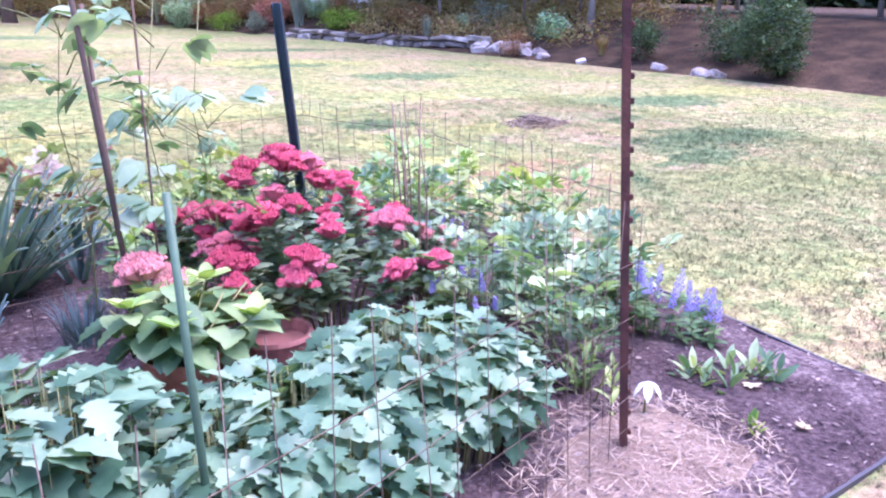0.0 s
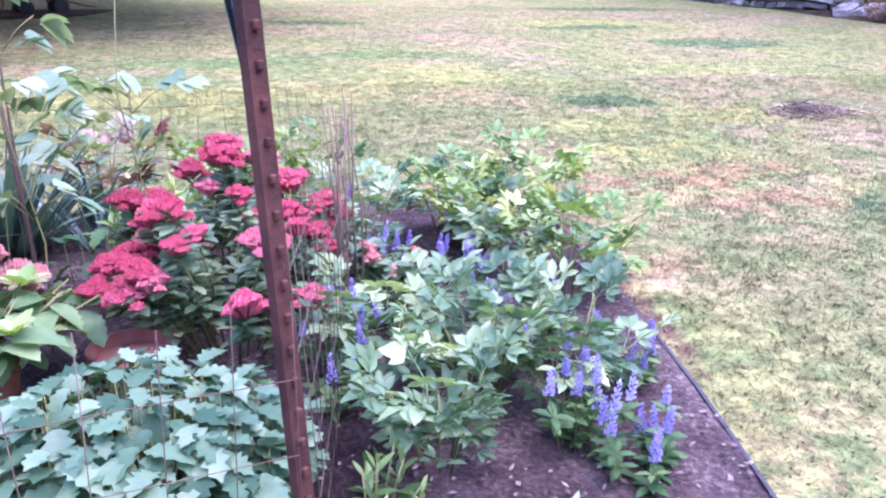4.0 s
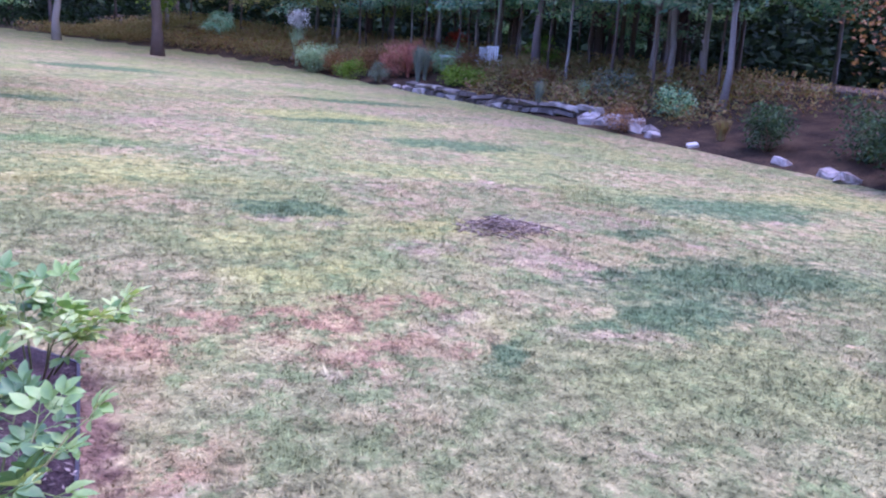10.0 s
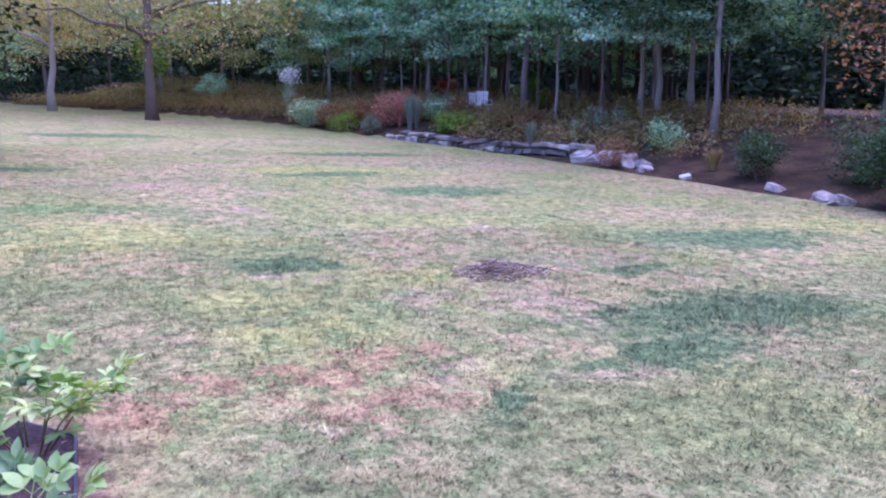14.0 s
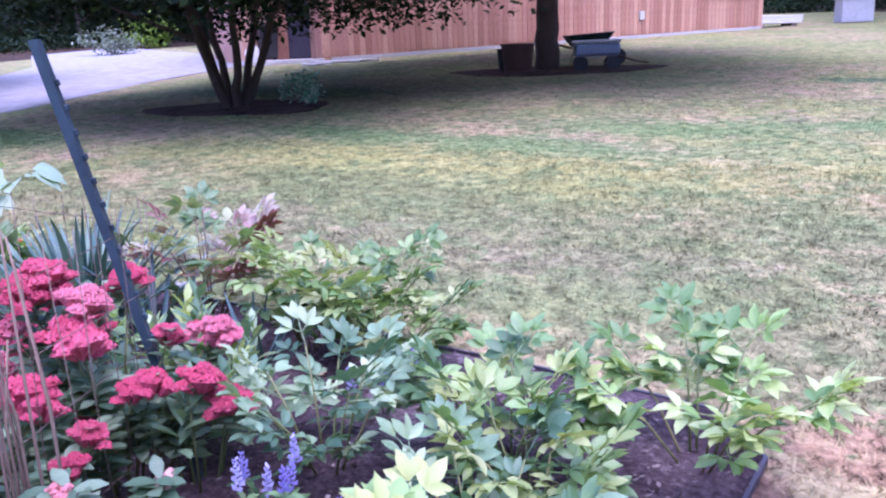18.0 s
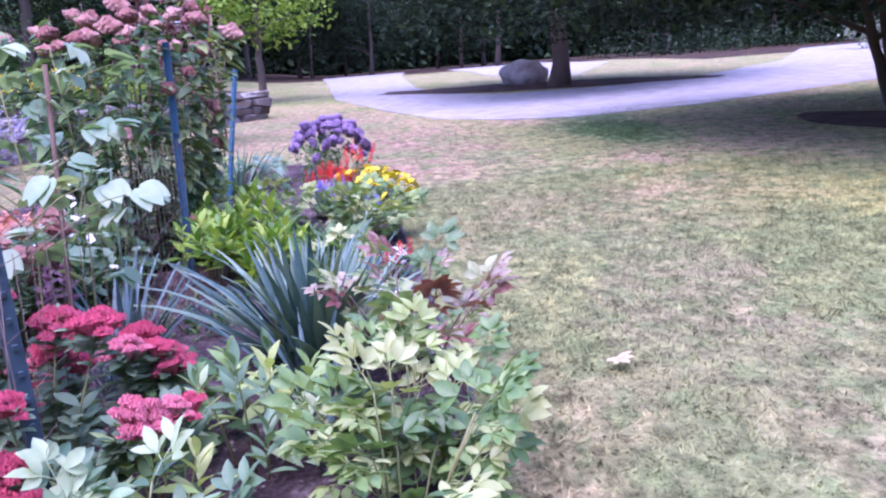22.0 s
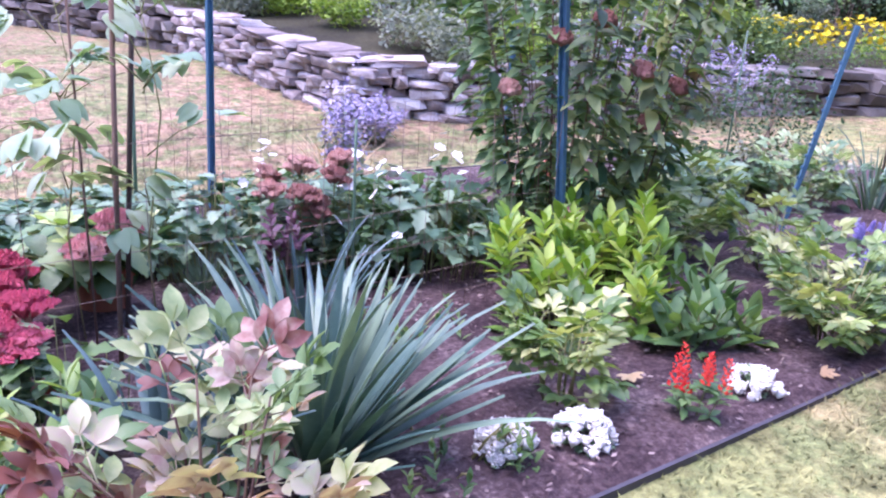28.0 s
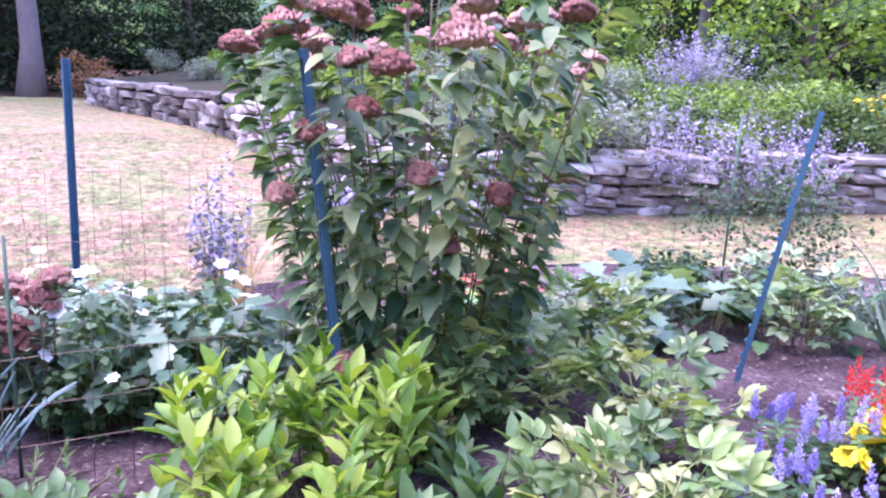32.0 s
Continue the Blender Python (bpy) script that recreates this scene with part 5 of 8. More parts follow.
shrub("dry_shrub", 15.15, 17.0, "brown twiggy shrub before the tumbled stones", 1.1, 0.75, C_RUSSET, 0.04, 70, 40, 45)
shrub("green_shrub", 12.9, 35.4, "rounded pale green shrub at the wood's edge", 1.6, 1.25, C_PALE, 0.09, 70, 50, 46)
shrub("green_shrub", 13.3, 32.3, "low bright green mound at the wood's edge", 1.3, 0.85, C_LIME, 0.06, 60, 45, 47)
shrub("green_shrub", 13.9, 30.6, "small grey-green plant at the wood's edge", 0.8, 0.8, C_GREY, 0.06, 40, 40, 48)
shrub("green_shrub", 16.2, 27.4, "low arching bright green plant behind the stone wall", 1.9, 0.6, C_LIME, 0.1, 60, 40, 49)
shrub("green_shrub", 19.9, 27.9, "round yellow-green shrub beside a trunk", 1.4, 1.3, C_LIME, 0.1, 40, 30, 148)
shrub("green_shrub", 17.5, 17.5, "low green shrub among the bracken", 1.2, 0.9, C_DEEP, 0.08, 50, 35, 149)
shrub("green_shrub", 18.2, 21.0, "low grey-green shrub among the bracken", 1.5, 0.9, C_GREY, 0.07, 50, 35, 150)
shrub("orange_shrub", -1.4, -20.0, "small orange autumn shrub under the far trees", 1.6, 1.3, C_RUSSET, 0.1, 40, 30, 147)
shrub("dwarf_conifer", 11.4, 48.7, "small dark blue-green cone-shaped evergreen", 1.7, 1.5, C_COOL, 0.08, 80, 50, 50)
grass_clump("tall_grass", 13.0, 38.6, "tall ornamental grass with white plumes", 320, 2.1, 0.3, C_PALE, 0.02, seed=51, plume=P_WHITE)
for k, (x, y, w, h, mt) in enumerate(((13.0, 37.2, 1.3, 1.5, C_RUSSET), (13.6, 34.2, 1.5, 1.1, C_RUSSET), (14.5, 35.5, 2.0, 1.0, C_FERN), (14.9, 33.4, 1.8, 1.0, C_RUSSET), (15.6, 34.6, 2.0, 0.9, C_FERN), (15.0, 31.2, 1.5, 1.5, C_WINE), (15.8, 31.0, 1.3, 1.4, C_WINE),
                                     (16.6, 33.0, 2.0, 1.0, C_FERN), (16.9, 30.4, 1.6, 1.1, C_DEEP), (17.5, 29.5, 1.4, 0.9, C_RUSSET), (18.0, 26.5, 1.8, 0.9, C_FERN), (17.4, 24.6, 1.6, 0.8, C_RUSSET))):
    shrub("russet_perennial", x, y, "tall autumn-tinted perennial clump at the wood's edge", w, h * 0.95, mt, 0.07, 70, 50, 152 + k)
for k, (x, y, n, h, sp, mt) in enumerate(((14.9, 29.0, 500, 1.5, 0.25, C_GREY), (15.5, 29.6, 300, 1.3, 0.3, C_GREY), (13.2, 36.4, 260, 1.3, 0.3, C_RUSSET), (15.3, 30.8, 300, 1.4, 0.25, C_WINE), (17.6, 21.9, 160, 0.7, 0.6, C_PALE), (16.1, 14.4, 200, 0.6, 0.5, C_FERN), (15.6, 21.6, 120, 1.0, 0.3, C_GREY))):
    grass_clump("tall_grass", x, y, "upright ornamental grass at the wood's edge", n, h, sp, mt, 0.022, seed=52 + k)
fern = []
for k in range(1500):
    y = RNG.uniform(11, 58)
    x = float(np.interp(y, [p[1] for p in WOOD_EDGE][::-1], [p[0] for p in WOOD_EDGE][::-1])) + RNG.uniform(0.9, 8.5) + (1.0 if y < 14 else 0)
    if not (26 < y < 39 and wood_depth(x, y) < 3.0) and RNG.random() < (y - 14.5) / 6:
        fern.append((x, y, float(ground_z(x, y)) + RNG.uniform(0.05, 0.4)))
me = leaf_soup("bracken", fern, 0.34, 90, 0.11, C_FERN, 0.6, 60)
tagged(new("bracken", me), "brown and gold bracken on the bank under the trees", "bracken", kind="stuff")
fern = []
for k in range(420):
    x, y = RNG.uniform(-66, -46), RNG.uniform(-34, 62)
    if not -4 < y < 22:
        fern.append((x, y, float(ground_z(x, y)) + RNG.uniform(0.1, 0.9)))
for k in range(260):
    x, y = RNG.uniform(-44, 12), RNG.uniform(62, 68)
    fern.append((x, y, float(ground_z(x, y)) + RNG.uniform(0.1, 0.9)))
for k in range(300):
    x, y = (RNG.uniform(-34, -9), RNG.uniform(-37, -34.5)) if k % 2 else (RNG.uniform(-9, 16), RNG.uniform(-27, -23.5))
    fern.append((x, y, float(ground_z(x, y)) + RNG.uniform(0.2, 2.4)))
# The undergrowth's shade is part of this near-black leaf colour.
me = leaf_soup("undergrowth", fern, 0.8, 80, 0.24, C_SHADED, 0.7, 61)
tagged(new("undergrowth", me), "undergrowth in shade-darkened leaf colour at the foot of the far trees", "undergrowth", kind="stuff")
shrub("blue_shrub", -7.75, 12.6, "small dark blue-green shrub beside the many-stemmed tree", 0.75, 0.5, C_COOL, 0.07, 30, 30, 62)
shrub("round_bush", -36.0, 33.0, "rounded green bush by the far drive", 2.6, 1.6, C_LIME, 0.2, 60, 30, 63)
shrub("round_bush", -31.0, 26.5, "low grey-green bush beside the drive", 2.2, 1.1, C_GREY, 0.16, 50, 30, 64)

# ---- plants of the bed ----
def stem_line(p0, p1, r=0.004, bow=0.03):
    a, c = Vector(p0), Vector(p1)
    side = Vector((c.x - a.x, c.y - a.y, 0)) * bow
    mid = a.lerp(c, 0.55) - side + Vector((0, 0, 0.06 * (c - a).length))
    return [a, mid, c], [r * 1.3, r, r * 0.7]


def stems_of(root, lines, mat, sides):
    for ln in lines:
        piece("stem", tubes("stem", [ln], mat, sides), root)


SPRAYS = {}


def sprays_of(mat, length=0.082, width=0.041, fan=5):
    key = (mat.name, length, fan)
    if key not in SPRAYS:
        made = []
        for k in range(4):
            lf = blade_mesh("leaflet", length, width * (0.85 + 0.1 * k), mat, 0.16, 0.10 + 0.09 * k, 4, 0.48)
            made.append(spray("leaf", mat, lf, fan, 26, 0.05 + 0.01 * k))
        SPRAYS[key] = made
    return SPRAYS[key]


def peony(x, y, h=0.5, r=0.32, mat=L_PEONY, n=34, seed=0, label="leafy green peony bush with divided leaves", stem=M_STEM, length=0.082, width=0.041, name="peony", fan=5, low=0.25):
    """Stems from one crown, each carrying divided leaves."""
    rng = random.Random(seed * 31 + 5)
    root = thing(name, x, y, label, "peony" if name == "peony" else "plant", "peonies in the bed" if name == "peony" else "")
    meshes = sprays_of(mat, length, width, fan)
    n = int(n * (1.9 if mat in (L_PEONY_PALE, L_PEONY_PINK) else 1.6))
    lines, spots_ = [], []
    stems = max(6, n // 6)
    for k in range(stems):
        a = 2 * math.pi * k / stems + rng.uniform(-0.4, 0.4)
        q = r * math.sqrt(rng.uniform(0.02, 1.0)) * 0.9
        hh = h * (1.0 - 0.35 * (q / r) ** 2) * rng.uniform(0.82, 1.08)
        top = Vector((q * math.cos(a), q * math.sin(a), hh))
        pts, rad = stem_line((0.05 * math.cos(a), 0.05 * math.sin(a), 0), top)
        lines.append((pts, rad))
        spots_.append((top, a, 1.0, 40))
        for j in range(max(1, n // stems - 1)):
            t = rng.uniform(low, 0.98)
            p = pts[0].lerp(pts[1], t / 0.55) if t < 0.55 else pts[1].lerp(pts[2], (t - 0.55) / 0.45)
            spots_.append((p, a + rng.uniform(-1.7, 1.7), rng.uniform(0.75, 1.1), rng.uniform(-8, 38)))
    stems_of(root, lines, stem, 5)
    for p, a, s, e in spots_:
        piece("leaf", rng.choice(meshes), root, Matrix.Translation(p) @ pose(0, 0, 0, rng.uniform(-15, 15), -e, math.degrees(a)) @ Matrix.Scale(s, 4))
    return root


def shoots(x, y, h, r, mat, seed, label, name="leafy_perennial", n=9, length=0.12, width=0.026, per=12, stem=M_STEM, category="plant", single=False):
    """Upright shoots clothed in lance-shaped leaves, a tuft at each tip."""
    rng = random.Random(seed * 17 + 3)
    root = thing(name, x, y, label, category)
    lf = [blade_mesh("leaf", length * s, width * s, mat, 0.2, 0.15, 4, 0.45) for s in (0.85, 1.0, 1.15)]
    tuft = []
    for v in range(3):
        bits = []
        for j in range(per):
            t = j / per
            bits.append((rng.choice(lf), pose(0, 0, -0.2 * (1 - t), 0, -(20 + 55 * t), j * 137.5 + rng.uniform(-15, 15)) @ Matrix.Scale(1.0 - 0.35 * t, 4)))
        tuft.append(joined("shoot", bits, mat))
    lines = []
    for k in range(n):
        a, q = rng.uniform(0, 6.283), r * math.sqrt(rng.random())
        top = (q * math.cos(a), q * math.sin(a), h * rng.uniform(0.7, 1.05) * (1 - 0.25 * (q / r) ** 2))
        lines.append(stem_line((top[0] * 0.4, top[1] * 0.4, 0), top))
        m = Matrix.Translation(top) @ pose(0, 0, 0, rng.uniform(-14, 14), rng.uniform(-14, 14), rng.uniform(0, 360))
        if not single:
            piece("shoot", rng.choice(tuft), root, m)
            continue
        for j in range(per):
            t = j / per
            piece("leaf", rng.choice(lf), root, m @ pose(0, 0, -0.22 * (1 - t), rng.uniform(-12, 12), -(14 + 58 * t), j * 137.5 + rng.uniform(-20, 20)) @ Matrix.Scale((1.05 - 0.3 * t) * rng.uniform(0.85, 1.1), 4))
    stems_of(root, lines, stem, 4)
    return root


def dome_head(name, r, h, mat, seed, bumps=90, dot=0.011):
    """A flower head: a shallow dome packed with small florets."""
    rng = random.Random(seed)
    v, f = [], []
    for i in range(bumps):
        t = math.sqrt((i + 0.5) / bumps)
        a = i * 2.39996
        wob = 1 + 0.16 * math.sin(3 * a + seed) + 0.1 * math.sin(5 * a)
        c = Vector((r * t * wob * math.cos(a), r * t * wob * math.sin(a), h * (1 - t * t) + rng.uniform(-0.004, 0.006)))
        k = len(v)
        d = dot * rng.uniform(0.8, 1.5)
        v += [c + Vector((d, 0, 0)), c + Vector((-d * 0.5, d * 0.87, 0)), c + Vector((-d * 0.5, -d * 0.87, 0)), c + Vector((0, 0, d * 1.1)), c + Vector((0, 0, -d))]
        f += [(k, k + 1, k + 3), (k + 1, k + 2, k + 3), (k + 2, k, k + 3), (k + 1, k, k + 4), (k + 2, k + 1, k + 4), (k, k + 2, k + 4)]
    k = len(v)
    for i in range(10):
        a = 0.6283 * i
        v.append(Vector((r * 0.9 * math.cos(a), r * 0.9 * math.sin(a), -0.002)))
    v += [Vector((0, 0, h * 0.9)), Vector((0, 0, -0.03))]
    for i in range(10):
        f += [(k + i, k + (i + 1) % 10, k + 10), (k + (i + 1) % 10, k + i, k + 11)]
    return mesh_of(name, v, f, mat)


def cluster_head(name, r, mat, seed, knobs=13):
    """A broad flower head: a low dome of small knobs, each of many starry florets."""
    rng = random.Random(seed)
    v, f = [], []
    for i in range(knobs):
        t, a = math.sqrt((i + 0.3) / knobs) * rng.uniform(0.9, 1.08), i * 2.39996 + rng.uniform(-0.25, 0.25)
        c = Vector((r * t * math.cos(a), r * t * math.sin(a), r * 0.62 * (1 - t * t) + rng.uniform(-0.012, 0.008)))
        kr = r * rng.uniform(0.3, 0.42)
        for j in range(15):
            u = Vector((math.cos(j * 2.4), math.sin(j * 2.4), 0)) * math.sqrt((j + 0.5) / 15)
            q = c + Vector((u.x * kr, u.y * kr, kr * 0.75 * math.sqrt(max(0.0, 1 - u.length_squared))))
            d = r * 0.105 * rng.uniform(0.8, 1.5)
            k, w = len(v), rng.uniform(0, 2)
            v += [q + Vector((d * math.cos(w + n * 2.094), d * math.sin(w + n * 2.094), -d * 0.5)) for n in range(3)] + [q + Vector((0, 0, d * 0.9))]
            f += [(k, k + 1, k + 3), (k + 1, k + 2, k + 3), (k + 2, k, k + 3)]
        k = len(v)
        for n in range(6):
            v.append(c + Vector((kr * 0.9 * math.cos(n * 1.047), kr * 0.9 * math.sin(n * 1.047), 0.002)))
        v += [c + Vector((0, 0, kr * 0.6)), Vector((c.x * 0.35, c.y * 0.35, -0.03))]
        for n in range(6):
            f += [(k + n, k + (n + 1) % 6, k + 6), (k + (n + 1) % 6, k + n, k + 7)]
    return mesh_of(name, v, f, mat)


def sedum(x, y, h, r, heads, mat, seed, label, head_r=0.062, leaves=90, name="sedum", fixed=()):
    rng = random.Random(seed)
    root = thing(name, x, y, label, "sedum", "sedums in the bed")
    hd = [cluster_head("flower_head", head_r * s, mat, 3 + k) for k, s in enumerate((0.75, 0.95, 1.1, 1.25))]
    lf = [blade_mesh("leaf", s, s * 0.5, L_SEDUM, 0.1, 0.2, 4, 0.55) for s in (0.068, 0.082, 0.095)]
    whorl = [joined("leaf_whorl", [(rng.choice(lf), pose(0, 0, 0.012 * j, 0, -rng.uniform(5, 45), 120 * j + rng.uniform(-30, 30))) for j in range(6)], L_SEDUM) for _ in range(3)]
    lines, tops = [], [Vector(p) for p in fixed]
    while len(tops) < heads + len(fixed):
        a, q = rng.uniform(0, 6.283), r * math.sqrt(rng.random())
        tops.append(Vector((q * math.cos(a), q * math.sin(a), h * (1 - 0.5 * (q / r) ** 2.2) * rng.uniform(0.88, 1.06))))
    for p in tops:
        base = Vector((p.x * 0.3, p.y * 0.3, 0))
        lines.append(stem_line(base, p, 0.0045, 0.1))
        piece("flower_head", rng.choice(hd), root, Matrix.Translation(p) @ pose(0, 0, 0, rng.uniform(-16, 16), rng.uniform(-16, 16), rng.uniform(0, 360)))
        for j in range(max(3, int(1.5 * leaves) // max(1, len(tops)))):
            t = rng.uniform(0.35, 0.93)
            piece("leaf_whorl", rng.choice(whorl), root, Matrix.Translation(base.lerp(p, t)) @ pose(0, 0, 0, rng.uniform(-15, 15), rng.uniform(-15, 15), rng.uniform(0, 360)))
    stems_of(root, lines, M_STEM, 4)
    return root


def sword_clump(x, y, n, length, seed, label, mat=L_IRIS, spread=0.55, width=0.034, name="iris_clump", core=0.14, low=0.05):
    rng = random.Random(seed)
    root = thing(name, x, y, label, "iris", "iris clumps")
    kinds = []
    for k in range(5):
        v, f, L = [], [], length * (0.75 + 0.1 * k)
        bend = (0.0, 0.02, 0.05, 0.09, 0.2)[k]
        for j in range(7):
            t = j / 6
            w = width / 2 * (1 - t ** 2.2) * (0.75 + 0.6 * t * (1 - t) * 2) + 0.0012
            cx, cz = bend * L * t ** 2.4, L * t - bend * 0.6 * L * t ** 3
            v += [(cx + 0.004, -w, cz), (cx - 0.003, 0, cz), (cx + 0.004, w, cz)]
        for j in range(6):
            a = 3 * j
            f += [(a, a + 1, a + 4, a + 3), (a + 1, a + 2, a + 5, a + 4)]
        kinds.append(mesh_of("blade", v, f, mat, True))
    for i in range(n):
        a = rng.uniform(0, 6.283)
        o = rng.random() ** 0.7
        e = low * 60 + o * spread * 100
        piece("blade", rng.choice(kinds), root, pose(core * o * math.cos(a), core * o * math.sin(a), 0.02) @ pose(0, 0, 0, 0, 0, math.degrees(a)) @ pose(0, 0, 0, 0, e, rng.uniform(-35, 35)) @ Matrix.Scale(rng.uniform(0.75, 1.08), 4))
    return root


def spike_mesh(name, length, r, mat, seed, n=26):
    rng = random.Random(seed)
    v, f = [], []
    for i in range(n):
        t = i / n
        a = i * 2.4
        rr = r * (1 - 0.75 * t)
        c = Vector((rr * math.cos(a), rr * math.sin(a), length * t))
        d = 0.0062 * (1.15 - 0.5 * t) * rng.uniform(0.8, 1.4)
        o = Vector((math.cos(a), math.sin(a), 0.5)).normalized() * d * 1.6
        s = Vector((-math.sin(a), math.cos(a), 0)) * d
        k = len(v)
        v += [c - s, c + s, c + o + Vector((0, 0, d)), c + o - Vector((0, 0, d)), c - o * 0.6]
        f += [(k, k + 2, k + 3), (k + 1, k + 3, k + 2), (k, k + 4, k + 2), (k + 1, k + 2, k + 4)]
    return mesh_of(name, v, f, mat)


def salvia(x, y, h, n, seed, mat=P_BLUE, label="small plant with upright spikes of violet-blue flowers", r=0.16, leaf=L_MINT, name="salvia", spike=0.085, width=0.008):
    rng = random.Random(seed)
    root = thing(name, x, y, label, "flower", "flowering salvias")
    sp = [spike_mesh("flower_spike", spike * s, width * s, mat, k) for k, s in enumerate((0.75, 1.0, 1.2))]
    lf = [joined("leaf_sprig", [(blade_mesh("l", 0.055, 0.024, leaf, 0.15, 0.25, 3, 0.45), pose(0, 0, 0, 0, -20, q)) for q in (0, 95, 180, 275)], leaf) for _ in range(2)]
    lines = []
    for k in range(n):
        a, q = rng.uniform(0, 6.283), r * math.sqrt(rng.random())
        p = Vector((q * math.cos(a), q * math.sin(a), h * rng.uniform(0.6, 1.0)))
        base = Vector((p.x * 0.5, p.y * 0.5, 0))
        lines.append(stem_line(base, p, 0.0025))
        piece("flower_spike", rng.choice(sp), root, Matrix.Translation(p) @ pose(0, 0, 0, rng.uniform(-12, 12), rng.uniform(-12, 12), rng.uniform(0, 360)))
        for j in range(3):
            piece("leaf_sprig", rng.choice(lf), root, Matrix.Translation(base.lerp(p, rng.uniform(0.2, 0.95))) @ pose(0, 0, 0, rng.uniform(-15, 15), rng.uniform(-15, 15), rng.uniform(0, 360)) @ Matrix.Scale(rng.uniform(0.8, 1.4), 4))
    stems_of(root, lines[:3], M_STEM, 3)
    tagged(piece("stem_tuft", tubes("stem_tuft", lines[3:], M_STEM, 3), root), kind="stuff")
    return root


def bloom_mesh(name, r, mat, petals=8, cup=0.3, layers=1):
    pt = blade_mesh("petal", r, r * 0.7, mat, 0.1, -cup * 0.4, 3, 0.6)
    bits = []
    for q in range(layers):
        for k in range(petals):
            bits.append((pt, pose(0, 0, 0.004 * q, 0, -25 * cup * 2 - 22 * q, 360 / petals * (k + 0.5 * q)) @ Matrix.Scale(1 - 0.2 * q, 4)))
    return joined(name, bits, mat)


def mound(x, y, h, r, blooms, bloom, leaf, seed, label, name, category="flower", leaf_size=0.05, clumps=40, per=26, up=0.0, fine=False):
    """A rounded plant: fine foliage with blooms over its top."""
    rng = random.Random(seed)
    root = thing(name, x, y, label, category)
    pts = crown_points(r, r, h * 0.75, clumps, seed, 0.0, 0.2)
    pts[:, 2] *= 1.1
    piece("foliage", leaf_soup("foliage", pts, r * 0.13, per, leaf_size, leaf, 0.8, seed), root)
    small = []
    for k in range(blooms):
        a, q = rng.uniform(0, 6.283), math.sqrt(rng.random())
        p = (r * q * 1.02 * math.cos(a), r * q * 1.02 * math.sin(a), h * math.sqrt(max(0.05, 1 - 0.85 * q * q)) * rng.uniform(0.92, 1.08) + up)
        m = Matrix.Translation(p) @ pose(0, 0, 0, rng.uniform(-25, 25) + 45 * q * math.sin(-a), rng.uniform(-25, 25) + 45 * q * math.cos(a), rng.uniform(0, 360)) @ Matrix.Scale(rng.uniform(0.8, 1.2), 4)
        if fine:
            small.append((rng.choice(bloom), m))
        else:
            piece("bloom", rng.choice(bloom), root, m)
    if small:
        tagged(piece("bloom_scatter", joined("bloom_scatter", small, bloom[0].materials[0]), root), kind="stuff")
    return root


# peonies along the lawn edge and inside the bed
peony(0.98, 4.38, 0.44, 0.38, L_PEONY_BRIGHT, 30, 1, "light yellow-green peony at the corner of the bed", length=0.092, width=0.044, low=0.5)
peony(0.80, 3.1, 0.48, 0.34, L_PEONY, 32, 2, "open-stemmed green peony near the edging")
peony(0.60, 3.55, 0.40, 0.28, L_PEONY_COOL, 26, 3)
peony(-0.38, 4.52, 0.50, 0.36, L_PEONY_PALE, 40, 4, "pale green peony bush at the lawn edge")
peony(-0.85, 4.58, 0.46, 0.32, L_PEONY_PALE, 36, 5, "pale green peony bush at the lawn edge")
peony(-1.52, 4.62, 0.58, 0.36, L_PEONY_PINK, 36, 6, "peony with leaves turning pink and red", M_STEM_DARK)
peony(0.42, 4.02, 0.42, 0.3, L_PEONY, 30, 7)
peony(-0.12, 3.80, 0.46, 0.32, L_PEONY_COOL, 34, 8)
peony(-0.2, 2.55, 0.44, 0.32, L_PEONY_COOL, 36, 10)
peony(0.10, 2.30, 0.46, 0.34, L_PEONY_COOL, 40, 11, "dense blue-green peony bush")
peony(0.42, 2.25, 0.40, 0.30, L_PEONY_COOL, 34, 12, "dense blue-green peony bush")
peony(-0.15, 1.92, 0.36, 0.26, L_PEONY_COOL, 28, 13)
peony(-2.86, 4.28, 0.36, 0.26, L_PEONY_PALE, 26, 14, "thin yellow-green peony beside the irises")
peony(-4.28, 4.44, 0.38, 0.42, L_PEONY_PALE, 54, 15, "pale green peony bush at the lawn edge")
peony(-4.42, 3.24, 0.46, 0.34, L_PEONY_PALE, 38, 16)
peony(-4.88, 3.7, 0.40, 0.28, L_PEONY_PALE, 28, 17)
peony(-5.03, 2.95, 0.48, 0.32, L_PEONY_PALE, 34, 18)
peony(-6.5, 2.8, 0.46, 0.38, L_PEONY_COOL, 36, 20)
peony(-4.02, 3.36, 0.34, 0.22, L_PEONY_PALE, 20, 21)
for k, (x, y) in enumerate(((-0.95, 4.06), (-0.62, 3.82), (-0.42, 3.5), (-1.25, 4.05))):
    shoots(x, y, 0.46, 0.22, L_PEONY if k % 2 else L_PEONY_COOL, 20 + k, "leafy green perennial with upright shoots", n=7, length=0.14, width=0.05, per=10)
for k, (x, y) in enumerate(((-3.28, 3.52), (-3.56, 3.42), (-3.78, 3.66), (-3.22, 3.86), (-3.52, 3.84), (-3.92, 3.48))):
    shoots(x, y, 0.54 if k < 3 else 0.4, 0.22, L_LIME, 30 + k, "lime-green perennial with upright leafy shoots", n=8, length=0.14, width=0.058, per=12, single=True)
shoots(-4.08, 3.88, 0.26, 0.24, L_MINT, 40, "low plant with broad dark green leaves", n=7, length=0.2, width=0.07, per=9)
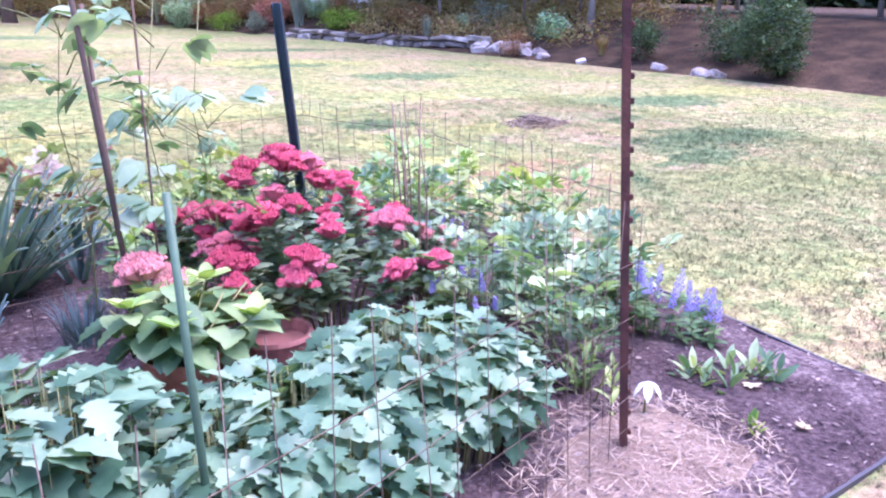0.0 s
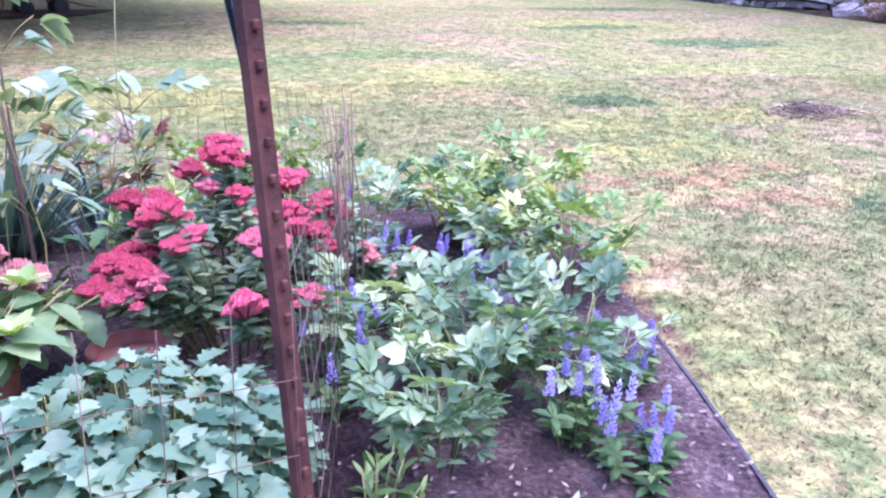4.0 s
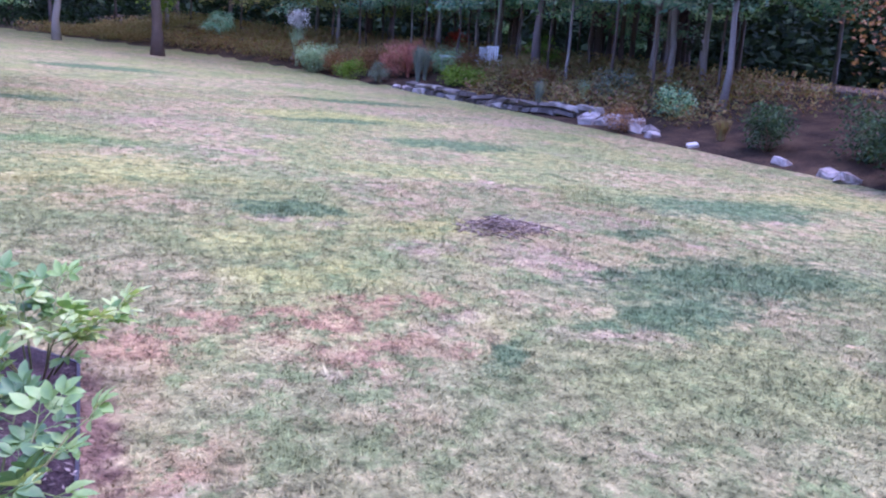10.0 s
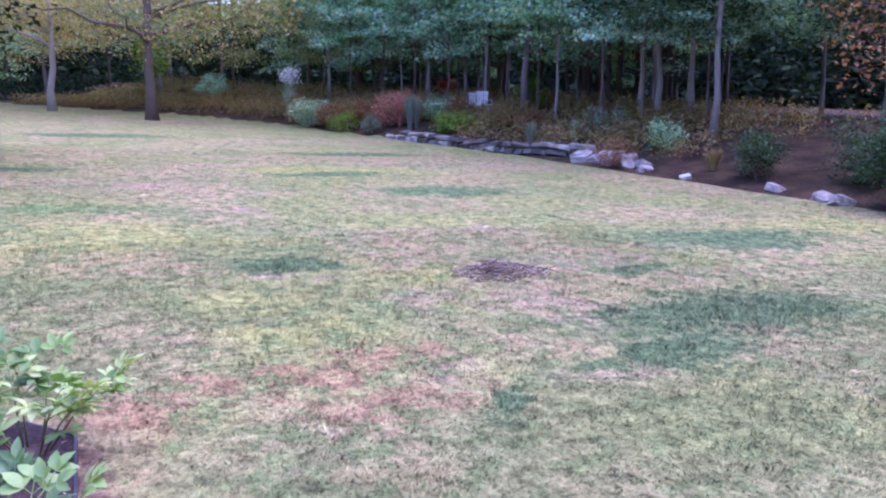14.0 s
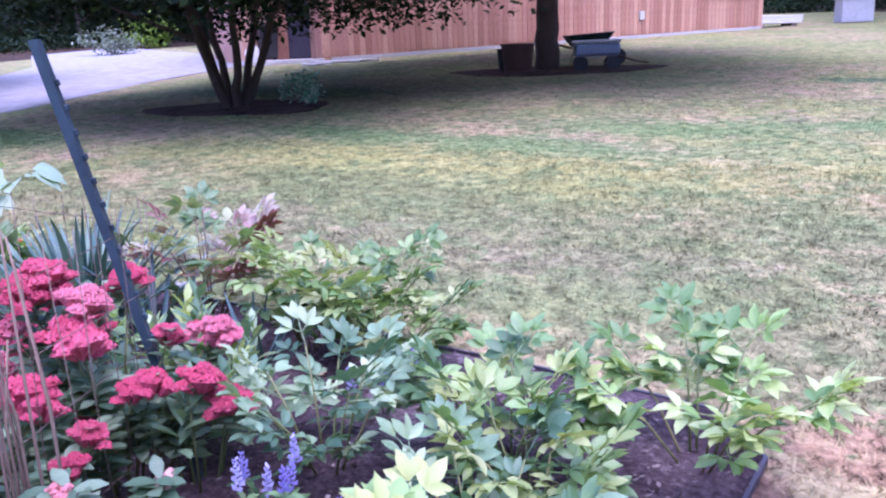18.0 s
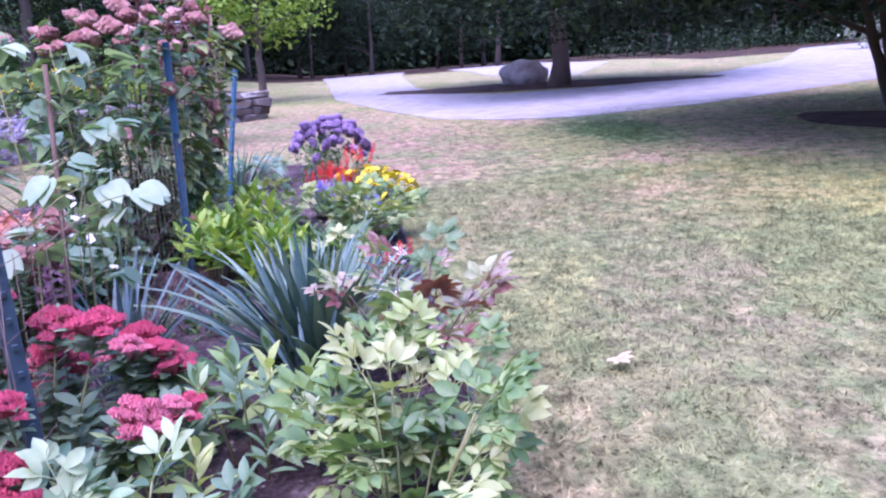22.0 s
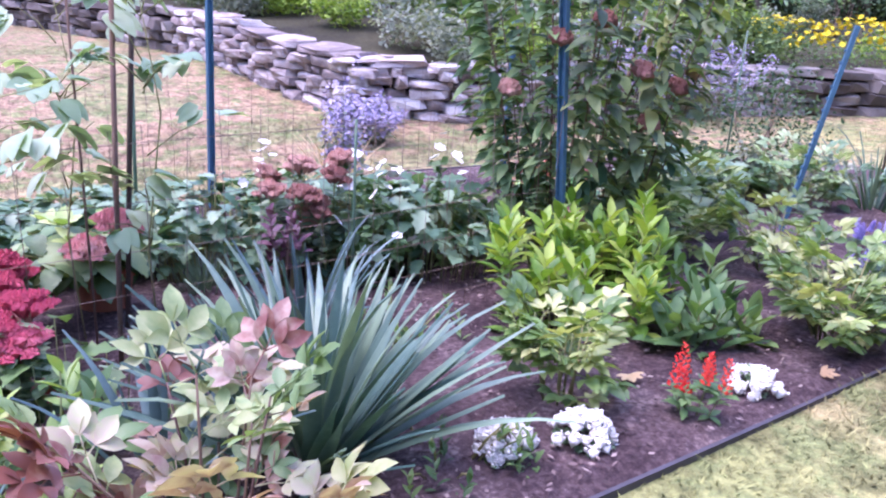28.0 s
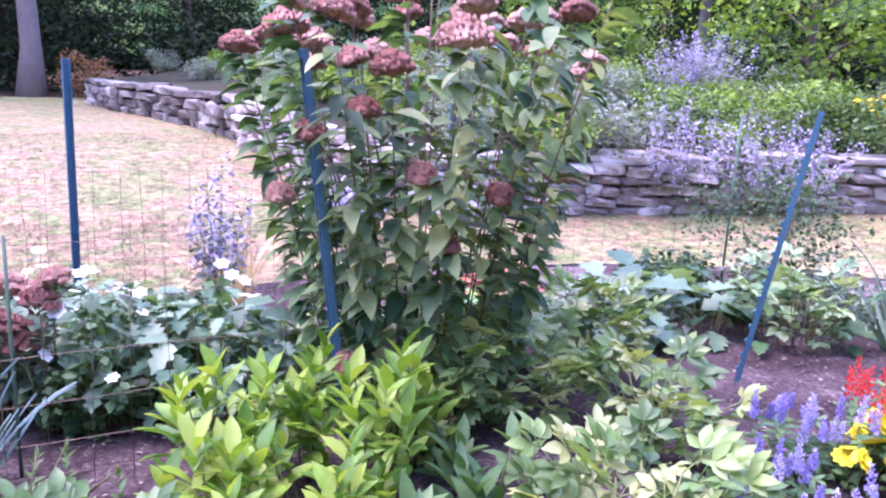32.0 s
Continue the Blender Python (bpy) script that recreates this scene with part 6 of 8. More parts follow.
shoots(-3.74, 4.2, 0.22, 0.24, L_MINT, 41, "low plant with broad dark green leaves", n=8, length=0.2, width=0.07, per=8)
shoots(0.22, 1.42, 0.13, 0.2, L_PEONY_COOL, 42, "low leafy green plant on bare soil", n=9, length=0.15, width=0.05, per=9)
shoots(-0.10, 1.08, 0.09, 0.09, L_LIME, 43, "small lime-green seedling on bare soil", n=4, length=0.09, width=0.03, per=8)
shoots(-0.42, 1.68, 0.27, 0.16, L_PEONY_PALE, 44, "small pale yellowing plant", n=7, length=0.1, width=0.03, per=8)
shoots(-2.3, 4.4, 0.22, 0.3, L_MINT, 45, "low dark green ground cover", n=10, length=0.06, width=0.024, per=12)
shoots(-2.62, 3.5, 0.22, 0.32, L_MINT, 46, "low dark green ground cover", n=20, length=0.06, width=0.024, per=12)

# irises
sword_clump(-1.95, 4.18, 135, 0.7, 1, "large clump of blue-green sword-shaped iris leaves", L_IRIS, 0.55, 0.056)
sword_clump(-0.95, 4.3, 12, 0.42, 2, "small fan of dark green iris leaves", L_IRIS_DARK, 0.3, 0.034, "iris_clump", 0.08)
sword_clump(-1.5, 4.2, 14, 0.5, 3, "fan of dark green iris leaves", L_IRIS_DARK, 0.35, 0.034, "iris_clump", 0.08)
sword_clump(-7.0, 3.1, 40, 0.62, 4, "grey-green clump of sword-shaped leaves", L_IRIS, 0.4, 0.03)
sword_clump(-2.35, 3.2, 30, 0.5, 5, "dark clump of sword-shaped leaves inside the fence", L_IRIS_DARK, 0.4, 0.03)

# sedums
sedum(-0.80, 2.85, 0.66, 0.50, 26, P_PINK, 1, "stonecrop sedum with deep pink flower heads round the post", 0.066, 150)
sedum(-0.72, 3.42, 0.74, 0.46, 22, P_PINK, 2, "stonecrop sedum with deep pink flower heads round the post", 0.066, 130)
sedum(-0.18, 3.02, 0.42, 0.26, 12, P_PALE, 3, "small stonecrop with pale pink flower heads", 0.032, 60)
sedum(-1.15, 3.55, 0.5, 0.24, 7, P_PINK, 4, "stonecrop sedum with deep pink flower heads", 0.06, 50)

# salvias
for k, (x, y, h, n) in enumerate(((0.30, 1.86, 0.30, 9), (0.44, 1.68, 0.24, 4), (0.72, 2.3, 0.22, 7), (0.28, 2.74, 0.26, 7), (0.42, 2.66, 0.26, 6), (-0.35, 2.62, 0.3, 7), (0.3, 2.05, 0.3, 6), (-0.45, 2.35, 0.3, 5),
                                  (0.34, 3.35, 0.2, 8), (-0.05, 3.5, 0.22, 6), (-0.2, 4.2, 0.2, 5), (-4.85, 4.3, 0.26, 12), (-5.15, 4.1, 0.32, 12), (-5.05, 4.42, 0.22, 10), (-5.38, 4.18, 0.28, 10), (0.58, 1.75, 0.24, 5))):
    salvia(x, y, h, n, 60 + k)
for k, (x, y, h, n) in enumerate(((-3.2, 4.6, 0.17, 6), (-5.55, 4.16, 0.34, 13), (-5.68, 4.05, 0.36, 12), (-5.76, 4.24, 0.34, 11), (-5.98, 4.42, 0.5, 10))):
    salvia(x, y, h, n, 80 + k, P_RED, "plant with scarlet flower spikes", 0.15, L_MINT, "red_salvia", 0.13, 0.016)

YELLOW_BLOOM = [bloom_mesh("bloom", 0.045, P_YELLOW, 9, 0.1, 1), bloom_mesh("bloom", 0.04, P_YELLOW, 8, 0.2, 2)]
WHITE_BLOOM = [bloom_mesh("bloom", 0.032, P_WHITE, 6, 0.1), bloom_mesh("bloom", 0.037, P_WHITE, 6, 0.2)]
TINY_WHITE = [dome_head("bloom", 0.024, 0.006, P_WHITE, 5, 18, 0.0055)]
PURPLE_BLOOM = [dome_head("bloom", 0.045, 0.04, P_PURPLE, 7, 36, 0.014), dome_head("bloom", 0.06, 0.05, P_PURPLE, 8, 44, 0.014)]
mound(-5.65, 4.5, 0.36, 0.46, 120, YELLOW_BLOOM, L_MINT, 1, "mound of bright yellow daisy flowers", "yellow_daisies")
mound(-7.7, 4.05, 0.68, 0.45, 80, PURPLE_BLOOM, L_MINT, 2, "tall mound of dusky purple asters", "purple_asters")
for k, (x, y, r) in enumerate(((-2.46, 4.5, 0.10), (-2.72, 4.56, 0.10), (-1.85, 4.74, 0.07), (-3.52, 4.62, 0.09), (-4.9, 4.5, 0.10))):
    mound(x, y, 0.13, r, int(r * 380), TINY_WHITE, L_SEDUM, 10 + k, "low cushion of tiny white flowers at the lawn edge", "white_alyssum", leaf_size=0.025, clumps=16, per=20, fine=True)


# the tall flowering plant behind its post
L_TALL_REST = leafy("tall_plant_leaf_rest", [(0.038, 0.09, 0.045), (0.075, 0.15, 0.068), (0.135, 0.24, 0.105), (0.24, 0.345, 0.15)], 0.45, "island")
def tall_plant(x, y, h, r, seed):
    rng = random.Random(seed)
    root = thing("joe_pye_weed", x, y, "tall dense dark green plant with dusty rose flower heads", "plant")
    lf = [blade_mesh("leaf", L, L * 0.48, L_TALL, 0.15, d, 5, 0.4) for L, d in ((0.11, 0.2), (0.14, 0.3), (0.16, 0.4), (0.13, 0.5))]
    lines = []
    heads = []
    for k, q in enumerate((0.046, 0.060, 0.078)):
        ball = dome_head("b", q * 0.62, q * 0.5, P_RUSTY, 30 + k, 42, 0.014)
        heads.append(joined("flower_head", [(ball, pose(q * 0.55 * math.cos(j * 1.26), q * 0.55 * math.sin(j * 1.26), 0, 25 * math.sin(j * 1.26), 25 * math.cos(j * 1.26), 0)) for j in range(5)] + [(ball, pose(0, 0, q * 0.35))], P_RUSTY))
    spots_ = []
    for k in range(40):
        a, q = 2.4 * k, r * math.sqrt((k + 0.5) / 40)
        top = Vector((q * 1.52 * math.cos(a), q * 1.52 * math.sin(a), h * rng.uniform(0.84, 1.06) * (1 - 0.08 * (q / r) ** 2)))
        base = Vector((q * 0.66 * math.cos(a), q * 0.66 * math.sin(a), 0))
        lines.append(stem_line(base, top, 0.0035, 0.0))
        if k % 4 != 3:
            piece("flower_head", rng.choice(heads), root, Matrix.Translation(top) @ pose(0, 0, 0, rng.uniform(-25, 25), rng.uniform(-25, 25), 0))
        for j in range(78 if q > r * 0.6 else 26):
            spots_.append((base.lerp(top, (j + rng.uniform(0.1, 1.2)) / 79 if q > r * 0.6 else rng.uniform(0.3, 0.97)), a + rng.uniform(-1.3, 1.3), q))
    spots_.sort(key=lambda e: -(e[0].y + 0.25 * e[2]))
    rest = []
    for i, (p, aa, q) in enumerate(spots_):
        m = Matrix.Translation(p) @ pose(0, 0, 0, rng.uniform(-25, 25), rng.uniform(-32, 26), math.degrees(aa)) @ Matrix.Scale(rng.uniform(0.65, 1.1), 4)
        if i < 290:
            piece("leaf", rng.choice(lf), root, m)
        else:
            rest.append((rng.choice(lf), m))
    tagged(piece("leaves", joined("leaves", rest, L_TALL_REST), root), kind="stuff")
    for hx, hy, hz in ((0.1, 0.57, 0.88), (0.2, 0.58, 1.14), (0.56, 0.38, 1.27), (0.39, 0.48, 1.36), (-0.15, 0.5, 1.05), (0.42, 0.45, 0.4), (-0.5, 0.3, 1.1), (0.62, 0.1, 1.0)):
        piece("flower_head", heads[0], root, pose(hx, hy, hz, rng.uniform(-50, -25), 0, 0))
        lines.append(stem_line((hx * 0.7, hy * 0.7, hz - 0.25), (hx, hy, hz), 0.003))
    stems_of(root, lines, M_STEM_DARK, 5)
    return root


tall_plant(-4.16, 2.86, 1.85, 0.54, 5)


# broad-leaved patch, potted hydrangea, plants inside the fence
def broad_patch(outline_c, rx, ry, h, n, seed, mat, size, label, name, more=0, rest=None):
    rng = random.Random(seed)
    root = thing(name, *outline_c, label, "plant")
    kinds = []
    for k in range(4):
        kinds.append(lobed_leaf("leaf", size * 1.25, size * (0.86 + 0.06 * k), mat, 0.12 + 0.1 * k, 3 + k % 2))
    lines = []
    bulk = []
    for i in range(n + more):
        a, q = rng.uniform(0, 6.283), math.sqrt(rng.random())
        p = Vector((rx * q * math.cos(a), ry * q * math.sin(a), h * (1 - 0.5 * q ** 3) * (rng.uniform(0.78, 1.1) if i % 3 else rng.uniform(0.4, 0.8))))
        lines.append(([Vector((p.x * 0.92, p.y * 0.92, 0)), p], [0.003, 0.002]))
        m = Matrix.Translation(p) @ pose(0, 0, 0, rng.uniform(-20, 20), rng.uniform(-24, 30), math.degrees(a) + rng.uniform(-80, 80)) @ Matrix.Scale(rng.uniform(0.7, 1.2), 4)
        if i < n:
            piece("leaf", rng.choice(kinds), root, m)
        else:
            bulk.append((rng.choice(kinds), m))
    if bulk:
        tagged(piece("leaves", joined("leaves", bulk, rest), root), kind="stuff")
    tagged(piece("stalk_tuft", tubes("stalk_tuft", lines, M_STEM, 3), root), kind="stuff")
    return root


broad_patch((-1.08, 1.93), 0.50, 0.40, 0.40, 290, 3, L_COVER, 0.082, "dense patch of broad lobed blue-green leaves", "broad_leaf_patch", 420, L_COVER_REST)
broad_patch((-1.68, 1.80), 0.50, 0.46, 0.38, 290, 4, L_COVER, 0.082, "dense patch of broad lobed blue-green leaves", "broad_leaf_patch", 420, L_COVER_REST)
broad_patch((-2.32, 2.12), 0.5, 0.45, 0.45, 130, 5, L_COVER, 0.10, "leafy geranium clump inside the fence", "geranium_clump", 190, L_COVER_REST)
broad_patch((-2.85, 2.42), 0.5, 0.45, 0.50, 150, 6, L_COVER, 0.10, "leafy geranium clump inside the fence", "geranium_clump", 190, L_COVER_REST)
broad_patch((-3.3, 2.62), 0.4, 0.45, 0.46, 100, 7, L_COVER, 0.10, "leafy geranium clump beside the tall plant", "geranium_clump", 150, L_COVER_REST)
broad_patch((-1.3, 3.6), 0.3, 0.3, 0.35, 40, 8, L_MINT, 0.09, "leafy green plant behind the irises", "geranium_clump")
for k, (x, y, hh, mt, sz) in enumerate(((-5.2, 2.75, 0.34, L_COVER, 0.16), (-4.35, 2.35, 0.4, L_MINT, 0.1), (-6.5, 2.7, 0.4, L_MINT, 0.11), (-3.9, 2.5, 0.4, L_TALL, 0.1), (-7.2, 3.3, 0.35, L_COVER, 0.13))):
    broad_patch((x, y), 0.38, 0.34, hh, 38, 120 + k, mt, sz, "leafy green clump inside the fence", "leafy_clump")
broad_patch((-5.85, 2.3), 0.55, 0.42, 0.40, 60, 9, L_COVER, 0.19, "hosta with broad blue-green leaves", "hosta")
shoots(-2.58, 2.62, 0.55, 0.13, L_WINE, 50, "wine-purple leaved plant with dark red heads", n=8, length=0.08, width=0.045, per=14, stem=M_STEM_DARK)
shoots(-2.35, 2.9, 0.5, 0.1, L_WINE, 51, "wine-purple leaved plant inside the fence", n=4, length=0.08, width=0.045, per=14, stem=M_STEM_DARK)
sedum(-2.46, 2.70, 0.72, 0.16, 6, P_RUSTY, 7, "sedum with dark red flower heads inside the fence", 0.06, 20)
sedum(-2.66, 2.78, 0.66, 0.14, 4, P_RUSTY, 8, "sedum with dark red flower heads inside the fence", 0.055, 16)
mound(-2.86, 2.78, 0.68, 0.24, 26, WHITE_BLOOM, L_MINT, 20, "leafy plant with white phlox flowers", "white_phlox", clumps=26)
mound(-2.62, 2.1, 0.68, 0.2, 14, WHITE_BLOOM, L_MINT, 21, "leafy plant with white phlox flowers", "white_phlox", clumps=20)
mound(-3.35, 2.7, 0.72, 0.16, 9, WHITE_BLOOM, L_MINT, 22, "thin plant with white flowers", "white_phlox", clumps=14)

hyd = thing("potted_hydrangea", -1.64, 2.55, "hydrangea with pale pink mopheads in a terracotta pot", "potted plant")
bm = bmesh.new()
prev = None
for z, r in ((0.0, 0.095), (0.02, 0.10), (0.20, 0.13), (0.20, 0.146), (0.245, 0.15), (0.25, 0.143), (0.24, 0.132), (0.17, 0.122)):
    cur_ring = [bm.verts.new((r * math.cos(6.2832 * k / 28), r * math.sin(6.2832 * k / 28), z)) for k in range(28)]
    if prev:
        for k in range(28):
            bm.faces.new([prev[k], prev[(k + 1) % 28], cur_ring[(k + 1) % 28], cur_ring[k]])
    else:
        bm.faces.new(cur_ring[::-1])
    prev = cur_ring
part("pot", bm, M_POT, hyd, "terracotta pot with a thick rim")
bm = bmesh.new()
bmesh.ops.create_circle(bm, cap_ends=True, segments=28, radius=0.124)
bmesh.ops.translate(bm, vec=(0, 0, 0.185), verts=bm.verts)
part("potting_soil", bm, M_SOIL, hyd)
HL = [lobed_leaf("leaf", q, q * 0.72, L_HYD, 0.2 + d, 6, 0.12) for q, d in ((0.13, 0.0), (0.15, 0.12), (0.17, 0.2))]
HT = [lobed_leaf("leaf", q, q * 0.68, L_LIME_PALE, 0.05, 6, 0.14) for q in (0.085, 0.105)]
rh = random.Random(91)
lines = []
for k in range(17):
    a, q = 2.4 * k + 0.4, 0.30 * math.sqrt((k + 0.5) / 17)
    top = Vector((0.10 + 1.15 * q * math.cos(a), 0.08 + q * math.sin(a), 0.53 - 0.55 * q + rh.uniform(-0.04, 0.03)))
    base = Vector((q * 0.25 * math.cos(a), q * 0.25 * math.sin(a), 0.18))
    lines.append(stem_line(base, top, 0.005))
    for j in range(6):
        t = 0.5 + 0.42 * j / 5
        piece("leaf", rh.choice(HL), hyd, Matrix.Translation(base.lerp(top, t)) @ pose(0, 0, 0, rh.uniform(-12, 12), rh.uniform(-8, 24), math.degrees(a) + j * 93 + rh.uniform(-30, 30)) @ Matrix.Scale(rh.uniform(0.75, 1.0), 4))
    if k % 3 == 0:
        for j in range(6):
            piece("leaf", rh.choice(HT), hyd, Matrix.Translation(top) @ pose(0, 0, 0, rh.uniform(-10, 10), -rh.uniform(10, 45), j * 62 + rh.uniform(-12, 12)), "pale lime young leaf")
for hx, hy, hz in ((-0.02, 0.27, 0.49), (0.22, 0.12, 0.27), (0.1, 0.3, 0.40)):
    lines.append(stem_line((hx * 0.3, hy * 0.3, 0.18), (hx, hy, hz), 0.005))
stems_of(hyd, lines, M_STEM, 4)
MOP = [cluster_head("mophead", 0.088, P_PALE, 61, 20), cluster_head("mophead", 0.068, P_PALE, 62, 16)]
for k, (hx, hy, hz) in enumerate(((-0.02, 0.27, 0.49), (0.22, 0.12, 0.27), (0.1, 0.3, 0.40))):
    piece("mophead", MOP[k % 2], hyd, pose(hx, hy, hz, rh.uniform(-15, 15), rh.uniform(-15, 15), 0))

rp = thing("pink_pot", -1.17, 2.74, "pinkish clay bowl half hidden by leaves", "pot")
bm = bmesh.new()
prev = None
for z, r in ((0.0, 0.10), (0.11, 0.155), (0.13, 0.168), (0.15, 0.165), (0.145, 0.148), (0.10, 0.135)):
    cur_ring = [bm.verts.new((r * math.cos(6.2832 * k / 22), r * math.sin(6.2832 * k / 22), z)) for k in range(22)]
    if prev:
        for k in range(22):
            bm.faces.new([prev[k], prev[(k + 1) % 22], cur_ring[(k + 1) % 22], cur_ring[k]])
    prev = cur_ring
bm.faces.new(prev)
part("bowl", bm, M_POT_PINK, rp)

peony(0.62, 3.85, 0.36, 0.26, L_PEONY_PALE, 18, 23, "pale green peony near the corner of the bed")

for k, (x, y, h, r, mt) in enumerate(((-5.6, 2.3, 0.4, 0.45, C_GREY), (-6.3, 1.9, 0.5, 0.5, C_BUSH), (-4.75, 2.05, 0.35, 0.4, C_DEEP), (-7.0, 2.3, 0.45, 0.5, C_GREY), (-3.3, 1.9, 0.4, 0.45, C_BUSH), (-5.2, 1.5, 0.3, 0.4, C_WINE))):
    mound(x, y, h, r, 0, None, mt, 150 + k, "low bushy plant filling the back of the bed", "bushy_perennial", "plant", 0.06, 50, 40)

# ---- posts, fence, stakes ----
def steel_post(base, top, mat, label, studs=True, width=0.045):
    """A pressed steel fence post: a channel with a row of studs down its face."""
    b, t = Vector(base), Vector(top)
    root = tagged(new("fence_post"), label, "fence post", "fence posts")
    L = (t - b).length + 0.15
    m = (t - b).to_track_quat("Z", "Y").to_matrix().to_4x4()
    m.translation = b - (t - b).normalized() * 0.15
    root.matrix_world = m
    w, d, th = width / 2, width * 0.5, 0.006
    prof = [(-w, -d), (-w + th, -d), (-w + th, -th), (w - th, -th), (w - th, -d), (w, -d), (w, 0.003), (-w, 0.003)]
    bm = bmesh.new()
    lo, hi = [bm.verts.new((x, y, 0)) for x, y in prof], [bm.verts.new((x, y, L)) for x, y in prof]
    for k in range(8):
        bm.faces.new([lo[k], lo[(k + 1) % 8], hi[(k + 1) % 8], hi[k]])
    bm.faces.new(lo[::-1])
    bm.faces.new(hi)
    part("channel", bm, mat, root)
    if studs:
        sb = box_bm(0.016, 0.014, 0.02, (0, 0.008, 0), 0.003)
        me = bpy.data.meshes.new("stud")
        sb.to_mesh(me)
        sb.free()
        me.materials.append(mat)
        for k in range(int((L - 0.3) / 0.075)):
            piece("stud", me, root, pose(0, 0, 0.25 + k * 0.075))
    return root


def gz(x, y):
    return float(ground_z(x, y))


steel_post((-0.465, 3.56, gz(-0.465, 3.56)), (-0.70, 3.36, 1.69), M_POST_DARK, "dark blue-green steel post leaning among the sedums")
steel_post((-0.60, 1.34, gz(-0.60, 1.34)), (-0.65, 1.40, 1.80), M_RUST, "rusty red-brown steel post at the corner of the fence")
steel_post((-3.77, 3.24, gz(-3.77, 3.24)), (-3.58, 3.26, 1.82), M_POST_BLUE, "blue painted steel post before the tall plant")
steel_post((-5.74, 3.16, gz(-5.74, 3.16)), (-5.88, 3.31, 1.67), M_POST_BLUE, "leaning blue painted steel post")
steel_post((-2.62, 0.90, gz(-2.62, 0.90)), (-2.63, 0.93, 1.74), M_POST_BLUE, "blue painted steel post in the wire fence")
steel_post((-5.0, 1.05, gz(-5.0, 1.05)), (-5.0, 1.05, 1.55), M_POST_BLUE, "blue painted steel post in the wire fence")


def wire_panel(name, a, c, height, label, step=0.1, rows=(0.02, 0.12, 0.24, 0.38, 0.54, 0.72, 0.92, 1.1), seed=1):
    root = tagged(new(name), label, "wire fence", "wire fence")
    rng = random.Random(seed)
    x0, y0, x1, y1 = *a, *c
    L = math.hypot(x1 - x0, y1 - y0)
    n = int(L / step)
    px, py = -(y1 - y0) / L, (x1 - x0) / L

    def at(s, h):
        w = 0.03 * math.sin(s * 2.3 + seed) * h
        return Vector((x0 + (x1 - x0) * s / L + px * w, y0 + (y1 - y0) * s / L + py * w, gz(x0 + (x1 - x0) * s / L, y0 + (y1 - y0) * s / L) + h))

    for r in rows:
        if r <= height:
            k = max(3, int(L / 0.4))
            piece("line_wire", tubes("line_wire", [([at(L * i / k, r + 0.006 * math.sin(i * 1.7 + r * 9)) for i in range(k + 1)], [0.0015] * (k + 1))], M_WIRE, 3), root)
    for i in range(n + 1):
        s = L * i / n
        t = height + rng.uniform(-0.02, 0.07)
        piece("stay_wire", tubes("stay_wire", [([at(s, 0.0), at(s + rng.uniform(-0.02, 0.02), t * 0.5), at(s + rng.uniform(-0.025, 0.025), t)], [0.0015] * 3)], M_WIRE, 3), root)
    return root


wire_panel("wire_fence", (-0.60, 1.36), (-0.31, 2.86), 0.98, "rusted wire mesh fence between the posts", 0.1, seed=1)
wire_panel("wire_fence", (-0.31, 2.88), (-0.49, 3.48), 0.95, "rusted wire mesh fence bent behind the sedums", 0.1, seed=6)
wire_panel("wire_fence", (-0.5, 3.5), (-3.62, 3.29), 0.95, "rusted wire mesh fence behind the irises", 0.13, seed=2)
wire_panel("wire_fence", (-0.62, 1.33), (-2.62, 0.92), 0.9, "rusted wire mesh fence", 0.13, seed=3)
wire_panel("wire_fence", (-2.62, 0.92), (-5.0, 1.05), 0.95, "rusted wire mesh fence beside the dry lawn", 0.13, seed=4)
wire_panel("wire_fence", (-5.0, 1.05), (-8.0, 1.6), 0.9, "rusted wire mesh fence beside the dry lawn", 0.18, seed=5)
# spare stays standing up where the mesh ends
for k in range(11):
    x, y = -0.30 + RNG.uniform(-0.05, 0.05), 2.88 + RNG.uniform(-0.09, 0.12)
    ob = tagged(new("dry_stalk", tubes("dry_stalk", [([(0, 0, -0.05), (RNG.uniform(-0.03, 0.03), 0, 0.6), (RNG.uniform(-0.06, 0.06), RNG.uniform(-0.03, 0.03), RNG.uniform(0.75, 1.15))], [0.005, 0.004, 0.0025])], M_TWIG, 5)), "tall thin brown dry stalk by the fence end", "stalk", "dry stalks")
    ob.matrix_world = pose(x, y, gz(x, y))


def stake(x, y, top, mat, label, r=0.008, lean=(0, 0), name="garden_stake"):
    ob = tagged(new(name, tubes(name, [([(0, 0, -0.1), (lean[0] * 0.5, lean[1] * 0.5, top * 0.5), (lean[0], lean[1], top)], [r, r, r * 0.9])], mat, 7)), label, "stake", "garden stakes")
    ob.matrix_world = pose(x, y, gz(x, y))
    return ob


stake(-2.59, 3.15, 0.92, M_STAKE, "thin green garden stake", 0.007)
stake(-1.66, 2.88, 1.75, M_STICK, "dark brown stick holding up a vine", 0.011, (-0.13, 0.0))
stake(-1.53, 3.01, 1.7, M_TWIG, "thin pale garden stake beside the vines", 0.005, (0.02, 0.0))
stake(-1.57, 3.24, 1.45, M_TWIG, "brown stick holding up a vine", 0.010, (-0.05, 0.02))
stake(-1.97, 1.64, 1.06, M_STAKE, "green painted stake in the broad leaves", 0.011, (-0.03, 0.0))
stake(-6.6, 2.0, 1.3, M_STAKE, "thin green garden stake", 0.008)
stake(-7.4, 2.9, 1.9, M_TWIG, "tall brown garden stick", 0.012, (0.15, 0.0))
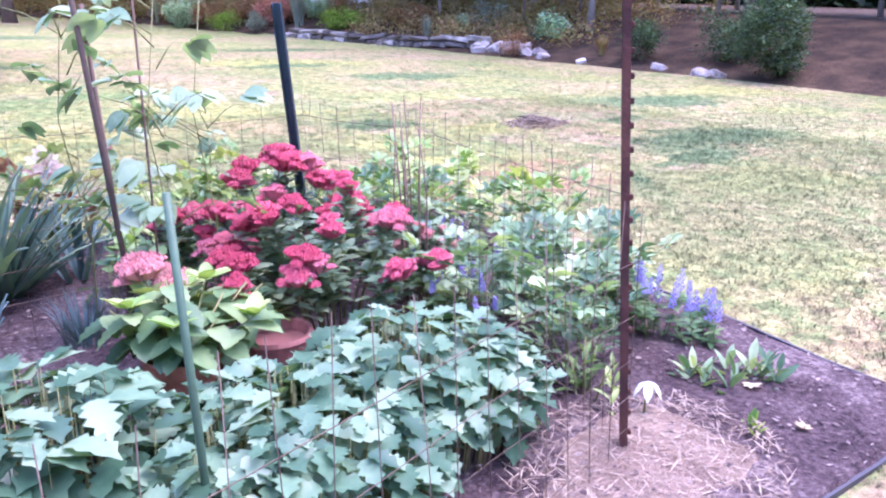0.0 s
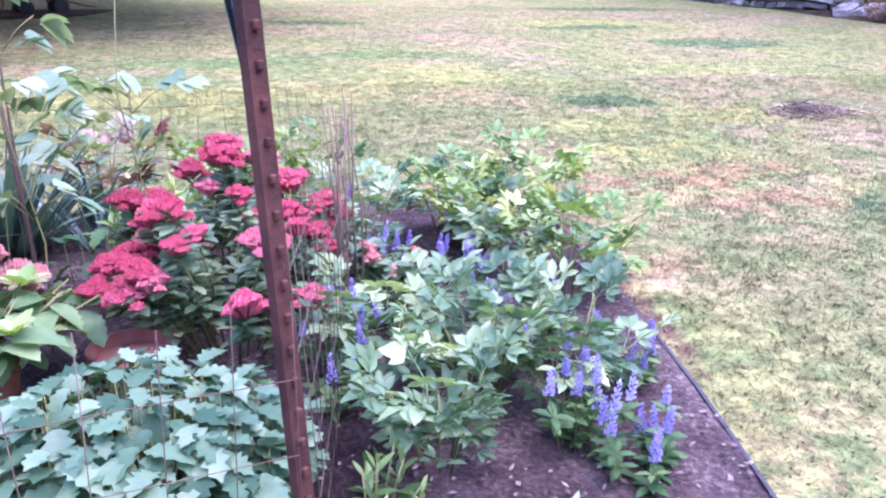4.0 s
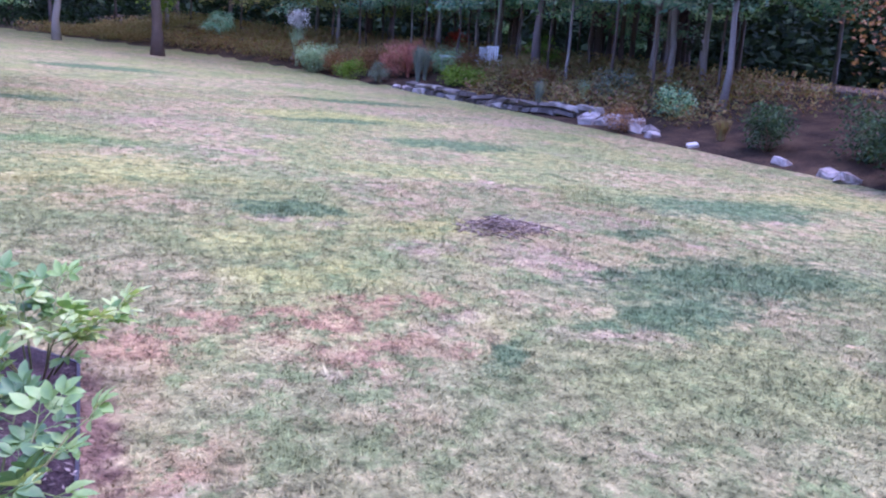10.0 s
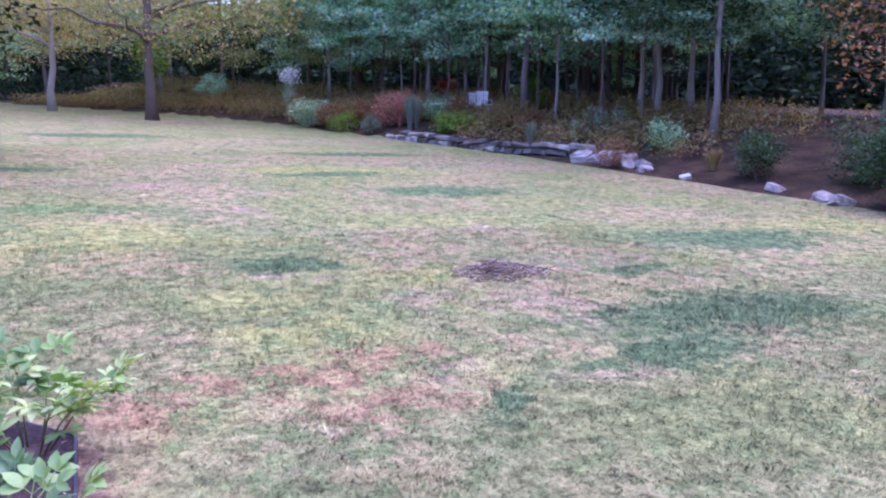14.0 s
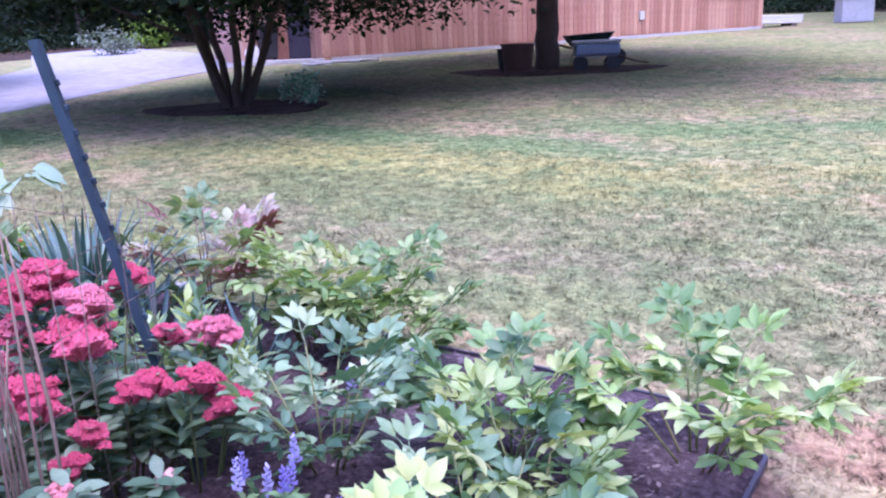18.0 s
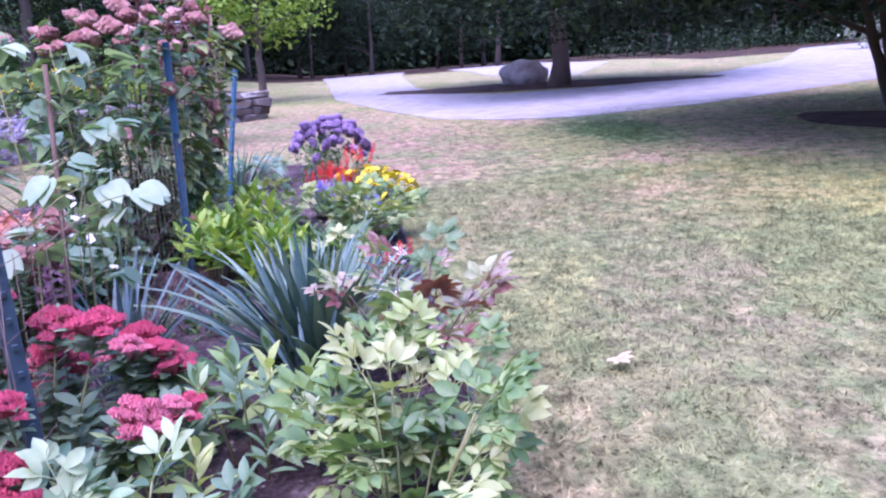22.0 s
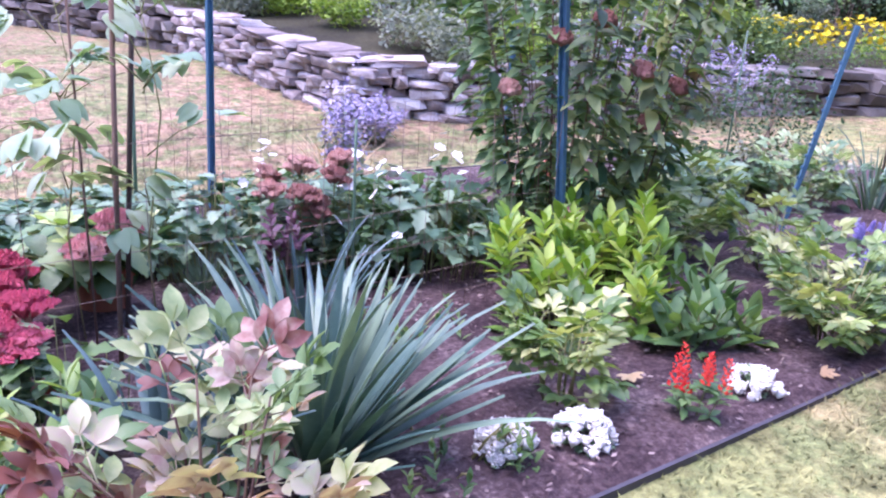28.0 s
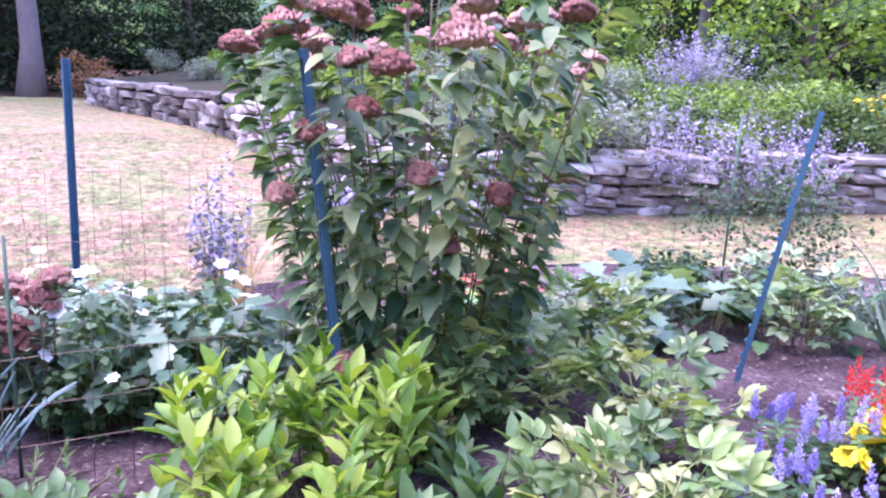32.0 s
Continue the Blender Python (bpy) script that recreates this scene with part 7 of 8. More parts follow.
stake(-4.9, 2.2, 1.5, M_TWIG, "tall thin garden stick", 0.007, (-0.25, 0.1))


def heart_vine(x, y, spots_, seed, label):
    rng = random.Random(seed)
    root = thing("bean_vine", x, y, label, "vine", "vines on sticks")
    lf = []
    for L in (0.09, 0.115):
        h = blade_mesh("half", L, L * 0.62, L_VINE, 0.1, 0.25, 6, 0.36)
        lf.append(joined("leaf", [(h, pose(0, 0.012, 0, 6, 0, 17)), (h, pose(0, -0.012, 0, -6, 0, -17)), (h, pose(0.01, 0, 0.002))], L_VINE))
    lines = [([(0, 0, 0), (0.04, 0.03, 0.5), (-0.03, 0.02, 1.0), (0.03, -0.02, 1.5)], [0.004, 0.004, 0.003, 0.002])]
    for (dx, dy, z) in spots_:
        lines.append(stem_line((0.02, 0, max(0.1, z - 0.12)), (dx, dy, z), 0.0025, 0.05))
        for j in range(2):
            piece("leaf", rng.choice(lf), root, pose(dx + rng.uniform(-0.05, 0.05), dy + rng.uniform(-0.05, 0.05), z + rng.uniform(-0.04, 0.04), rng.uniform(-30, 30), rng.uniform(-10, 35), rng.uniform(0, 360)))
    piece("stem", tubes("stem", lines, M_STEM, 4), root)


def vine_spots(n, lo, hi, r, seed):
    rng = random.Random(seed)
    return [(rng.uniform(-r, r), rng.uniform(-r, r), rng.uniform(lo, hi)) for _ in range(n)]


heart_vine(-1.5, 2.93, vine_spots(16, 0.7, 1.7, 0.2, 1), 1, "climbing vine with pale heart-shaped leaves on sticks")
heart_vine(-1.72, 3.28, vine_spots(14, 0.6, 1.75, 0.22, 2), 2, "climbing vine with pale heart-shaped leaves on sticks")
heart_vine(-1.15, 3.3, vine_spots(9, 0.85, 1.15, 0.3, 3), 3, "climbing vine with pale heart-shaped leaves on the wire")

# ---- beyond the bed ----
def haze_plant(x, y, h, r, seed, label, z=None, flower=P_LAVENDER, name="russian_sage", n=46):
    rng = random.Random(seed)
    root = thing(name, x, y, label, "plant", "", z)
    lines, pts = [], []
    for k in range(n):
        a, q = rng.uniform(0, 6.283), r * math.sqrt(rng.random())
        top = Vector((q * 1.2 * math.cos(a), q * 1.2 * math.sin(a), h * rng.uniform(0.75, 1.08) * (1 - 0.25 * (q / r) ** 2)))
        lines.append(stem_line((q * 0.3 * math.cos(a), q * 0.3 * math.sin(a), 0), top, 0.003))
        for j in range(8):
            pts.append(Vector((q * 0.35 * math.cos(a), q * 0.35 * math.sin(a), 0)).lerp(top, 0.45 + 0.55 * j / 7))
    for nm, me in (("stem_tuft", tubes("stem_tuft", lines, M_STEM, 3)), ("flower_haze", leaf_soup("flower_haze", pts, 0.035, 11, 0.036, flower, 1.0, seed)), ("foliage", leaf_soup("foliage", [p * 0.75 for p in pts[::3]], 0.06, 7, 0.05, C_GREY, 1.0, seed + 1))):
        tagged(piece(nm, me, root), kind="stuff")


haze_plant(-8.6, -1.5, 1.3, 0.95, 1, "hazy lavender-blue russian sage before the wall")
haze_plant(-9.7, -0.9, 1.1, 0.7, 2, "hazy lavender-blue russian sage before the wall")
haze_plant(-3.45, 1.28, 1.0, 0.15, 3, "slender lavender-blue russian sage beside the wire fence", n=9)
haze_plant(-4.75, -1.0, 0.45, 0.35, 4, "low lavender-blue flowers by the dry lawn")
grass_clump("grey_pinks", -2.1, 2.5, "fuzzy grey-green tuft of fine leaves", 160, 0.26, 0.7, L_IRIS, 0.006, "plant", None, 171)
grass_clump("grey_pinks", -1.75, 3.35, "fuzzy grey-green tuft of fine leaves", 140, 0.28, 0.6, L_IRIS_DARK, 0.006, "plant", None, 172)
shrub("seedhead_bush", -6.95, 2.0, "bush of dark seed heads on thin stems", 1.0, 1.0, C_BUSH, 0.04, 80, 30, 71)
grass_clump("dry_grass", -3.55, 0.95, "arching clump of dry straw-coloured grass", 60, 0.62, 0.9, L_DRY, 0.014, seed=72)
grass_clump("daylily", -7.3, -3.1, "large fountain of green daylily leaves on the terrace", 240, 0.85, 0.6, L_MINT, 0.028, "daylily", terrace_z(-7.3, -3.1), 73)
grass_clump("iris_row", -7.2, -8.4, "grey-green sword leaves above the wall", 120, 0.9, 0.35, L_IRIS, 0.035, "iris", terrace_z(-7.2, -8.4), 74)
grass_clump("iris_row", -6.2, -6.5, "grey-green sword leaves above the wall", 110, 0.75, 0.4, L_IRIS, 0.03, "iris", terrace_z(-6.2, -6.5), 75)
for k, (x, y, w, h, mt, lb) in enumerate(((-7.0, -3.6, 1.3, 0.7, C_GREY, "grey-green mounded plant on the terrace"), (-8.2, -4.6, 1.2, 0.6, C_BUSH, "dark green low plant on the terrace"),
                                          (-6.6, -6.4, 1.1, 0.6, C_BUSH, "dark green low plant on the terrace"), (-8.0, -2.6, 1.2, 0.5, C_GREY, "grey-green mounded plant on the terrace"),
                                          (-9.8, -2.6, 1.3, 0.6, C_LIME, "bright green low plant on the terrace"), (-11.5, -2.4, 1.6, 0.7, C_LIME, "bright green low plant on the terrace"),
                                          (-15.2, -1.0, 2.2, 0.45, C_LIME, "bright green low plant on the terrace"), (-16.6, 0.2, 1.8, 0.45, C_LIME, "bright green low plant on the terrace"),
                                          (-12.6, -5.2, 1.8, 1.3, C_BUSH, "dark green shrub on the terrace"), (-7.8, -11.2, 1.6, 0.8, C_GREY, "grey-green plant on the terrace"),
                                          (-9.6, -14.0, 2.0, 0.8, C_LIME, "green plant on the terrace"), (-6.6, -13.5, 1.4, 0.7, C_BUSH, "dark green plant on the terrace"),
                                          (-10.6, -9.6, 1.5, 0.7, C_BUSH, "dark green plant on the terrace"), (-6.0, -17.5, 1.8, 0.9, C_GREY, "grey-green plant on the terrace"),
                                          (-13.4, -8.8, 2.4, 2.2, C_LIME, "tall leafy green shrub on the terrace"), (-17.5, -4.0, 2.6, 1.8, C_BUSH, "dark green shrub on the terrace"))):
    shrub("terrace_plant", x, y, lb, w, h, mt, 0.08, 46, 26, 90 + k, "plant", terrace_z(x, y), "terrace plants")
rt = random.Random(5)
TP = []
for k, (mt, w, h, nm) in enumerate(((C_GREY, 1.0, 0.5, "grey-green"), (C_MID, 1.1, 0.6, "mid green"), (C_LIME, 1.0, 0.5, "bright green"), (C_GREY, 0.8, 0.7, "silvery"))):
    TP.append(shrub("terrace_plant", -6.4 - 0.9 * k, -2.6 - 0.8 * k, nm + " leafy plant crowding the terrace", w, h, mt, 0.07, 50, 26, 140 + k, "plant", terrace_z(-6.4 - 0.9 * k, -2.6 - 0.8 * k), "terrace plants", False))
done = 0
while done < 120:
    x, y = (rt.uniform(-13, -5), rt.uniform(-11, -1.2)) if done < 66 else (rt.uniform(-19, -3.5), rt.uniform(-24, 0.8))
    if in_terrace(x, y) and math.hypot(x + 12.2, y + 14.6) > 1.4 and not (y < -7.5 and abs(x + 7.6 - 0.52 * (y + 5.5)) < 1.6):
        copy_thing(rt.choice(TP), pose(x, y, terrace_z(x, y), 0, 0, rt.uniform(0, 360)) @ Matrix.Scale(rt.uniform(0.6, 1.15), 4))
        done += 1
haze_plant(-7.9, -5.6, 0.9, 0.5, 6, "wine-red smoky plant on the terrace", terrace_z(-7.9, -5.6), P_PURPLE, "purple_plant")
haze_plant(-10.4, -3.4, 1.2, 0.7, 7, "pale lilac flowers on the terrace", terrace_z(-10.4, -3.4), P_LAVENDER, "lilac_flowers")


def terrace_mound(x, y, h, r, n, bloom, seed, label, name):
    ob = mound(x, y, h, r, n, bloom, L_MINT, seed, label, name, clumps=26, fine=True)
    ob.location.z = terrace_z(x, y)
    return ob


terrace_mound(-13.6, -1.2, 0.7, 0.9, 150, YELLOW_BLOOM, 31, "yellow daisy flowers above the wall", "yellow_daisies")
terrace_mound(-12.2, -1.6, 0.65, 0.9, 150, YELLOW_BLOOM, 32, "yellow daisy flowers above the wall", "yellow_daisies")
terrace_mound(-8.6, -7.4, 0.6, 0.3, 22, YELLOW_BLOOM, 33, "small clump of yellow flowers on the terrace", "yellow_daisies")
terrace_mound(-6.2, -8.0, 0.4, 0.25, 16, YELLOW_BLOOM, 34, "small clump of yellow flowers on the terrace", "yellow_daisies")


def garden_bench(m):
    root = tagged(new("garden_bench"), "white slatted garden bench with an arched back", "bench")
    root.matrix_world = m
    for sx in (-0.68, 0.68):
        part("leg", box_bm(0.06, 0.06, 0.45, (sx, -0.24, 0.225), 0.006), M_WHITE, root)
        part("leg", box_bm(0.06, 0.06, 0.78, (sx, 0.24, 0.39), 0.006), M_WHITE, root)
        part("armrest", box_bm(0.07, 0.56, 0.04, (sx, 0.0, 0.66), 0.006), M_WHITE, root)
        part("arm_post", box_bm(0.05, 0.05, 0.2, (sx, -0.24, 0.55), 0.005), M_WHITE, root)
    for k in range(5):
        part("seat_slat", box_bm(1.4, 0.085, 0.025, (0, -0.22 + 0.11 * k, 0.45), 0.004), M_WHITE, root)
    for k in range(15):
        x = -0.62 + 1.24 * k / 14
        h = 0.3 + 0.24 * math.cos(x / 0.68 * math.pi / 2)
        part("back_slat", box_bm(0.05, 0.02, h, (x, 0.25, 0.52 + h / 2), 0.003), M_WHITE, root)
    pts = [Vector((-0.68 + 1.36 * k / 16, 0.25, 0.84 + 0.24 * math.cos((-0.68 + 1.36 * k / 16) / 0.68 * math.pi / 2))) for k in range(17)]
    piece("top_rail", tubes("top_rail", [(pts, [0.03] * 17)], M_WHITE, 8), root)
    part("back_rail", box_bm(1.36, 0.04, 0.06, (0, 0.25, 0.52), 0.005), M_WHITE, root)


garden_bench(pose(-12.2, -14.6, terrace_z(-12.2, -14.6) - 0.02, 0, 0, 155))


def obelisk(x, y, w, h):
    root = thing("trellis", x, y, "brown metal trellis overgrown with a dark red vine", "trellis", turn=25)
    feet = [(-w / 2, -w / 2), (w / 2, -w / 2), (w / 2, w / 2), (-w / 2, w / 2)]
    for fx, fy in feet:
        piece("leg", tubes("leg", [([(fx, fy, -0.1), (fx * 0.85, fy * 0.85, h * 0.6), (fx * 0.7, fy * 0.7, h)], [0.02] * 3)], M_RUST, 6), root)
    for k in range(7):
        z = 0.35 + k * (h - 0.4) / 6
        s = 1 - 0.3 * z / h
        for i in range(4):
            a, c = feet[i], feet[(i + 1) % 4]
            piece("rung", tubes("rung", [([(a[0] * s, a[1] * s, z), (c[0] * s, c[1] * s, z)], [0.011] * 2)], M_RUST if k < 4 else M_WHITE, 5), root)
    v = thing("red_vine", x, y, "dark red-leaved vine climbing the trellis", "vine")
    pts = [(RNG.gauss(0, w * 0.33), RNG.gauss(0, w * 0.33), RNG.uniform(0.9, h)) for _ in range(60)]
    piece("leaves", leaf_soup("leaves", pts, 0.1, 14, 0.12, L_WINE_SOUP, 0.8, 5), v)
    piece("stem", tubes("stem", [([(0.1, 0, -0.05), (-0.1, 0.1, 1.0), (0.1, -0.1, 2.0), (0, 0, h)], [0.012, 0.01, 0.008, 0.005])], M_TWIG, 5), v)


L_WINE_SOUP = leafy("red_vine_leaf", [(0.10, 0.02, 0.03), (0.20, 0.05, 0.06), (0.30, 0.22, 0.25), (0.16, 0.14, 0.10)], 0.5, "island")
obelisk(-12.7, 1.3, 1.2, 3.0)
for k in range(6):
    stake(-10.6 - 0.55 * k, 1.75 + 0.1 * (k % 2), 1.0, M_RUST, "thin rusty rod in the grass", 0.01, name="rusty_rod")

# the boulder and the things under the shade tree
bm = bmesh.new()
bmesh.ops.create_icosphere(bm, subdivisions=4, radius=1.0)
for v in bm.verts:
    v.co = v.co * (1 + 0.22 * noise.noise(v.co * 1.6) + 0.06 * noise.noise(v.co * 5))
    v.co = Vector((v.co.x * 0.7, v.co.y * 0.55, v.co.z * 0.42))
me = bpy.data.meshes.new("boulder")
bm.to_mesh(me)
bm.free()
me.materials.append(M_STONE)
me.polygons.foreach_set("use_smooth", [True] * len(me.polygons))
ob = tagged(new("boulder", me), "large grey boulder beside the roadside tree", "boulder")
ob.matrix_world = pose(-23.9, 9.7, gz(-23.9, 9.7) + 0.3, 0, 0, 40) @ Matrix.Scale(1.2, 4)


def wheelbarrow(m):
    root = tagged(new("wheelbarrow"), "dark green wheelbarrow standing under the shade tree", "wheelbarrow")
    root.matrix_world = m
    bm = bmesh.new()
    lo = [bm.verts.new(p) for p in ((-0.25, -0.22, 0.42), (0.3, -0.22, 0.36), (0.3, 0.22, 0.36), (-0.25, 0.22, 0.42))]
    hi = [bm.verts.new(p) for p in ((-0.48, -0.36, 0.72), (0.62, -0.34, 0.78), (0.62, 0.34, 0.78), (-0.48, 0.36, 0.72))]
    bm.faces.new(lo)
    for k in range(4):
        bm.faces.new([lo[k], lo[(k + 1) % 4], hi[(k + 1) % 4], hi[k]])
    bmesh.ops.solidify(bm, geom=bm.faces[:], thickness=0.015)
    part("tray", bm, varied("dark_green_paint", [(0.02, 0.05, 0.055), (0.03, 0.07, 0.07)], 0.4, 20, 0.1), root)
    for sy in (-0.26, 0.26):
        piece("handle", tubes("handle", [([(-1.0, sy * 1.15, 0.62), (-0.3, sy, 0.42), (0.75, sy * 0.25, 0.2)], [0.018] * 3)], M_TRIM, 6), root)
        piece("leg", tubes("leg", [([(-0.2, sy, 0.4), (-0.32, sy, 0.0), (-0.1, sy, 0.0), (0.05, sy, 0.36)], [0.013] * 4)], M_DARK, 6), root)
    bm = bmesh.new()
    bmesh.ops.create_cone(bm, cap_ends=True, segments=20, radius1=0.2, radius2=0.2, depth=0.09, matrix=pose(0.78, 0, 0.2, 90, 0, 0))
    bmesh.ops.bevel(bm, geom=[e for e in bm.edges if len(e.link_faces) == 2 and e.calc_face_angle(0) > 1], offset=0.03, segments=2, affect="EDGES")
    part("wheel", bm, M_DARK, root)


wheelbarrow(pose(-5.35, 20.1, gz(-5.35, 20.1), 0, 0, 35))


def lounge_cart(m):
    root = tagged(new("garden_cart"), "low pale blue garden cart with small wheels", "cart")
    root.matrix_world = m
    blue = varied("pale_blue_plastic", [(0.22, 0.28, 0.42), (0.28, 0.34, 0.48)], 0.5, 20, 0.1)
    part("tub", box_bm(1.0, 0.6, 0.3, (0, 0, 0.45), 0.06), blue, root)
    part("cover", box_bm(1.05, 0.64, 0.07, (0, 0, 0.62), 0.03), M_WHITE, root)
    for sx in (-0.35, 0.35):
        for sy in (-0.3, 0.3):
            bm = bmesh.new()
            bmesh.ops.create_cone(bm, cap_ends=True, segments=16, radius1=0.15, radius2=0.15, depth=0.07, matrix=pose(sx, sy, 0.15, 90, 0, 0))
            part("wheel", bm, M_DARK, root)
    piece("handle", tubes("handle", [([(0.45, 0, 0.3), (0.9, 0, 0.16), (1.15, 0, 0.12)], [0.02] * 3)], M_TWIG, 6), root)


lounge_cart(pose(-4.75, 19.2, gz(-4.75, 19.2), 0, 0, 25))


def tub(x, y, r, h, mat, label, name="garden_tub"):
    root = thing(name, x, y, label, "tub", "tubs under the tree")
    bm = bmesh.new()
    prev = None
    for z, q in ((0.0, r * 0.8), (h, r), (h, r * 0.92), (h * 0.75, r * 0.9)):
        cur_ring = [bm.verts.new((q * math.cos(6.2832 * k / 20), q * math.sin(6.2832 * k / 20), z)) for k in range(20)]
        if prev:
            for k in range(20):
                bm.faces.new([prev[k], prev[(k + 1) % 20], cur_ring[(k + 1) % 20], cur_ring[k]])
        else:
            bm.faces.new(cur_ring[::-1])
        prev = cur_ring
    bm.faces.new(prev)
    part("tub", bm, mat, root)
    rim_pts = [Vector((r * math.cos(6.2832 * k / 20), r * math.sin(6.2832 * k / 20), h)) for k in range(21)]
    piece("rim", tubes("rim", [(rim_pts, [0.018] * 21)], mat, 5), root)


tub(-6.75, 18.75, 0.22, 0.5, M_DARK, "black nursery tub under the shade tree")
tub(-6.35, 18.5, 0.38, 0.62, varied("brown_tub", [(0.10, 0.05, 0.045), (0.14, 0.07, 0.06)], 0.8, 20, 0.2), "large brown tub under the shade tree")


def garden_chair(m):
    root = tagged(new("garden_chair"), "white garden chair at the wood's edge", "chair", "white chairs in the woods")
    root.matrix_world = m
    for sx in (-0.25, 0.25):
        part("leg", box_bm(0.05, 0.05, 0.42, (sx, -0.22, 0.21), 0.006), M_WHITE, root)
        part("leg", box_bm(0.05, 0.05, 0.42, (sx, 0.22, 0.21), 0.006), M_WHITE, root)
        part("armrest", box_bm(0.07, 0.5, 0.03, (sx, 0, 0.64), 0.006), M_WHITE, root)
        part("arm_post", box_bm(0.04, 0.04, 0.2, (sx, -0.2, 0.53), 0.004), M_WHITE, root)
    part("seat", box_bm(0.54, 0.5, 0.04, (0, 0, 0.43), 0.01), M_WHITE, root)
    for k in range(5):
        part("back_slat", box_bm(0.07, 0.025, 0.5, (-0.2 + 0.1 * k, 0.25, 0.7), 0.006, None), M_WHITE, root)
    part("top_rail", box_bm(0.54, 0.04, 0.07, (0, 0.25, 0.95), 0.01), M_WHITE, root)


garden_chair(pose(18.1, 29.9, gz(18.1, 29.9), 0, 0, 200))
garden_chair(pose(18.6, 29.4, gz(18.6, 29.4), 0, 0, 130))
ob = tagged(new("garden_table"), "low white garden table at the wood's edge", "table")
ob.matrix_world = pose(17.4, 30.6, gz(17.4, 30.6), 0, 0, -35)
part("tabletop", box_bm(1.3, 0.8, 0.05, (0, 0, 0.6), 0.01), M_WHITE, ob)
for sx in (-0.55, 0.55):
    for sy in (-0.3, 0.3):
        part("leg", box_bm(0.05, 0.05, 0.6, (sx, sy, 0.29), 0.005), M_WHITE, ob)

# pale tumbled rocks beside the far wall
for k, (x, y, s) in enumerate(((15.5, 18.8, 0.5), (15.7, 18.3, 0.42), (15.9, 17.9, 0.5), (15.5, 17.6, 0.36), (15.8, 17.2, 0.45), (15.5, 16.8, 0.35), (15.7, 16.4, 0.3), (15.4, 16.0, 0.25), (15.2, 14.4, 0.2), (15.3, 11.9, 0.25), (15.1, 10.6, 0.3), (15.0, 10.1, 0.3),
                               (14.2, 28.4, 0.28), (14.0, 29.0, 0.22), (13.6, 40.5, 0.4), (13.9, 39.9, 0.3))):
    ob = tagged(new("rock", STONES[k % 9]), "pale rough rock at the wood's edge", "rock", "rocks by the woods")
    ob.matrix_world = pose(x, y, gz(x, y) + 0.1 * s, RNG.uniform(-20, 20), RNG.uniform(-20, 20), RNG.uniform(0, 360)) @ Matrix.Diagonal((s * 1.5, s, s * 0.8, 1))

# brush pile, fallen leaves
bp = thing("brush_pile", 5.2, 7.05, "small heap of dry twigs and dead grass on the lawn", "brush pile")
lines = []
for k in range(300):
    a, c = RNG.uniform(0, 6.283), RNG.uniform(0, 6.283)
    q = 0.40 * RNG.random() ** 0.75
    p = Vector((q * math.cos(a) * 1.4, q * math.sin(a), 0.01 + 0.15 * max(0.0, 1 - q / 0.36) * RNG.random()))
    d = Vector((math.cos(c), math.sin(c), RNG.uniform(-0.25, 0.5))) * RNG.uniform(0.05, 0.17)
    lines.append(([p - d, p + Vector((0, 0, 0.01)), p + d], [0.004, 0.004, 0.002]))
tagged(piece("heap", tubes("heap", lines, varied("old_twig", [(0.12, 0.085, 0.075), (0.26, 0.195, 0.17), (0.42, 0.33, 0.28)], 0.9, 25, 0.3, by="island"), 3), bp), kind="stuff")


def fallen_leaf(x, y, s, turn, tilt=10.0):
    lf = blade_mesh("lobe", s, s * 0.4, L_DRY, 0.2, -0.25, 4, 0.5)
    me = joined("fallen_leaf", [(lf, pose(0, 0, 0, 0, 0, a) @ Matrix.Scale(1 - abs(a) / 260, 4)) for a in (-70, -35, 0, 35, 70)], L_DRY)
    ob = tagged(new("fallen_leaf", me), "pale dry fallen leaf lying on the ground", "leaf", "fallen leaves")
    ob.matrix_world = pose(x, y, gz(x, y) + 0.05, tilt, 8, turn)


for x, y, s, a in ((-1.55, 5.5, 0.10, 20), (-3.87, 4.66, 0.07, 120), (-3.2, 4.3, 0.08, 60), (5.9, 3.6, 0.09, 200), (-2.9, 13.2, 0.1, 80), (-1.15, 4.72, 0.08, 300), (-0.95, 4.8, 0.07, 100), (0.0, 1.0, 0.05, 30), (-1.9, 4.9, 0.06, 10),
                   (-4.3, 4.6, 0.06, 250), (0.2, 1.3, 0.06, 200), (-0.6, 4.3, 0.07, 90)):
    fallen_leaf(x, y, s, a)
wl = thing("white_lily", -0.36, 1.44, "wilting white flower on a short stalk", "flower")
piece("stem", tubes("stem", [stem_line((0, 0, 0), (0.02, 0, 0.17), 0.004)], M_STEM, 4), wl)
for a in (0, 70, 140, 215, 290):
    piece("petal", blade_mesh("petal", 0.075, 0.036, P_WHITE, 0.15, 0.5, 4, 0.55), wl, pose(0.02, 0, 0.17, 0, 25, a))

# ---- straw, bark chips ----
def bed_mask(x, y):
    inside = np.zeros(len(x), bool)
    for (x0, y0), (x1, y1) in zip(BED, BED[1:] + BED[:1]):
        cross = ((y0 > y) != (y1 > y)) & (x < (x1 - x0) * (y - y0) / (y1 - y0 + 1e-12) + x0)
        inside ^= cross
    return inside


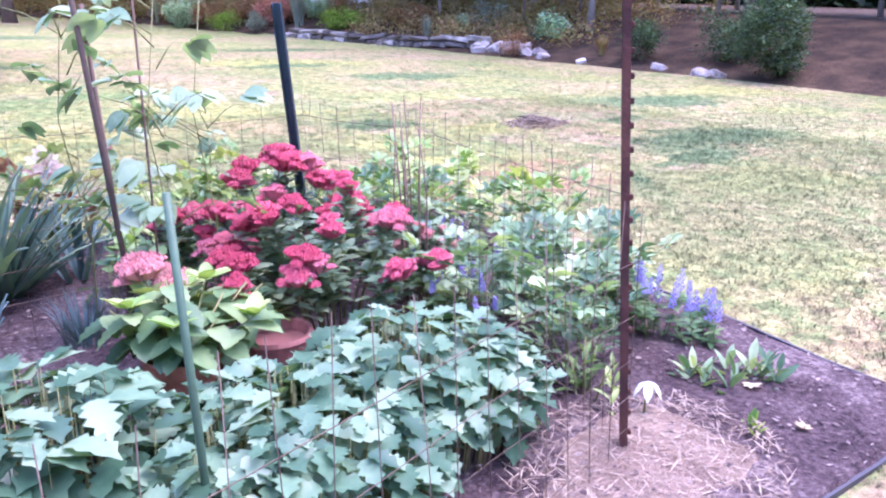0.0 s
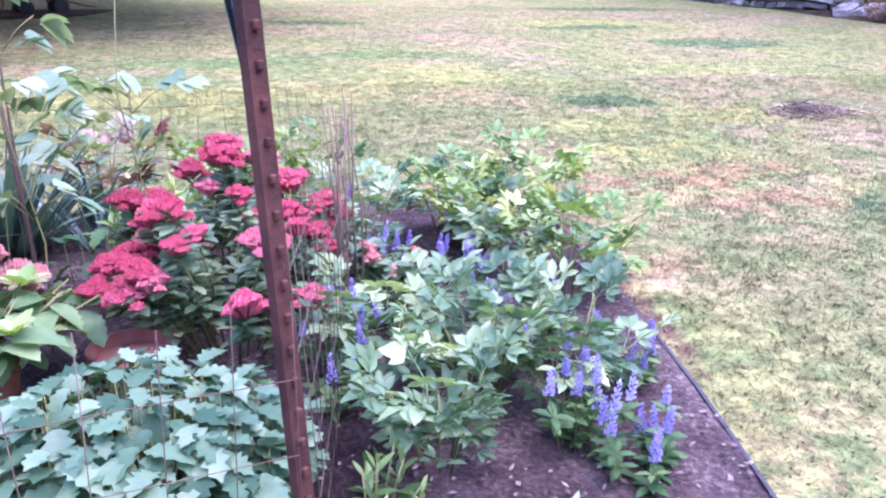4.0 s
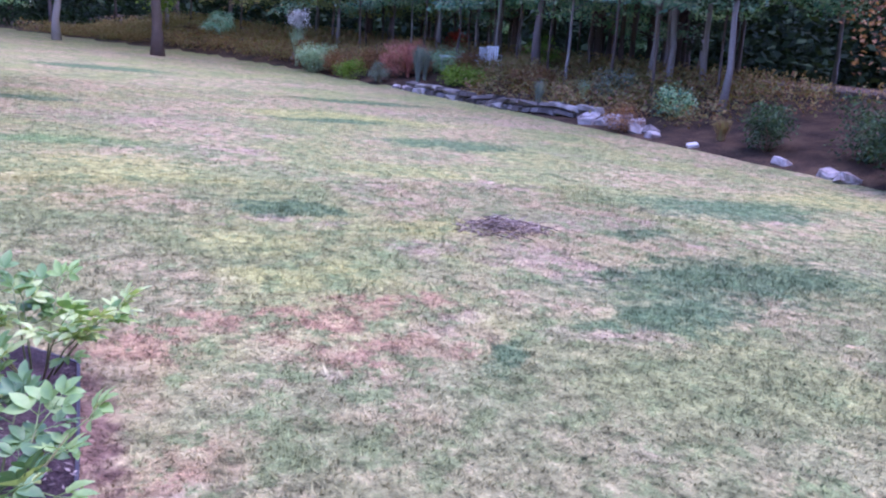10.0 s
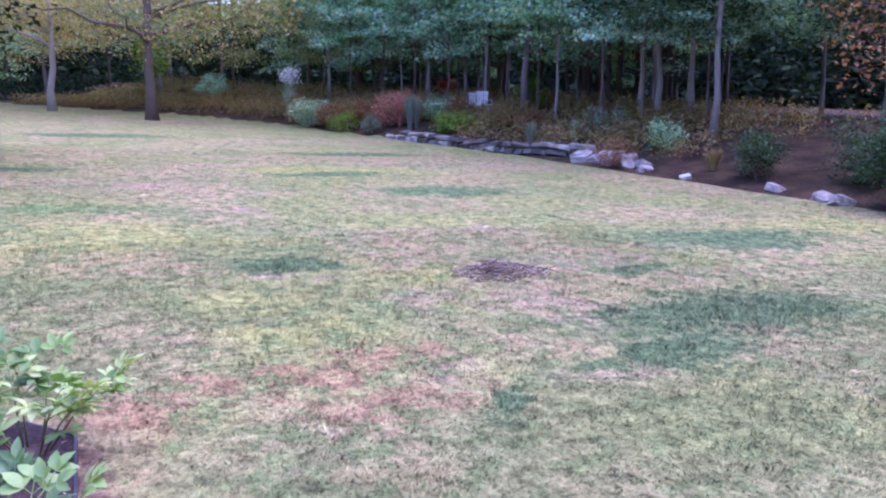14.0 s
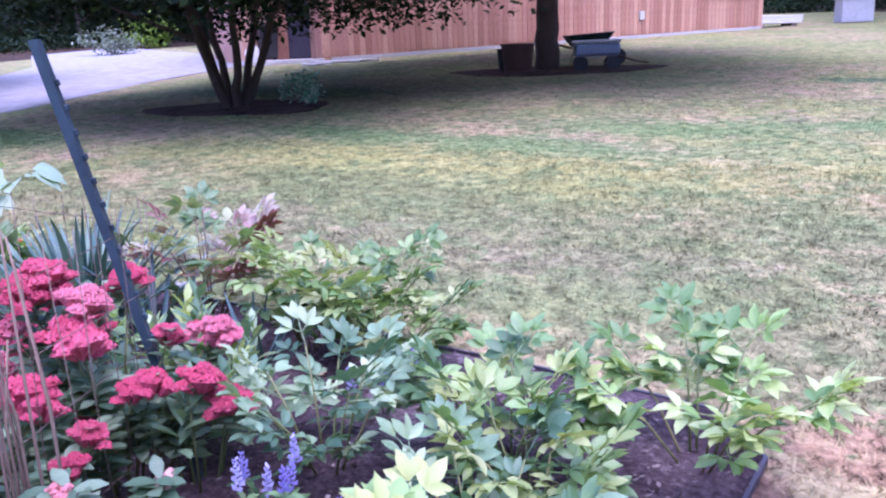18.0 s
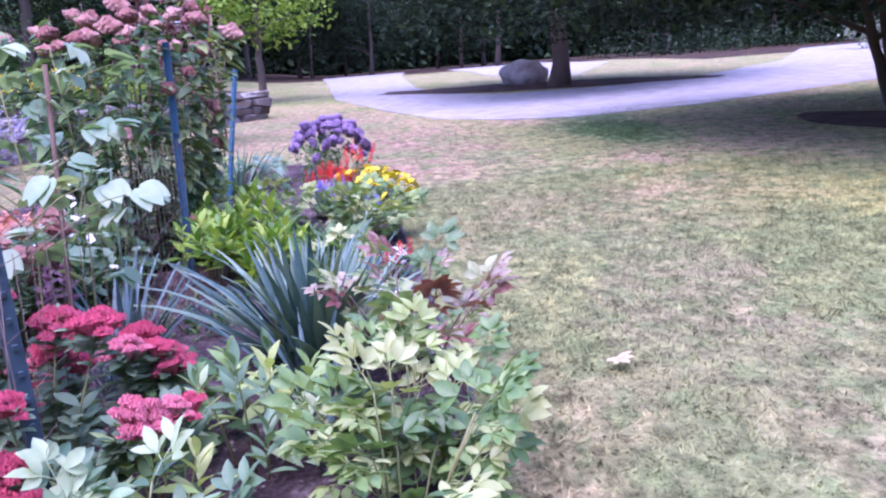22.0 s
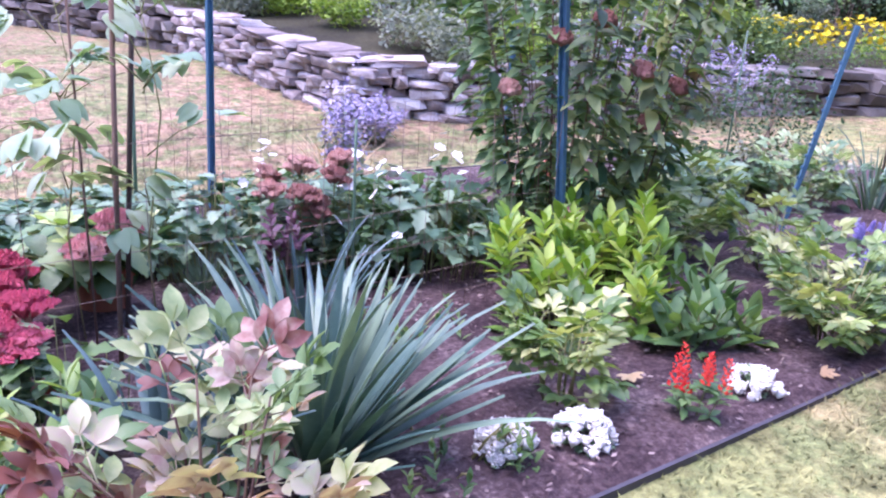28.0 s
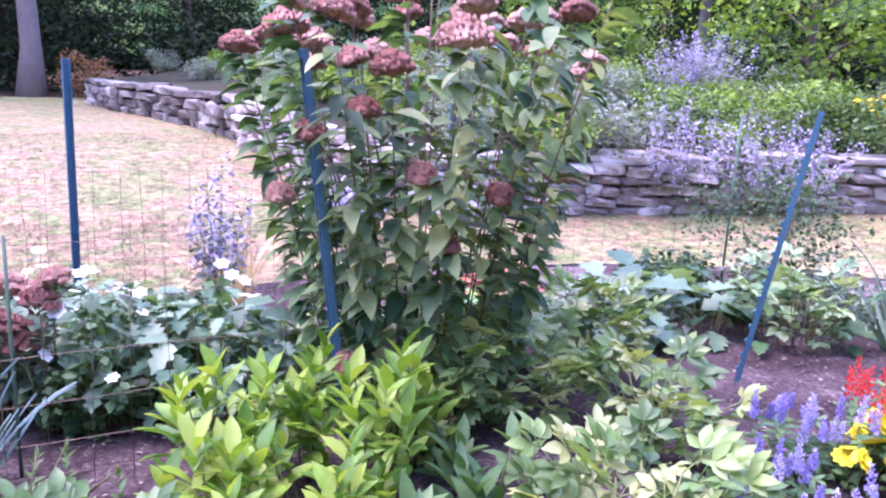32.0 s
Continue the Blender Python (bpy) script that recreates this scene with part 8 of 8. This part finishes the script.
def litter(name, n, cx, cy, rx, ry, length, width, mat, lift, label, seed, keep=None):
    r = np.random.default_rng(seed)
    a, q = r.uniform(0, 2 * np.pi, n), np.sqrt(r.random(n))
    x, y = cx + rx * q * np.cos(a), cy + ry * q * np.sin(a)
    if keep is not None:
        ok = keep(x, y)
        x, y = x[ok], y[ok]
    n = len(x)
    t = r.uniform(0, 2 * np.pi, n)
    L, W = length * r.uniform(0.4, 1.3, n), width * r.uniform(0.6, 1.5, n)
    d = np.stack([np.cos(t), np.sin(t), r.uniform(-0.15, 0.3, n)], 1) * L[:, None]
    s = np.stack([-np.sin(t), np.cos(t), r.uniform(-0.5, 0.5, n)], 1) * W[:, None]
    p = np.stack([x, y, ground_z(x, y) + lift + r.uniform(0, 0.015, n)], 1)
    quad = np.stack([p - d / 2, p + s, p + d / 2, p - s], 1).reshape(-1, 3)
    tagged(new(name, soup(name, quad, 4, mat)), label, "litter", kind="stuff")


litter("straw", 1300, -0.62, 1.24, 0.55, 0.42, 0.10, 0.0013, varied("straw_stalk", [(0.22, 0.15, 0.11), (0.36, 0.26, 0.20), (0.48, 0.38, 0.30)], 0.8, 30, 0, by="island"), 0.05, "dry straw scattered round the rusty post", 5)
litter("bark_chips", 16000, -3.2, 2.75, 6.2, 2.4, 0.03, 0.006, varied("bark_chip", [(0.04, 0.024, 0.028), (0.09, 0.058, 0.062), (0.15, 0.105, 0.105), (0.28, 0.22, 0.205)], 0.9, 40, 0, by="island"), 0.04, "bark chips and crumbs of mulch on the bed", 6, bed_mask)

# ---- grass ----
def grass(name, n, x0, x1, y0, y1, tall, width, seed, label, keep=None):
    r = np.random.default_rng(seed)
    x, y = r.uniform(x0, x1, n), r.uniform(y0, y1, n)
    ok = ~bed_mask(x, y) & (wood_depth(x, y) < 0.3) & ~in_terrace(x, y)
    if keep is not None:
        ok &= keep(x, y)
    x, y = x[ok], y[ok]
    n = len(x)
    clump = 0.55 + 0.45 * np.sin(x * 5.1 + 2 * np.sin(y * 3.3)) * np.sin(y * 4.7 + 1.5 * np.sin(x * 2.9)) + 0.25 * r.normal(size=n)
    h = tall * np.clip(0.55 + 0.5 * clump, 0.25, 1.4)
    a = r.uniform(0, 2 * np.pi, n)
    z = ground_z(x, y) + 0.012 * np.sin(x * 1.7 + 0.6 * y) * np.cos(y * 1.3) - 0.004
    b = np.stack([x, y, z], 1)
    side = np.stack([np.cos(a), np.sin(a), 0 * a], 1) * (width * r.uniform(0.6, 1.3, n))[:, None]
    tip = np.stack([r.normal(0, 0.85, n) * h, r.normal(0, 0.85, n) * h, h], 1)
    tri = np.stack([b - side, b + side, b + tip], 1).reshape(-1, 3)
    ob = tagged(new(name, soup(name, tri, 3, M_BLADE)), label, "grass", kind="stuff")
    return ob


grass("lawn_grass", 300000, -6.5, 8.0, -2.0, 9.5, 0.034, 0.0055, 1, "short patchy lawn grass, straw and green")
def tuft_keep(x, y):
    k = np.zeros(len(x), bool)
    for cx, cy, rx, ry in GREEN_BLOTS[:8]:
        k |= ((x - cx) / rx) ** 2 + ((y - cy) / ry) ** 2 < 0.8 + 0.4 * np.sin(7 * x) * np.sin(9 * y)
    return k


grass("green_tufts", 160000, -13.5, 9.0, 3.5, 12.5, 0.06, 0.006, 3, "longer green tufts of grass in the lawn", tuft_keep)
grass("lawn_grass", 150000, -14.0, 14.5, -8.0, 22.0, 0.04, 0.009, 2, "short patchy lawn grass, straw and green", lambda x, y: ((x < -6.5) | (x > 8.0) | (y > 9.5) | (y < -2.0)))
